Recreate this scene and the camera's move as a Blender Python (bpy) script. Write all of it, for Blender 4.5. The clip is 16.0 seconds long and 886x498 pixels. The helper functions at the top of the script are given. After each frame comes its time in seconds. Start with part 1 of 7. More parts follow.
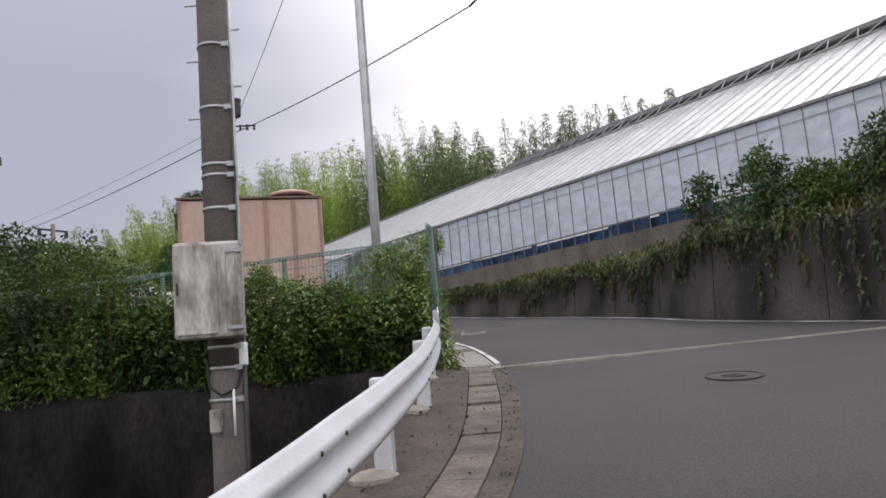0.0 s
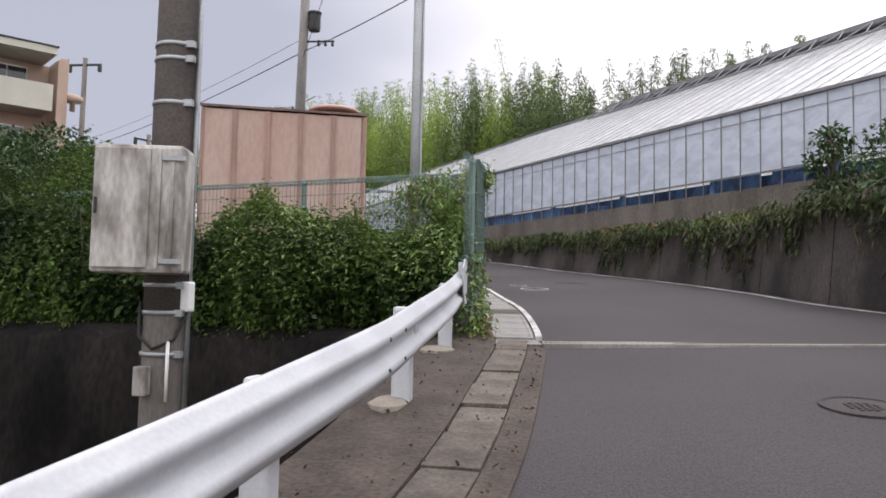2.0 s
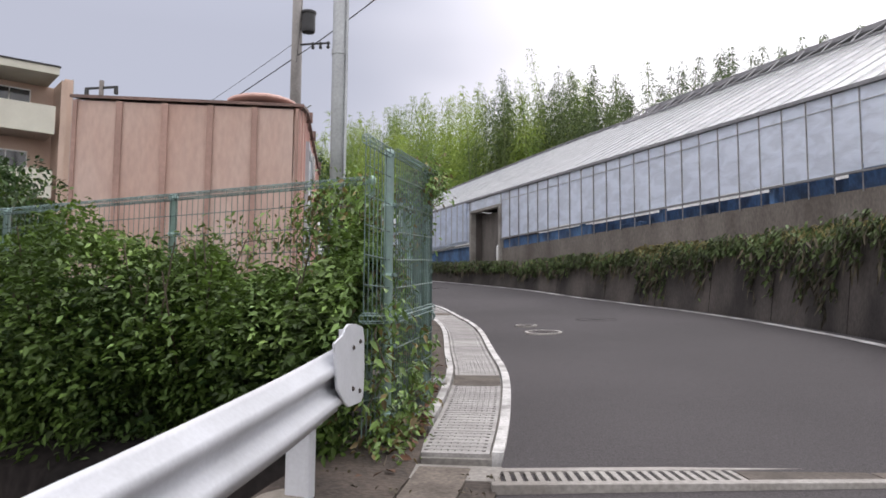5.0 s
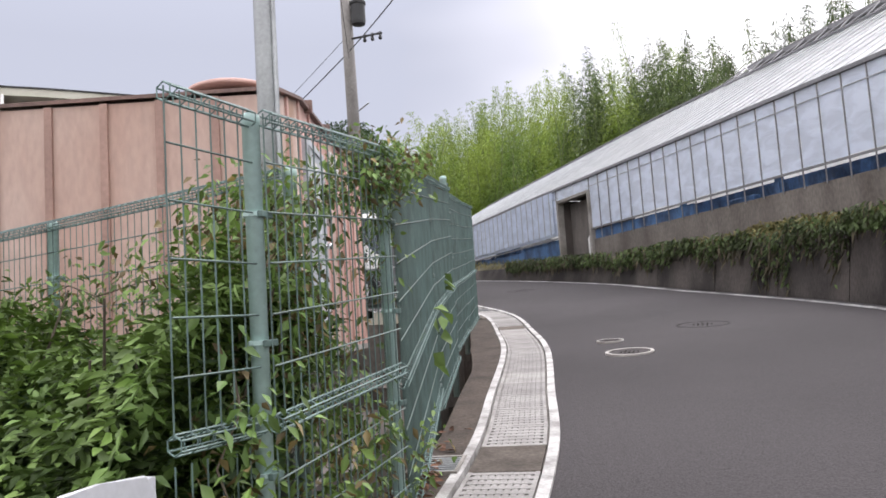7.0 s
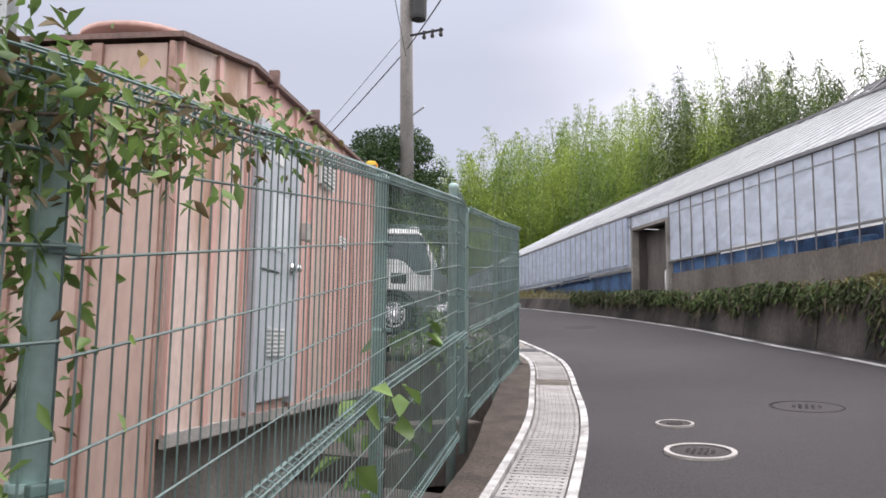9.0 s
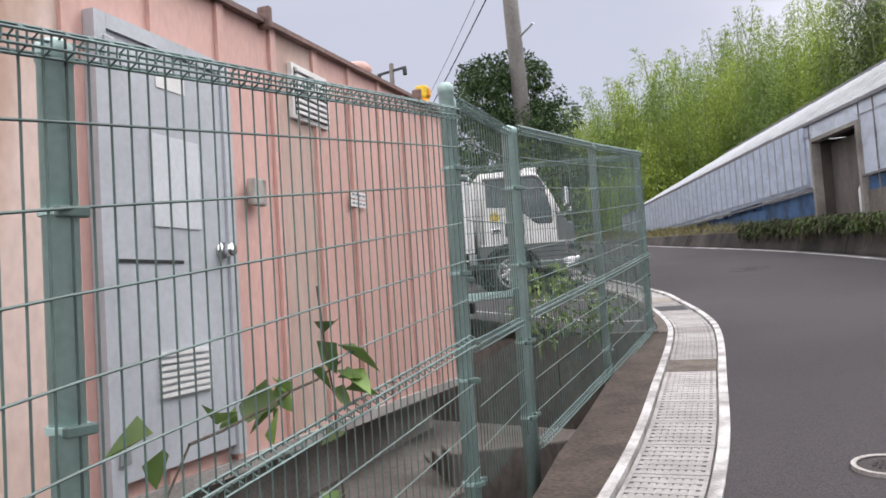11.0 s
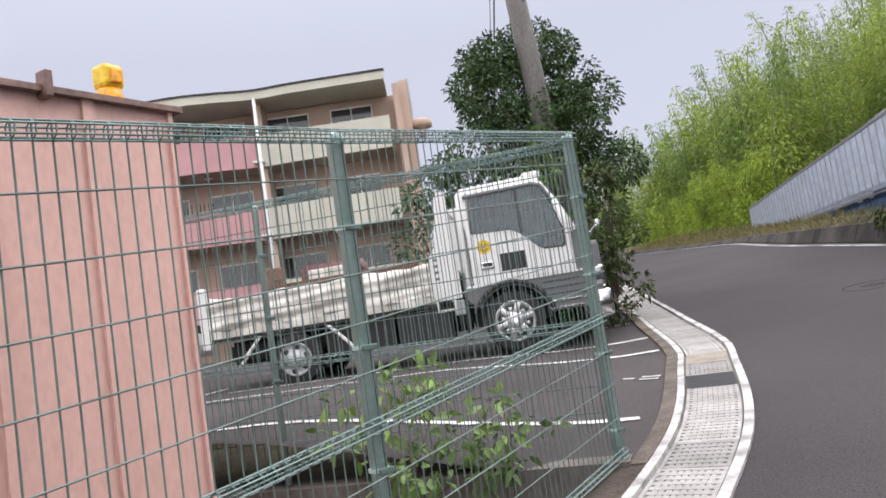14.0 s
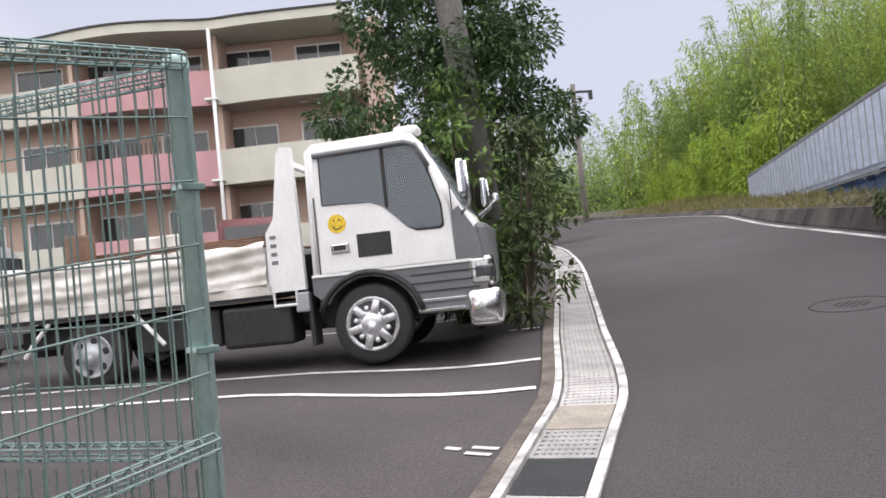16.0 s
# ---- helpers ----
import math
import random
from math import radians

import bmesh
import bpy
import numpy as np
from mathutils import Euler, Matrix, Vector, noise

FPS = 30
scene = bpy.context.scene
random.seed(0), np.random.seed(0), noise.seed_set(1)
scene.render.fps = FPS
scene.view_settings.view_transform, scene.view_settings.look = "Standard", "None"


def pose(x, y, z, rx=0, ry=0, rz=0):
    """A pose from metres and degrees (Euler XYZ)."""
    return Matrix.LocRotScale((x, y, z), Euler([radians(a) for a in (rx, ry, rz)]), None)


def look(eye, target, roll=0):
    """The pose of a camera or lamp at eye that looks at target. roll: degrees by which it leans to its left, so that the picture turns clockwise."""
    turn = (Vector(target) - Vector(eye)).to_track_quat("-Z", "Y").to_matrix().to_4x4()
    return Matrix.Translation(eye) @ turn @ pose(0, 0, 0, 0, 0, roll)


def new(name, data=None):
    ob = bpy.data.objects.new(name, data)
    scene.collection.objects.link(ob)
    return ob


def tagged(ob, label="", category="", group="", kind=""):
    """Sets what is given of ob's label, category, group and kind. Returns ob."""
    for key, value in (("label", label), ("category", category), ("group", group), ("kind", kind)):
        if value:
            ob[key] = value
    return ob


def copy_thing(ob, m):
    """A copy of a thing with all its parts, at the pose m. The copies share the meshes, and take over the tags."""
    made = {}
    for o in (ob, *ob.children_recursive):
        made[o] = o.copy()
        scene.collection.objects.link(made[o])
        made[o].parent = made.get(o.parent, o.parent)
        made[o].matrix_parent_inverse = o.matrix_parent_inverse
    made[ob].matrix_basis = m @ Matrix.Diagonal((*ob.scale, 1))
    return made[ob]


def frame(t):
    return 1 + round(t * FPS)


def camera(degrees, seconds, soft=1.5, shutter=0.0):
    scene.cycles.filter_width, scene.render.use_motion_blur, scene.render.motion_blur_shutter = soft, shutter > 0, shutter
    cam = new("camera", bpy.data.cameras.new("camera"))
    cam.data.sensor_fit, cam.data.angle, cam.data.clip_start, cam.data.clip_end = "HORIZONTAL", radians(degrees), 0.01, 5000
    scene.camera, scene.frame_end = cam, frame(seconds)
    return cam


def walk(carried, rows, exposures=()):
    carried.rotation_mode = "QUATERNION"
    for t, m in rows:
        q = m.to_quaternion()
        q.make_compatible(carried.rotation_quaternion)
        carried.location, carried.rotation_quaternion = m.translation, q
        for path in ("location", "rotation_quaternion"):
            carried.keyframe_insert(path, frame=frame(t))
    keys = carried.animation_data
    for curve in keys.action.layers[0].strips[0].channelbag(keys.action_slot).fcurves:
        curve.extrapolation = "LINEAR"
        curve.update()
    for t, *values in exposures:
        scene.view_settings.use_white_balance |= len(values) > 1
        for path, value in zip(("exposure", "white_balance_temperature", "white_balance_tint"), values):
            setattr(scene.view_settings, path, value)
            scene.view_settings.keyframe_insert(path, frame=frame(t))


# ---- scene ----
cam = camera(60.6, 16.0, soft=1.7)
METRES, EYE, TILT, LEAN, TURN = 19.0, 1.15, 0.0, 0.0, 0.0
ROWS = [
    (0.0, 0.0, 0.0, 0.0, 0.7, 8.25, 4.83),
    (0.5, 0.0095, 0.0232, 0.0013, 4.51, 5.91, 6.03),
    (1.0, 0.0157, 0.0477, 0.0039, 1.81, 4.56, -2.35),
    (1.5, 0.0228, 0.0722, 0.0076, 4.6, 4.86, -0.75),
    (2.0, 0.0264, 0.0969, 0.0101, 7.13, 3.99, -1.19),
    (2.5, 0.0293, 0.1219, 0.0139, 5.78, 5.92, -0.61),
    (3.0, 0.0335, 0.1464, 0.0169, 7.81, 4.51, 0.29),
    (5.5, 0.0543, 0.2808, 0.0343, 11.38, 5.54, 0.24),
    (6.0, 0.0582, 0.3083, 0.038, 13.59, 5.4, 2.33),
    (6.5, 0.0613, 0.337, 0.0407, 15.79, 2.75, 3.58),
    (7.0, 0.0611, 0.3645, 0.0454, 18.95, 5.33, 3.74),
    (7.5, 0.0625, 0.3903, 0.0501, 28.05, 3.02, 2.8),
    (8.0, 0.061, 0.4176, 0.054, 23.64, 5.85, -0.53),
    (10.5, 0.0407, 0.5759, 0.0715, 32.51, 6.68, 1.02),
    (11.0, 0.0369, 0.6095, 0.0748, 37.4, 3.15, 3.72),
    (11.5, 0.0306, 0.6481, 0.0775, 36.39, 2.92, 3.52),
    (12.0, 0.0317, 0.6846, 0.0834, 38.57, 3.06, 4.38),
    (12.5, 0.0299, 0.7207, 0.0871, 37.85, 6.87, 3.78),
    (13.0, 0.0296, 0.7597, 0.0905, 41.73, 3.46, 5.52),
    (13.5, 0.0243, 0.7926, 0.0915, 43.65, 6.65, 5.48),
    (14.0, 0.0151, 0.8302, 0.0945, 48.99, 5.28, 8.45),
    (14.5, 0.0037, 0.8666, 0.0978, 45.25, 5.45, 6.67),
    (15.0, -0.0046, 0.9034, 0.1027, 44.99, 5.33, 7.96),
    (15.5, -0.0127, 0.9365, 0.1065, 50.44, 2.83, 5.43),
    (16.0, -0.0203, 0.9757, 0.1102, 49.54, 1.46, 5.54),
]
walk(cam, [(t, pose(0, 0, EYE, TILT, LEAN, TURN) @ pose(METRES * x, METRES * y, METRES * z, 90 + pitch, roll, yaw)) for t, x, y, z, yaw, pitch, roll in ROWS],
     exposures=((0.0, -0.13, 6620, 13), (0.5, -0.28, 6620, 13), (1.0, 0.01, 6620, 13), (1.5, 0.07, 6620, 13), (3.0, 0.07, 6620, 13), (6.0, 0.19, 6620, 13), (7.5, 0.39, 6620, 13), (11.0, 0.31, 6620, 13), (13.5, 0.41, 6620, 13), (16.0, 0.49, 6620, 13)))

# ---------------- world, sun ----------------
world = bpy.data.worlds.new("overcast_sky")
world.use_nodes = True
scene.world = world
wn, wl = world.node_tree.nodes, world.node_tree.links
wn.clear()
w_out = wn.new("ShaderNodeOutputWorld")
w_bg = wn.new("ShaderNodeBackground")
w_sky = wn.new("ShaderNodeTexSky")
w_sky.sky_type, w_sky.sun_disc = "NISHITA", False
SUN_ELEV, SUN_YAW = radians(52), radians(-22)   # yaw to the left of +y
w_sky.sun_elevation, w_sky.sun_rotation = SUN_ELEV, -SUN_YAW
w_tc = wn.new("ShaderNodeTexCoord")
w_dot = wn.new("ShaderNodeVectorMath"); w_dot.operation = "DOT_PRODUCT"
BANK_YAW, BANK_ELEV = radians(50), radians(24)     # middle of the grey-blue cloud bank
w_dot.inputs[1].default_value = (-math.sin(BANK_YAW) * math.cos(BANK_ELEV), math.cos(BANK_YAW) * math.cos(BANK_ELEV), math.sin(BANK_ELEV))
w_noise = wn.new("ShaderNodeTexNoise")
w_noise.inputs["Scale"].default_value, w_noise.inputs["Detail"].default_value = 1.6, 3.0
w_map = wn.new("ShaderNodeMapping"); w_map.inputs["Scale"].default_value = (1, 1, 2.6)
w_add = wn.new("ShaderNodeMath"); w_add.operation = "MULTIPLY_ADD"; w_add.inputs[1].default_value = 0.20
w_ramp = wn.new("ShaderNodeValToRGB"); w_ramp.color_ramp.interpolation = "B_SPLINE"
el = w_ramp.color_ramp.elements
el[0].position, el[0].color = 0.62, (0.965, 0.965, 1.0, 1)
el[1].position, el[1].color = 1.10, (0.29, 0.31, 0.375, 1)
for p, c in ((0.80, (0.90, 0.88, 0.92, 1)), (0.92, (0.53, 0.54, 0.61, 1)), (1.02, (0.35, 0.37, 0.44, 1))):
    e = el.new(p); e.color = c
w_scale = wn.new("ShaderNodeMixRGB"); w_scale.blend_type = "MULTIPLY"; w_scale.inputs[0].default_value = 1.0
w_scale.inputs[2].default_value = (0.1, 0.1, 0.1, 1)
w_mix = wn.new("ShaderNodeMixRGB"); w_mix.inputs[0].default_value = 0.94
wl.new(w_tc.outputs["Generated"], w_dot.inputs[0])
wl.new(w_tc.outputs["Generated"], w_map.inputs[0])
wl.new(w_map.outputs[0], w_noise.inputs["Vector"])
wl.new(w_noise.outputs["Fac"], w_add.inputs[0])
wl.new(w_dot.outputs["Value"], w_add.inputs[2])
wl.new(w_add.outputs[0], w_ramp.inputs[0])
wl.new(w_sky.outputs[0], w_scale.inputs[1])
wl.new(w_scale.outputs[0], w_mix.inputs[1])
wl.new(w_ramp.outputs[0], w_mix.inputs[2])
w_sep = wn.new("ShaderNodeSeparateXYZ")
w_zen = wn.new("ShaderNodeMapRange")     # an overcast sky is brightest overhead
w_zen.inputs[1].default_value, w_zen.inputs[2].default_value, w_zen.inputs[3].default_value, w_zen.inputs[4].default_value = 0.35, 1.0, 1.42, 2.6
wl.new(w_tc.outputs["Generated"], w_sep.inputs[0])
wl.new(w_sep.outputs[2], w_zen.inputs[0])
wl.new(w_zen.outputs[0], w_bg.inputs[1])
wl.new(w_mix.outputs[0], w_bg.inputs[0])
wl.new(w_bg.outputs[0], w_out.inputs[0])

sun = new("sun", bpy.data.lights.new("sun", "SUN"))
sun.data.energy, sun.data.angle, sun.data.color = 1.1, radians(30), (1.0, 0.98, 0.96)
sun.matrix_world = look((0, 0, 30), (30 * math.sin(SUN_YAW) * math.cos(SUN_ELEV), -30 * math.cos(SUN_YAW) * math.cos(SUN_ELEV), 30 - 30 * math.sin(SUN_ELEV)))


# ---------------- materials ----------------
def material(name, base, dark=None, rough=0.7, metal=0.0, scale=3.0, fine=60.0, bump=0.15, amount=0.5, fine_amount=0.25, island=0.0, coords="Object",
             translucent=0.0, spec=0.5, stretch=(1, 1, 1), obj_random=0.0, ramp=(0.35, 0.65)):
    """Two scales of colour change (stains, grain), a bump from the fine one, chance per island or per object."""
    m = bpy.data.materials.new(name)
    m.use_nodes = True
    n, l = m.node_tree.nodes, m.node_tree.links
    b = n["Principled BSDF"]
    b.inputs["Roughness"].default_value, b.inputs["Metallic"].default_value = rough, metal
    b.inputs["Specular IOR Level"].default_value = spec
    dark = dark or tuple(0.6 * c for c in base)
    tc = n.new("ShaderNodeTexCoord")
    mp = n.new("ShaderNodeMapping"); mp.inputs["Scale"].default_value = stretch
    l.new(tc.outputs[coords], mp.inputs[0])
    big = n.new("ShaderNodeTexNoise"); big.inputs["Scale"].default_value, big.inputs["Detail"].default_value = scale, 6
    small = n.new("ShaderNodeTexNoise"); small.inputs["Scale"].default_value, small.inputs["Detail"].default_value = fine, 3
    l.new(mp.outputs[0], big.inputs["Vector"]); l.new(mp.outputs[0], small.inputs["Vector"])
    r = n.new("ShaderNodeMapRange"); r.inputs[1].default_value, r.inputs[2].default_value = ramp
    r.inputs[3].default_value, r.inputs[4].default_value = 0.0, amount
    l.new(big.outputs["Fac"], r.inputs[0])
    mix = n.new("ShaderNodeMixRGB")
    mix.inputs[1].default_value, mix.inputs[2].default_value = (*base, 1), (*dark, 1)
    l.new(r.outputs[0], mix.inputs[0])
    grain = n.new("ShaderNodeMapRange"); grain.inputs[1].default_value, grain.inputs[2].default_value = 0.3, 0.7
    grain.inputs[3].default_value, grain.inputs[4].default_value = 1 - fine_amount, 1 + fine_amount
    l.new(small.outputs["Fac"], grain.inputs[0])
    value = grain.outputs[0]
    for amount2, kind in ((island, "island"), (obj_random, "object")):
        if amount2:
            src = n.new("ShaderNodeNewGeometry").outputs["Random Per Island"] if kind == "island" else n.new("ShaderNodeObjectInfo").outputs["Random"]
            mr = n.new("ShaderNodeMapRange"); mr.inputs[3].default_value, mr.inputs[4].default_value = 1 - amount2, 1 + amount2
            l.new(src, mr.inputs[0])
            mu = n.new("ShaderNodeMath"); mu.operation = "MULTIPLY"
            l.new(value, mu.inputs[0]); l.new(mr.outputs[0], mu.inputs[1]); value = mu.outputs[0]
    hsv = n.new("ShaderNodeHueSaturation")
    l.new(mix.outputs[0], hsv.inputs["Color"]); l.new(value, hsv.inputs["Value"])
    l.new(hsv.outputs[0], b.inputs["Base Color"])
    if bump:
        bp = n.new("ShaderNodeBump"); bp.inputs["Strength"].default_value, bp.inputs["Distance"].default_value = bump, 0.01
        l.new(small.outputs["Fac"], bp.inputs["Height"]); l.new(bp.outputs[0], b.inputs["Normal"])
    if translucent:
        tr = n.new("ShaderNodeBsdfTranslucent"); l.new(hsv.outputs[0], tr.inputs[0])
        ms = n.new("ShaderNodeMixShader"); ms.inputs[0].default_value = translucent
        l.new(b.outputs[0], ms.inputs[1]); l.new(tr.outputs[0], ms.inputs[2])
        l.new(ms.outputs[0], n["Material Output"].inputs[0])
    return m


M_ASPHALT = material("asphalt", (0.060, 0.0545, 0.0565), (0.044, 0.040, 0.0415), 0.9, scale=0.35, fine=90, bump=0.5, amount=0.9, fine_amount=0.35, coords="Object", spec=0.25)
M_ASPHALT_LOT = material("lot_asphalt", (0.070, 0.062, 0.062), (0.046, 0.041, 0.041), 0.92, scale=0.6, fine=80, bump=0.5, amount=1.0, fine_amount=0.35, spec=0.25)
M_PAINT_LINE = material("white_road_paint", (0.66, 0.655, 0.65), (0.34, 0.33, 0.32), 0.7, scale=7, fine=70, amount=0.8, fine_amount=0.12)
M_LINE_OLD = material("worn_road_paint", (0.52, 0.51, 0.50), (0.16, 0.15, 0.15), 0.8, scale=2.2, fine=50, amount=1.0, fine_amount=0.25)
M_CONC = material("concrete", (0.30, 0.285, 0.265), (0.15, 0.135, 0.12), 0.9, scale=1.6, fine=45, amount=0.9, fine_amount=0.2)
M_CONC_LIGHT = material("pale_concrete", (0.42, 0.40, 0.38), (0.26, 0.245, 0.225), 0.85, scale=3, fine=60, amount=0.8, fine_amount=0.18, obj_random=0.12)
M_COVER = material("gutter_cover_concrete", (0.36, 0.345, 0.335), (0.24, 0.23, 0.22), 0.85, scale=4, fine=70, amount=0.8, fine_amount=0.18, obj_random=0.18)
M_LID_OLD = material("mossy_concrete_lid", (0.135, 0.112, 0.094), (0.060, 0.049, 0.040), 0.95, scale=4, fine=50, amount=0.9, fine_amount=0.3, obj_random=0.2)
M_DIRT = material("dirt_verge", (0.078, 0.060, 0.048), (0.034, 0.026, 0.021), 0.95, scale=3, fine=40, bump=0.6, amount=0.9, fine_amount=0.35)
M_WALL_OLD = material("stained_retaining_wall", (0.082, 0.071, 0.064), (0.020, 0.017, 0.016), 0.95, scale=1.1, fine=30, amount=0.95, fine_amount=0.25, stretch=(1, 1, 0.5), ramp=(0.36, 0.62))
# near-black: the bank's shade is in this colour; also colours the wall joints
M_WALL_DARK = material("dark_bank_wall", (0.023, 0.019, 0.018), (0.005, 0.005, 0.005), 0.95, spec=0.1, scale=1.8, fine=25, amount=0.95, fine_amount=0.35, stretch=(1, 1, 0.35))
M_SOIL = material("soil_and_grass", (0.090, 0.082, 0.048), (0.045, 0.038, 0.026), 0.95, scale=1.2, fine=30, amount=0.9, fine_amount=0.4, bump=0.8)
M_WHITE_RAIL = material("white_guardrail_paint", (0.55, 0.565, 0.60), (0.38, 0.39, 0.41), 0.42, scale=3, fine=60, amount=0.5, fine_amount=0.05, bump=0.05)
M_BOLT = material("rusty_bolt", (0.07, 0.055, 0.05), None, 0.7, metal=0.4, fine=80)
M_PINK = material("pink_painted_metal", (0.65, 0.41, 0.36), (0.50, 0.31, 0.265), 0.62, scale=0.9, fine=30, amount=0.75, fine_amount=0.07, stretch=(1, 1, 0.5), bump=0.08)
M_PINK_FADED = material("faded_pink_panel", (0.53, 0.405, 0.35), (0.455, 0.295, 0.24), 0.7, scale=1.3, fine=24, amount=0.9, fine_amount=0.08, stretch=(1, 1, 0.35), bump=0.08)
M_PINK_RUST = material("rust_streaked_pink_panel", (0.66, 0.52, 0.46), (0.40, 0.235, 0.16), 0.7, scale=1.7, fine=24, amount=0.9, fine_amount=0.08, stretch=(1, 1, 0.6), bump=0.08, ramp=(0.46, 0.66))
M_PINK_ROOF = material("brown_roof_trim", (0.20, 0.12, 0.10), (0.12, 0.075, 0.065), 0.6, scale=2, fine=30, amount=0.8)
M_GREEN = material("teal_green_coating", (0.42, 0.57, 0.545), (0.32, 0.45, 0.43), 0.42, scale=4, fine=50, amount=0.6, fine_amount=0.08, bump=0.04)
M_GREEN_EDGE = material("teal_folded_wire", (0.16, 0.25, 0.235), (0.07, 0.11, 0.105), 0.45, scale=5, fine=40, amount=0.7, fine_amount=0.1, bump=0)
M_GREEN_WIRE = material("dark_teal_wire", (0.115, 0.180, 0.166), (0.055, 0.082, 0.076), 0.45, scale=5, fine=40, amount=0.7, fine_amount=0.1, bump=0)
M_POLE = material("weathered_pole_concrete", (0.1600, 0.1440, 0.1320), (0.0920, 0.0816, 0.0760), 0.85, scale=2.5, fine=50, amount=0.9, fine_amount=0.18, stretch=(1, 1, 0.3))
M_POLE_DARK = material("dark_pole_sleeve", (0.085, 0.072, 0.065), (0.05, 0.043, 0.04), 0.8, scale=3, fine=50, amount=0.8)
M_STEEL = material("galvanised_steel", (0.42, 0.44, 0.45), (0.29, 0.30, 0.31), 0.48, metal=0.55, scale=3, fine=50, amount=0.7, fine_amount=0.1)
M_DARK_METAL = material("dark_metal", (0.035, 0.036, 0.038), (0.02, 0.02, 0.02), 0.55, metal=0.3, scale=5, fine=50)
M_BOX = material("weathered_metal_box", (0.47, 0.45, 0.425), (0.13, 0.115, 0.10), 0.75, scale=6.5, fine=40, amount=0.9, fine_amount=0.2, stretch=(1, 1, 0.35), ramp=(0.42, 0.66))
M_DOOR = material("grey_blue_door", (0.51, 0.54, 0.58), (0.37, 0.39, 0.42), 0.5, scale=2, fine=30, amount=0.7, fine_amount=0.06)
M_WHITE = material("white_paint", (0.78, 0.78, 0.77), (0.60, 0.60, 0.58), 0.45, scale=3, fine=40, amount=0.45, fine_amount=0.05, bump=0.03)
M_BLACK = material("black_rubber", (0.022, 0.022, 0.023), (0.035, 0.033, 0.03), 0.8, scale=8, fine=60)
M_GREY_PLASTIC = material("grey_panel", (0.16, 0.16, 0.17), (0.11, 0.11, 0.115), 0.35, scale=3, fine=40, amount=0.5, fine_amount=0.06, bump=0.02)
M_CHROME = material("chrome", (0.78, 0.78, 0.79), (0.55, 0.55, 0.56), 0.14, metal=1.0, scale=6, fine=40, amount=0.5, bump=0.02)
M_YELLOW = material("yellow_plastic", (0.75, 0.52, 0.03), (0.6, 0.4, 0.02), 0.4, scale=4, fine=40)
M_ORANGE = material("orange_beacon", (0.85, 0.36, 0.02), (0.7, 0.28, 0.02), 0.3, scale=4, fine=40)
M_TARP = material("white_tarpaulin", (0.80, 0.78, 0.73), (0.40, 0.37, 0.32), 0.7, scale=3.5, fine=14, amount=0.8, fine_amount=0.14, bump=0.6)
M_WOOD = material("brown_planks", (0.17, 0.095, 0.06), (0.09, 0.05, 0.035), 0.8, scale=4, fine=30, amount=0.8, stretch=(0.3, 2, 2))
M_FRAME = material("dark_greenhouse_frame", (0.22, 0.22, 0.23), (0.13, 0.13, 0.135), 0.6, metal=0.2, scale=3, fine=40)
M_BLUE = material("blue_sheet", (0.055, 0.13, 0.27), (0.02, 0.04, 0.085), 0.6, scale=2.2, fine=20, amount=0.9, stretch=(1, 1, 0.6), ramp=(0.4, 0.6))
# near-black colour that carries the shade inside the greenhouse and the drain
M_DARK_IN = material("interior_shade", (0.03, 0.032, 0.035), (0.015, 0.015, 0.016), 0.9, scale=2, fine=20)
M_PALE_GREEN = material("pale_green_render", (0.56, 0.55, 0.47), (0.45, 0.435, 0.37), 0.8, scale=0.8, fine=25, amount=0.6, fine_amount=0.06)
M_ROSE = material("rose_render", (0.53, 0.30, 0.31), (0.42, 0.235, 0.245), 0.8, scale=0.8, fine=25, amount=0.6, fine_amount=0.06)
M_PEACH = material("peach_render", (0.52, 0.39, 0.315), (0.42, 0.31, 0.25), 0.8, scale=0.7, fine=25, amount=0.6, fine_amount=0.06)
# soffit colour darkened so that it holds the shade under the balconies
M_SOFFIT = material("soffit_shade_tone", (0.42, 0.36, 0.31), (0.34, 0.29, 0.25), 0.85, scale=0.8, fine=25, amount=0.5)
M_SILVER_CAR = material("silver_car_paint", (0.50, 0.50, 0.51), (0.44, 0.44, 0.45), 0.3, metal=0.5, scale=2, fine=60, amount=0.4, fine_amount=0.03, bump=0)
M_RED = material("red_plastic", (0.5, 0.03, 0.03), None, 0.35)
M_MAROON = material("dark_red_car_paint", (0.10, 0.012, 0.014), (0.07, 0.01, 0.01), 0.3, scale=2, fine=60, amount=0.4, fine_amount=0.03, bump=0)
M_BASE_WALL = material("stained_base_wall", (0.17, 0.152, 0.136), (0.085, 0.073, 0.064), 0.92, scale=1.3, fine=30, amount=0.95, fine_amount=0.22, stretch=(1, 1, 0.4))
# ribs of the shed front, a darker pink than its panels
M_PINK_RIB = material("darker_pink_rib", (0.40, 0.25, 0.205), (0.27, 0.165, 0.135), 0.6, scale=2, fine=30, amount=0.8, fine_amount=0.1)
M_KERB = material("worn_white_kerb", (0.52, 0.51, 0.50), (0.22, 0.21, 0.20), 0.8, scale=5, fine=60, amount=0.9, fine_amount=0.2, ramp=(0.42, 0.66))
M_IRON = material("dark_cast_iron", (0.024, 0.021, 0.021), (0.014, 0.012, 0.012), 0.9, spec=0.15, scale=5, fine=60)
M_WHEEL = material("polished_wheel_cover", (0.62, 0.62, 0.63), (0.45, 0.45, 0.46), 0.3, metal=0.7, scale=6, fine=40, amount=0.5, bump=0.02)
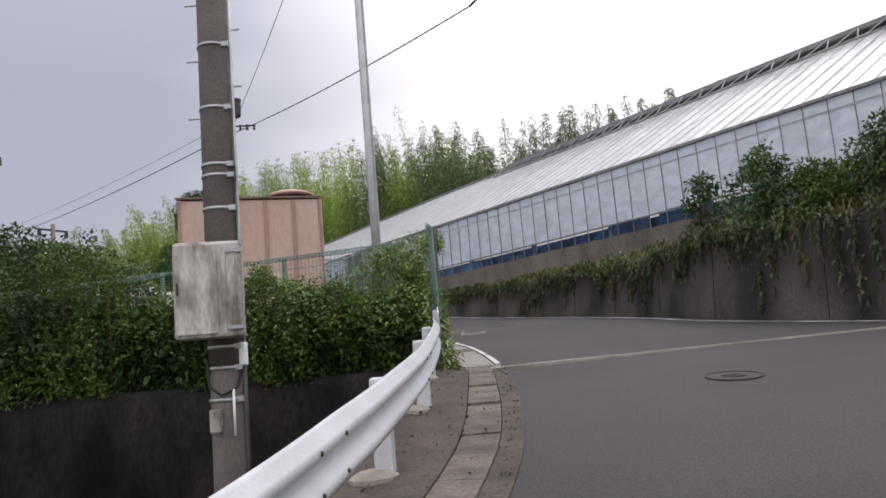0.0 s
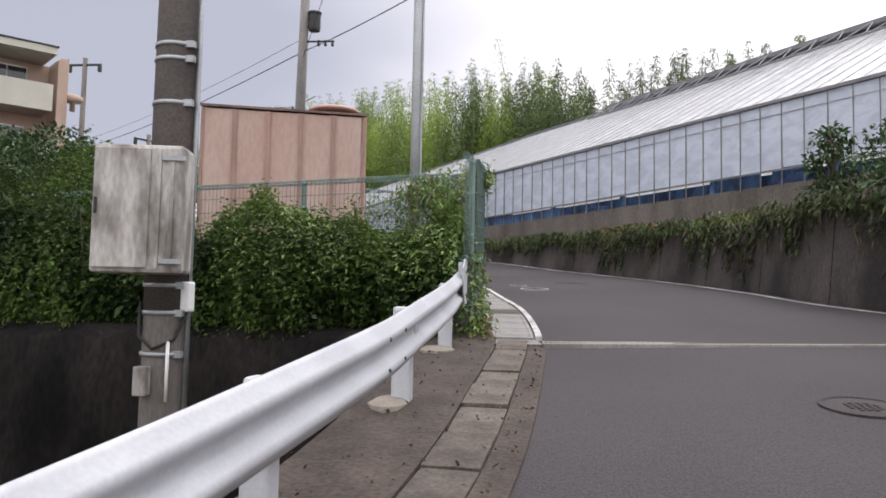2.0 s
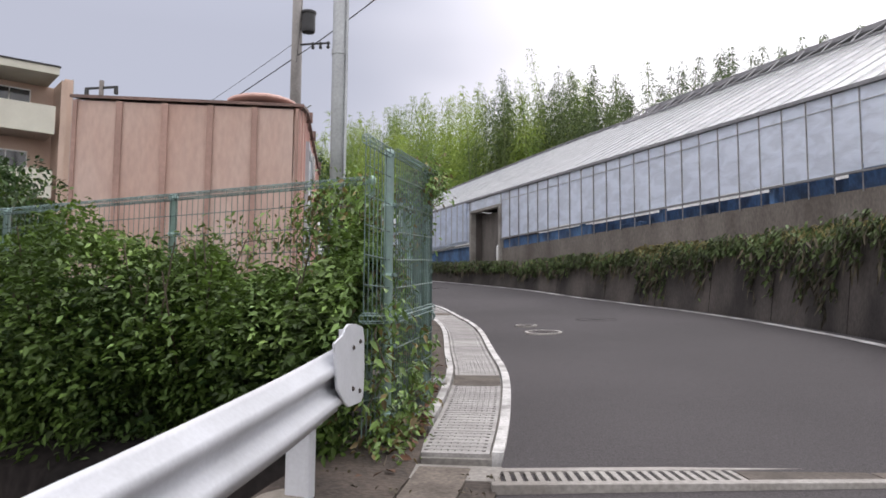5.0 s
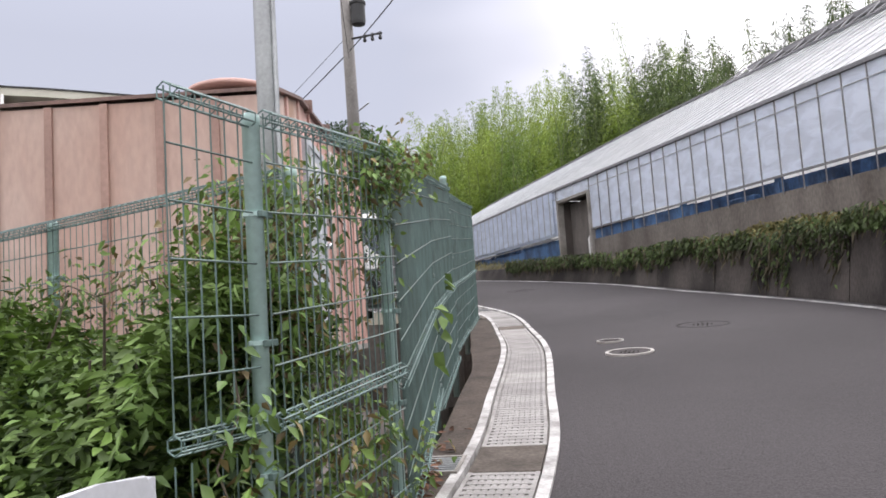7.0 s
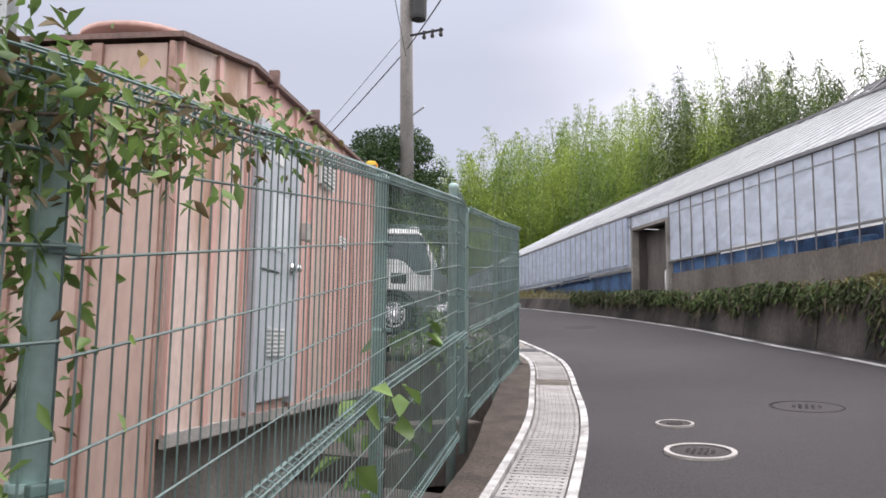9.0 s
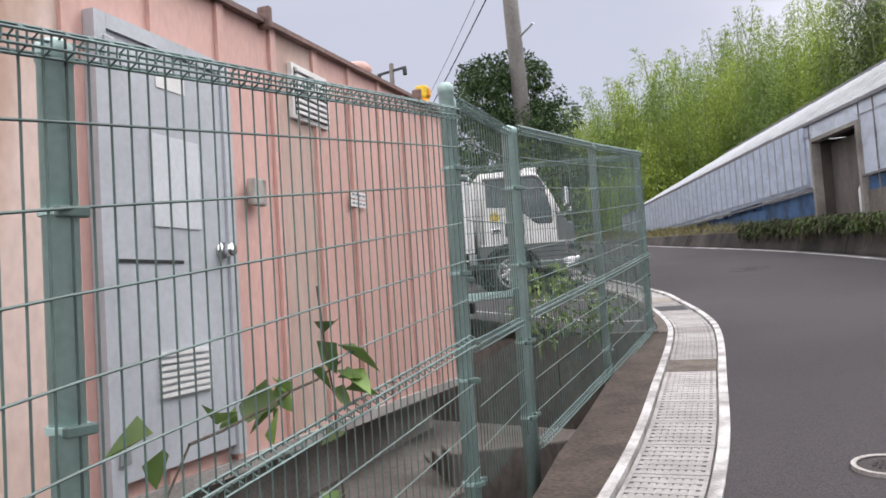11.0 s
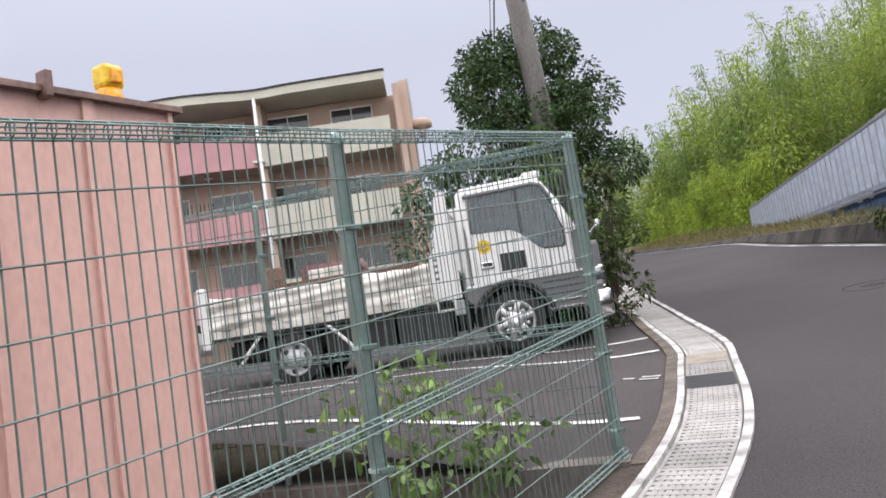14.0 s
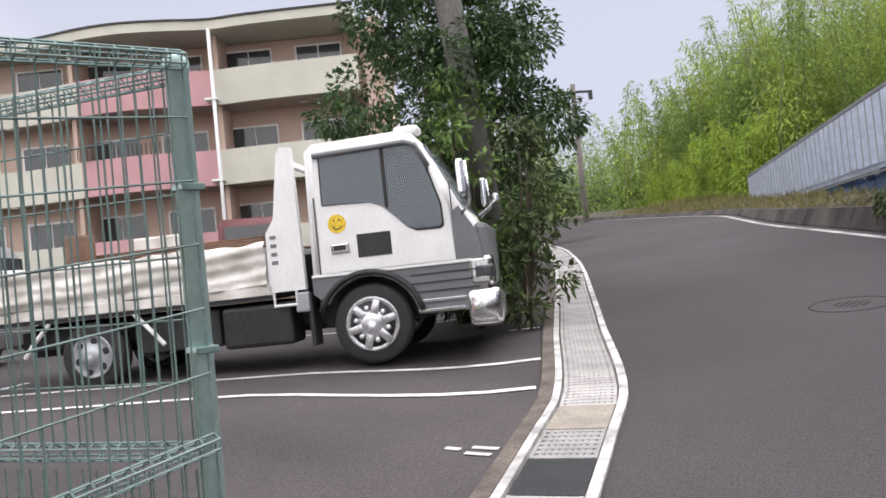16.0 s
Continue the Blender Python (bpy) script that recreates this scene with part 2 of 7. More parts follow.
M_DOOR_PALE = material("frosted_door_pane", (0.68, 0.71, 0.74), (0.50, 0.53, 0.56), 0.4, scale=2, fine=40, amount=0.6, fine_amount=0.06)
M_CREEPER = material("withered_creeper", (0.085, 0.07, 0.042), (0.04, 0.036, 0.024), 0.8, scale=1.4, fine=9, amount=0.9, island=0.5, bump=0, translucent=0.1)
M_POLE_GREY = material("grey_pole_concrete", (0.30, 0.285, 0.275), (0.19, 0.18, 0.17), 0.9, scale=2.5, fine=50, amount=0.9, fine_amount=0.2, stretch=(1, 1, 0.3))
M_TAN = material("tan_concrete_lid", (0.30, 0.265, 0.22), (0.19, 0.17, 0.145), 0.9, scale=4, fine=60, amount=0.8, fine_amount=0.2)
M_LEAF_DRY = material("yellowed_leaf", (0.20, 0.15, 0.055), (0.10, 0.075, 0.035), 0.6, scale=2, fine=9, amount=0.9, island=0.5, bump=0, translucent=0.2)
M_BARK = material("bark", (0.12, 0.095, 0.07), (0.06, 0.048, 0.036), 0.9, scale=6, fine=40, amount=0.9, bump=0.8, stretch=(1, 1, 0.3))
M_CULM = material("bamboo_culm", (0.16, 0.20, 0.07), (0.10, 0.12, 0.05), 0.6, scale=3, fine=20)
# near-black patches in the leaf colour stand for shade between the clumps
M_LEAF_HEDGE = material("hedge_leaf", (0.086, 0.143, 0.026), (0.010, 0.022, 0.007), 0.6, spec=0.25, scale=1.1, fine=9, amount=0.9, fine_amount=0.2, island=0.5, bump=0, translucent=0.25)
M_LEAF_VINE = material("vine_leaf", (0.19, 0.29, 0.072), (0.085, 0.155, 0.044), 0.5, scale=2, fine=9, amount=0.9, fine_amount=0.2, island=0.5, bump=0, translucent=0.25)
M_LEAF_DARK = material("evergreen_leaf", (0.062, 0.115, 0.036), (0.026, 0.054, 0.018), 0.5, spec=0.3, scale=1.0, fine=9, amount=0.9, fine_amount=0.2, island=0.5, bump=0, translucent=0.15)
M_LEAF_IVY = material("ivy_leaf", (0.085, 0.125, 0.042), (0.045, 0.058, 0.026), 0.6, spec=0.25, scale=1.0, fine=9, amount=0.9, fine_amount=0.2, island=0.55, bump=0, translucent=0.2)
M_LEAF_BAMBOO = material("bamboo_leaf", (0.275, 0.365, 0.062), (0.100, 0.175, 0.036), 0.55, scale=0.16, fine=1.2, amount=0.9, fine_amount=0.3, island=0.35, bump=0, translucent=0.35, ramp=(0.42, 0.6))
M_LEAF_YOUNG = material("young_bamboo_leaf", (0.37, 0.48, 0.06), (0.22, 0.33, 0.045), 0.55, scale=0.3, fine=1.2, amount=0.9, fine_amount=0.25, island=0.35, bump=0, translucent=0.4)
M_LEAF_WOOD = material("woodland_leaf", (0.115, 0.165, 0.048), (0.05, 0.082, 0.03), 0.6, scale=0.2, fine=1.5, amount=0.9, fine_amount=0.3, island=0.4, bump=0, translucent=0.2)
M_GRASS_DRY = material("dry_grass", (0.24, 0.20, 0.085), (0.13, 0.13, 0.05), 0.8, scale=1.2, fine=9, amount=0.9, island=0.4, bump=0, translucent=0.25)


def film_material(name, base, alpha, rough):
    """Thin cloudy plastic film: partly clear, partly scattering, with a wet-looking gloss and wrinkles."""
    m = bpy.data.materials.new(name)
    m.use_nodes = True
    n, l = m.node_tree.nodes, m.node_tree.links
    b = n["Principled BSDF"]
    b.inputs["Roughness"].default_value = rough
    tc = n.new("ShaderNodeTexCoord")
    mp = n.new("ShaderNodeMapping"); mp.inputs["Scale"].default_value = (1.6, 1.6, 3.2)
    ns = n.new("ShaderNodeTexNoise"); ns.inputs["Scale"].default_value, ns.inputs["Detail"].default_value = 1.4, 6
    ns.inputs["Distortion"].default_value = 0.6
    l.new(tc.outputs["Object"], mp.inputs[0]); l.new(mp.outputs[0], ns.inputs["Vector"])
    mix = n.new("ShaderNodeMixRGB")
    mix.inputs[1].default_value, mix.inputs[2].default_value = (*(0.84 * c for c in base), 1), (*base, 1)
    r = n.new("ShaderNodeMapRange"); r.inputs[1].default_value, r.inputs[2].default_value = 0.4, 0.6
    l.new(ns.outputs["Fac"], r.inputs[0]); l.new(r.outputs[0], mix.inputs[0])
    l.new(mix.outputs[0], b.inputs["Base Color"])
    bp = n.new("ShaderNodeBump"); bp.inputs["Strength"].default_value, bp.inputs["Distance"].default_value = 0.7, 0.05
    l.new(ns.outputs["Fac"], bp.inputs["Height"]); l.new(bp.outputs[0], b.inputs["Normal"])
    tl = n.new("ShaderNodeBsdfTranslucent"); l.new(mix.outputs[0], tl.inputs[0])
    m1 = n.new("ShaderNodeMixShader"); m1.inputs[0].default_value = 0.4
    l.new(b.outputs[0], m1.inputs[1]); l.new(tl.outputs[0], m1.inputs[2])
    tp = n.new("ShaderNodeBsdfTransparent")
    m2 = n.new("ShaderNodeMixShader"); m2.inputs[0].default_value = alpha
    l.new(tp.outputs[0], m2.inputs[1]); l.new(m1.outputs[0], m2.inputs[2])
    l.new(m2.outputs[0], n["Material Output"].inputs[0])
    return m


M_FILM_WALL = film_material("cloudy_wall_film", (0.70, 0.765, 0.88), 0.965, 0.22)
M_FILM_ROOF = film_material("cloudy_roof_film", (0.95, 0.955, 0.97), 0.97, 0.14)


def glass_material(name, tint, rough=0.03, clear=0.35):
    m = bpy.data.materials.new(name)
    m.use_nodes = True
    n, l = m.node_tree.nodes, m.node_tree.links
    b = n["Principled BSDF"]
    b.inputs["Base Color"].default_value, b.inputs["Roughness"].default_value = (*tint, 1), rough
    b.inputs["Specular IOR Level"].default_value = 0.85
    tp = n.new("ShaderNodeBsdfTransparent"); tp.inputs[0].default_value = (0.75, 0.8, 0.82, 1)
    ms = n.new("ShaderNodeMixShader"); ms.inputs[0].default_value = 1 - clear
    l.new(tp.outputs[0], ms.inputs[1]); l.new(b.outputs[0], ms.inputs[2])
    l.new(ms.outputs[0], n["Material Output"].inputs[0])
    return m


M_GLASS = glass_material("tinted_glass", (0.12, 0.14, 0.16), 0.03, 0.35)
M_WINDOW = glass_material("window_glass", (0.05, 0.055, 0.06), 0.05, 0.1)


# ---------------- small builders ----------------
def put(name, me, mat, parent=None, label="", smooth=False):
    ob = new(name, me)
    if mat:
        me.materials.append(mat)
    if smooth:
        for p in me.polygons:
            p.use_smooth = True
    if parent:
        ob.parent = parent
    if label:
        ob["label"] = label
    return ob


def part(name, bm, mat, parent=None, label="", smooth=False):
    me = bpy.data.meshes.new(name)
    bmesh.ops.recalc_face_normals(bm, faces=bm.faces)
    bm.to_mesh(me)
    bm.free()
    return put(name, me, mat, parent, label, smooth)


def thing(name, label, category, group="", m=None, kind=""):
    ob = tagged(new(name), label, category, group, kind)
    ob.empty_display_size = 0.2
    if m is not None:
        ob.matrix_basis = m
    return ob


def box(bm, a, b, bevel=0.0, m=None):
    """A box between corners a and b, its edges rounded."""
    a, b = Vector(a), Vector(b)
    c, s = (a + b) / 2, b - a
    got = bmesh.ops.create_cube(bm, size=1.0, matrix=Matrix.LocRotScale(c, None, s))
    vs = got["verts"]
    if bevel:
        es = list({e for v in vs for e in v.link_edges})
        r = bmesh.ops.bevel(bm, geom=es, offset=bevel, segments=2, affect="EDGES", profile=0.5)
        vs = list({v for f in r["faces"] for v in f.verts} | {v for v in vs if v.is_valid})
    if m is not None:
        bmesh.ops.transform(bm, matrix=m, verts=vs)
    return bm


def boxes(*pairs, bevel=0.0):
    bm = bmesh.new()
    for a, b in pairs:
        box(bm, a, b, bevel)
    return bm


def rod(bm, a, b, r, n=8, r2=None):
    a, b = Vector(a), Vector(b)
    d = b - a
    m = Matrix.Translation((a + b) / 2) @ d.to_track_quat("Z", "Y").to_matrix().to_4x4()
    bmesh.ops.create_cone(bm, cap_ends=True, segments=n, radius1=r, radius2=r if r2 is None else r2, depth=d.length, matrix=m)
    return bm


def rods(*items, n=8):
    bm = bmesh.new()
    for a, b, r in items:
        rod(bm, a, b, r, n)
    return bm


def tube(points, r, n=6):
    """A bent tube along points."""
    bm = bmesh.new()
    pts = [Vector(p) for p in points]
    rings = []
    for i, p in enumerate(pts):
        d = (pts[min(i + 1, len(pts) - 1)] - pts[max(i - 1, 0)]).normalized()
        q = d.to_track_quat("Z", "Y")
        rings.append([bm.verts.new(p + q @ Vector((r * math.cos(k * math.tau / n), r * math.sin(k * math.tau / n), 0))) for k in range(n)])
    for u, v in zip(rings, rings[1:]):
        for k in range(n):
            bm.faces.new((u[k], u[(k + 1) % n], v[(k + 1) % n], v[k]))
    bm.faces.new(rings[0][::-1]); bm.faces.new(rings[-1])
    return bm


def prism(outline, lo, hi, axis="y"):
    """A flat outline (pairs) drawn out from lo to hi along an axis."""
    bm = bmesh.new()
    place = {"y": lambda p, q: (p[0], q, p[1]), "x": lambda p, q: (q, p[0], p[1]), "z": lambda p, q: (p[0], p[1], q)}[axis]
    u = [bm.verts.new(place(p, lo)) for p in outline]
    v = [bm.verts.new(place(p, hi)) for p in outline]
    bm.faces.new(u); bm.faces.new(v[::-1])
    for i in range(len(u)):
        j = (i + 1) % len(u)
        bm.faces.new((u[i], u[j], v[j], v[i]))
    return bm


def lathe(profile, n=20, m=None):
    """Turn a profile of (radius, height) about z."""
    bm = bmesh.new()
    rings = [[bm.verts.new((r * math.cos(k * math.tau / n), r * math.sin(k * math.tau / n), z)) for k in range(n)] for r, z in profile]
    for u, v in zip(rings, rings[1:]):
        for k in range(n):
            bm.faces.new((u[k], u[(k + 1) % n], v[(k + 1) % n], v[k]))
    bm.faces.new(rings[0][::-1]); bm.faces.new(rings[-1])
    if m is not None:
        bm.transform(m)
    return bm


def leaves(name, P, D, size, width, mat, parent=None, label="", rng=None, droop=0.0, plain=False):
    """Many leaves in one mesh: each two folded faces from its stalk P along D."""
    rng = rng or np.random.default_rng(3)
    P, D = np.asarray(P, float), np.asarray(D, float)
    n = len(P)
    D = D / np.maximum(np.linalg.norm(D, axis=1, keepdims=True), 1e-6)
    size = np.broadcast_to(np.asarray(size, float), (n,))[:, None]
    side = np.cross(D, rng.normal(size=(n, 3)) * 0.55 + (0, 0, 1.0))
    side /= np.maximum(np.linalg.norm(side, axis=1, keepdims=True), 1e-6)
    up = np.cross(side, D)
    w = size * width * 0.5
    V = np.empty((n, 6, 3))
    drop = np.array((0, 0, -1.0)) * droop * size
    V[:, 0] = P
    V[:, 1] = P + D * size * 0.42 + side * w + up * w * 0.45 + drop * 0.3
    V[:, 2] = P + D * size + drop
    V[:, 3] = P + D * size * 0.42 - side * w + up * w * 0.45 + drop * 0.3
    V[:, 4] = P + D * size * 0.75 + side * w * 0.55 + up * w * 0.25 + drop * 0.7
    V[:, 5] = P + D * size * 0.75 - side * w * 0.55 + up * w * 0.25 + drop * 0.7
    F = np.array([[0, 2, 4, 1], [0, 3, 5, 2]])
    if plain:       # far leaves: one face each
        V, F = V[:, :4], np.array([[0, 3, 2, 1]])
    k, q = V.shape[1], len(F)
    idx = (np.arange(n)[:, None, None] * k + F[None]).reshape(-1)
    me = bpy.data.meshes.new(name)
    me.vertices.add(n * k); me.vertices.foreach_set("co", V.reshape(-1))
    me.loops.add(len(idx)); me.loops.foreach_set("vertex_index", idx)
    me.polygons.add(n * q); me.polygons.foreach_set("loop_start", np.arange(n * q) * 4)
    me.update(calc_edges=True)
    ob = put(name, me, mat, parent, label)
    ob["kind"] = "stuff"
    return ob


def spline(pts, n):
    """n even stations along a smooth line through points of the plan."""
    p = np.array(pts, float)
    q = np.vstack([2 * p[0] - p[1], p, 2 * p[-1] - p[-2]])
    out = []
    for i in range(1, len(q) - 2):
        for s in np.linspace(0, 1, 24, endpoint=False):
            a, b, c, d = q[i - 1], q[i], q[i + 1], q[i + 2]
            out.append(0.5 * (2 * b + (c - a) * s + (2 * a - 5 * b + 4 * c - d) * s * s + (3 * b - a - 3 * c + d) * s ** 3))
    out = np.array(out + [p[-1]])
    k = np.r_[0, np.cumsum(np.hypot(*np.diff(out, axis=0).T))]
    u = np.linspace(0, k[-1], n)
    return np.c_[np.interp(u, k, out[:, 0]), np.interp(u, k, out[:, 1])]


def normals(line):
    d = np.gradient(line, axis=0)
    d /= np.linalg.norm(d, axis=1, keepdims=True)
    return np.c_[-d[:, 1], d[:, 0]]     # to the left of the way


def hz(y):
    """Height of the road along the hill."""
    return float(np.interp(y, (-60, -8, 0, 3, 6.3, 8.8, 14.5, 20.3, 22.5, 24.8, 30, 34.5, 40, 46, 70, 120), (-6, -1.2, -0.1, 0.36, 0.80, 1.03, 1.56, 2.03, 2.25, 2.52, 3.05, 3.5, 3.98, 4.45, 6.6, 9)))


def sheet(name, rows, mat, parent=None, label="", smooth=True):
    """A sheet over rows of points, all rows alike in number."""
    n = len(rows[0])
    me = bpy.data.meshes.new(name)
    me.from_pydata([tuple(p) for r in rows for p in r], [], [(i * n + j, i * n + j + 1, (i + 1) * n + j + 1, (i + 1) * n + j) for i in range(len(rows) - 1) for j in range(n - 1)])
    return put(name, me, mat, parent, label, smooth)


def solid_strip(name, left, right, top, bottom, mat, parent=None, label=""):
    """A closed band between two lines of the plan; top and bottom give heights at a point."""
    rows = []
    for (a, b), (c, d) in zip(left, right):
        rows.append([(a, b, bottom(a, b)), (a, b, top(a, b)), (c, d, top(c, d)), (c, d, bottom(c, d)), (a, b, bottom(a, b))])
    close = lambda r: [tuple(np.mean(r[:4], axis=0))] * 5     # caps at both ends
    rows = [close(rows[0])] + rows + [close(rows[-1])]
    return sheet(name, rows, mat, parent, label, smooth=False)


# ---------------- ground, road, gutter ----------------
LEFT = spline([(-9, -14), (-4.6, -8), (-2.2, -3), (-0.95, 0), (-0.25, 2), (0.2, 3.8), (0.42, 5.15), (0.52, 7), (0.54, 8.8), (0.35, 11.05), (0.02, 12.8), (-0.45, 15.1), (-1.0, 17), (-2.0, 20),
               (-3.2, 22.2), (-3.8, 23.1), (-5.1, 24.6), (-6.2, 25.9), (-9.1, 29.3), (-11.2, 31.6), (-14, 34.4), (-20, 39.5), (-32, 48), (-50, 58)], 420)
RIGHT = spline([(24, -14), (17, -3), (11.5, 4), (7.6, 7.9), (5.8, 10.3), (4.6, 12.6), (4.15, 14.5), (3.5, 17.2), (2.4, 20.2), (0.9, 22.9), (-1.2, 26.3), (-3.4, 29.3), (-5.8, 32.1), (-8, 34.6),
                (-10.2, 37.6), (-12.6, 40.8), (-17, 45.2), (-25, 51.5), (-38, 60), (-54, 69)], 420)
LN, RN = normals(LEFT), normals(RIGHT)

g = bmesh.new()
bmesh.ops.create_grid(g, x_segments=120, y_segments=120, size=1500)
for v in g.verts:
    r = math.hypot(v.co.x, v.co.y)
    s = min(1.0, r / 1500)
    v.co.x, v.co.y = v.co.x * s, v.co.y * s
    d = v.co.x * 0.809 + v.co.y * 0.588
    v.co.z = -0.9 + 0.05 * max(-12, min(60, v.co.y)) - 1.2 + (0.0 if d < 60 else min(14, (d - 60) * 0.12))
tagged(part("ground", g, M_SOIL, smooth=True), "rough green and brown ground reaching the horizon", "ground", kind="structure")

rows = []
for (a, b), (c, d) in zip(LEFT, RIGHT):
    rows.append([(a + (c - a) * s, b + (d - b) * s, hz(b + (d - b) * s) + 0.05 * math.sin(math.pi * s) * 0.4) for s in np.linspace(0, 1, 14)])
tagged(sheet("road", rows, M_ASPHALT), "grey asphalt lane climbing and bending uphill", "road", kind="structure")


def between(line, lo, hi):
    return (line[:, 1] >= lo) & (line[:, 1] <= hi)


# white edge line beside the retaining wall
k = between(RIGHT, 3, 62)
inner, outer = RIGHT + RN * 0.32, RIGHT + RN * 0.20
tagged(sheet("road_edge_line", [[(*p, hz(p[1]) + 0.014), (*q, hz(q[1]) + 0.014)] for p, q in zip(inner[k], outer[k])], M_LINE_OLD), "worn white painted edge line on the asphalt", "road marking", kind="structure")

# gutter with white kerb strips and grated covers, upper part of the lane
gutter = thing("gutter", "pale concrete roadside gutter with slotted covers and white kerb strips", "gutter", kind="structure")
k = between(LEFT, 8.62, 56)
G0, G0n = LEFT[k], LN[k]
low = lambda x, y: hz(y) - 0.25
solid_strip("kerb_strip", G0 + G0n * 0.06, G0, lambda x, y: hz(y) + 0.022, low, M_KERB, gutter, "white concrete kerb strip")
k2 = between(LEFT, 9.45, 56)
G1, G1n = LEFT[k2], LN[k2]
solid_strip("kerb_strip", G1 + G1n * 0.525, G1 + G1n * 0.47, lambda x, y: hz(y) + 0.028, low, M_KERB, gutter, "white concrete kerb strip")
solid_strip("channel_bed", G0 + G0n * 0.469, G0 + G0n * 0.061, lambda x, y: hz(y) - 0.016, low, M_CONC, gutter)

ke = between(LEFT, 8.30, 8.66)
solid_strip("end_block", LEFT[ke] + LN[ke] * 0.50, LEFT[ke] - LN[ke] * 0.01, lambda x, y: hz(y) + 0.016, low, M_CONC, gutter, "worn concrete end of the gutter")



def cover_mesh(length, width, slotted):
    bm = bmesh.new()
    if not slotted:
        return box(bm, (-width / 2, -length / 2 + 0.006, -0.03), (width / 2, length / 2 - 0.006, 0.006), 0.004)
    e = 0.022
    box(bm, (-width / 2, -length / 2 + 0.006, -0.03), (-width / 2 + e, length / 2 - 0.006, 0.006))
    box(bm, (width / 2 - e, -length / 2 + 0.006, -0.03), (width / 2, length / 2 - 0.006, 0.006))
    for y in np.linspace(-length / 2 + 0.028, length / 2 - 0.028, 7):
        box(bm, (-width / 2 + e, y - 0.020, -0.02), (width / 2 - e, y + 0.020, 0.004))
    for x in np.linspace(-width / 2 + e, width / 2 - e, 10)[1:-1]:
        box(bm, (x - 0.0145, -length / 2 + 0.02, -0.02), (x + 0.0145, length / 2 - 0.02, 0.002))
    box(bm, (-width / 2 + e, -length / 2 + 0.02, -0.024), (width / 2 - e, length / 2 - 0.02, -0.004))
    return bm


def mesh_of(bm, mat):
    me = bpy.data.meshes.new("piece")
    bmesh.ops.recalc_face_normals(bm, faces=bm.faces)
    bm.to_mesh(me); bm.free()
    me.materials.append(mat)
    return me


ME_SLOT, ME_TAN = mesh_of(cover_mesh(0.5, 0.375, True), M_COVER), mesh_of(cover_mesh(0.5, 0.375, False), M_TAN)
ME_DARK, ME_GREY = mesh_of(cover_mesh(0.5, 0.375, False), M_DARK_METAL), mesh_of(cover_mesh(0.5, 0.375, False), M_LID_OLD)
PLAIN = ((10.86, ME_GREY), (17.75, ME_GREY), (21.43, ME_DARK), (22.38, ME_TAN))     # solid lids among the slotted ones
arc = np.r_[0, np.cumsum(np.hypot(*np.diff(G0, axis=0).T))]
for s in np.arange(0.02, min(arc[-1] - 1, 34), 0.5):
    mid = s + 0.25
    c = np.array([np.interp(mid, arc, G0[:, i]) for i in (0, 1)]); nn = np.array([np.interp(mid, arc, G0n[:, i]) for i in (0, 1)])
    solid = [me for y, me in PLAIN if abs(c[1] - y) < 0.5 * 0.5 * abs(nn[0])]
    c = c + nn * 0.265
    way = Vector((nn[1], -nn[0], 0)).normalized()
    slope = (hz(c[1] + 0.2 * way.y) - hz(c[1] - 0.2 * way.y)) / 0.4
    ob = new("gutter_cover", solid[0] if solid else ME_SLOT)
    ob.parent = gutter
    y_axis = Vector((way.x, way.y, slope)).normalized()
    x_axis = y_axis.cross(Vector((0, 0, 1))).normalized()
    z_axis = x_axis.cross(y_axis)
    ob.matrix_basis = Matrix.Translation((c[0], c[1], hz(c[1]) + 0.002)) @ Matrix((x_axis, y_axis, z_axis)).transposed().to_4x4()

# older mossy lids beside the guardrail, lower part
old = thing("old_gutter", "brown mossy concrete gutter lids sunk beside the asphalt", "gutter", kind="structure")
k = between(LEFT, -6, 8.4)
A0, A0n = LEFT[k], LN[k]
solid_strip("dirt_joint", A0 + A0n * 0.13, A0 - A0n * 0.02, lambda x, y: hz(y) + 0.012, low, M_DIRT, old)
solid_strip("lid_bed", A0 + A0n * 0.40, A0 + A0n * 0.13, lambda x, y: hz(y) - 0.02, low, M_DIRT, old)
arc = np.r_[0, np.cumsum(np.hypot(*np.diff(A0, axis=0).T))]
ME_LID = mesh_of(cover_mesh(0.5, 0.255, False), M_LID_OLD)
for s in np.arange(0.3, arc[-1], 0.5):
    c = np.array([np.interp(s, arc, A0[:, i]) for i in (0, 1)]); nn = np.array([np.interp(s, arc, A0n[:, i]) for i in (0, 1)])
    c = c + nn * 0.265
    way = Vector((nn[1], -nn[0], (hz(c[1] + 0.2) - hz(c[1] - 0.2)) / 0.4)).normalized()
    x_axis = way.cross(Vector((0, 0, 1))).normalized()
    ob = new("gutter_lid", ME_LID)
    ob.parent = old
    ob.matrix_basis = Matrix.Translation((c[0], c[1], hz(c[1]) + 0.012 + 0.008 * math.sin(s * 7))) @ Matrix((x_axis, way, x_axis.cross(way))).transposed().to_4x4()

# verge between gutter and fence or rail
LV, LVn = LEFT[between(LEFT, -8, 19.6)], LN[between(LEFT, -8, 19.6)]
wide = np.array([np.interp(y, (-8, 4, 8, 9.2, 10, 14, 15.5, 19, 19.6), (1.0, 0.95, 1.0, 0.9, 0.72, 0.76, 0.88, 0.86, 0.78)) for y in LV[:, 1]])
start = np.array([np.interp(y, (8.4, 9.9), (0.40, 0.53)) for y in LV[:, 1]])
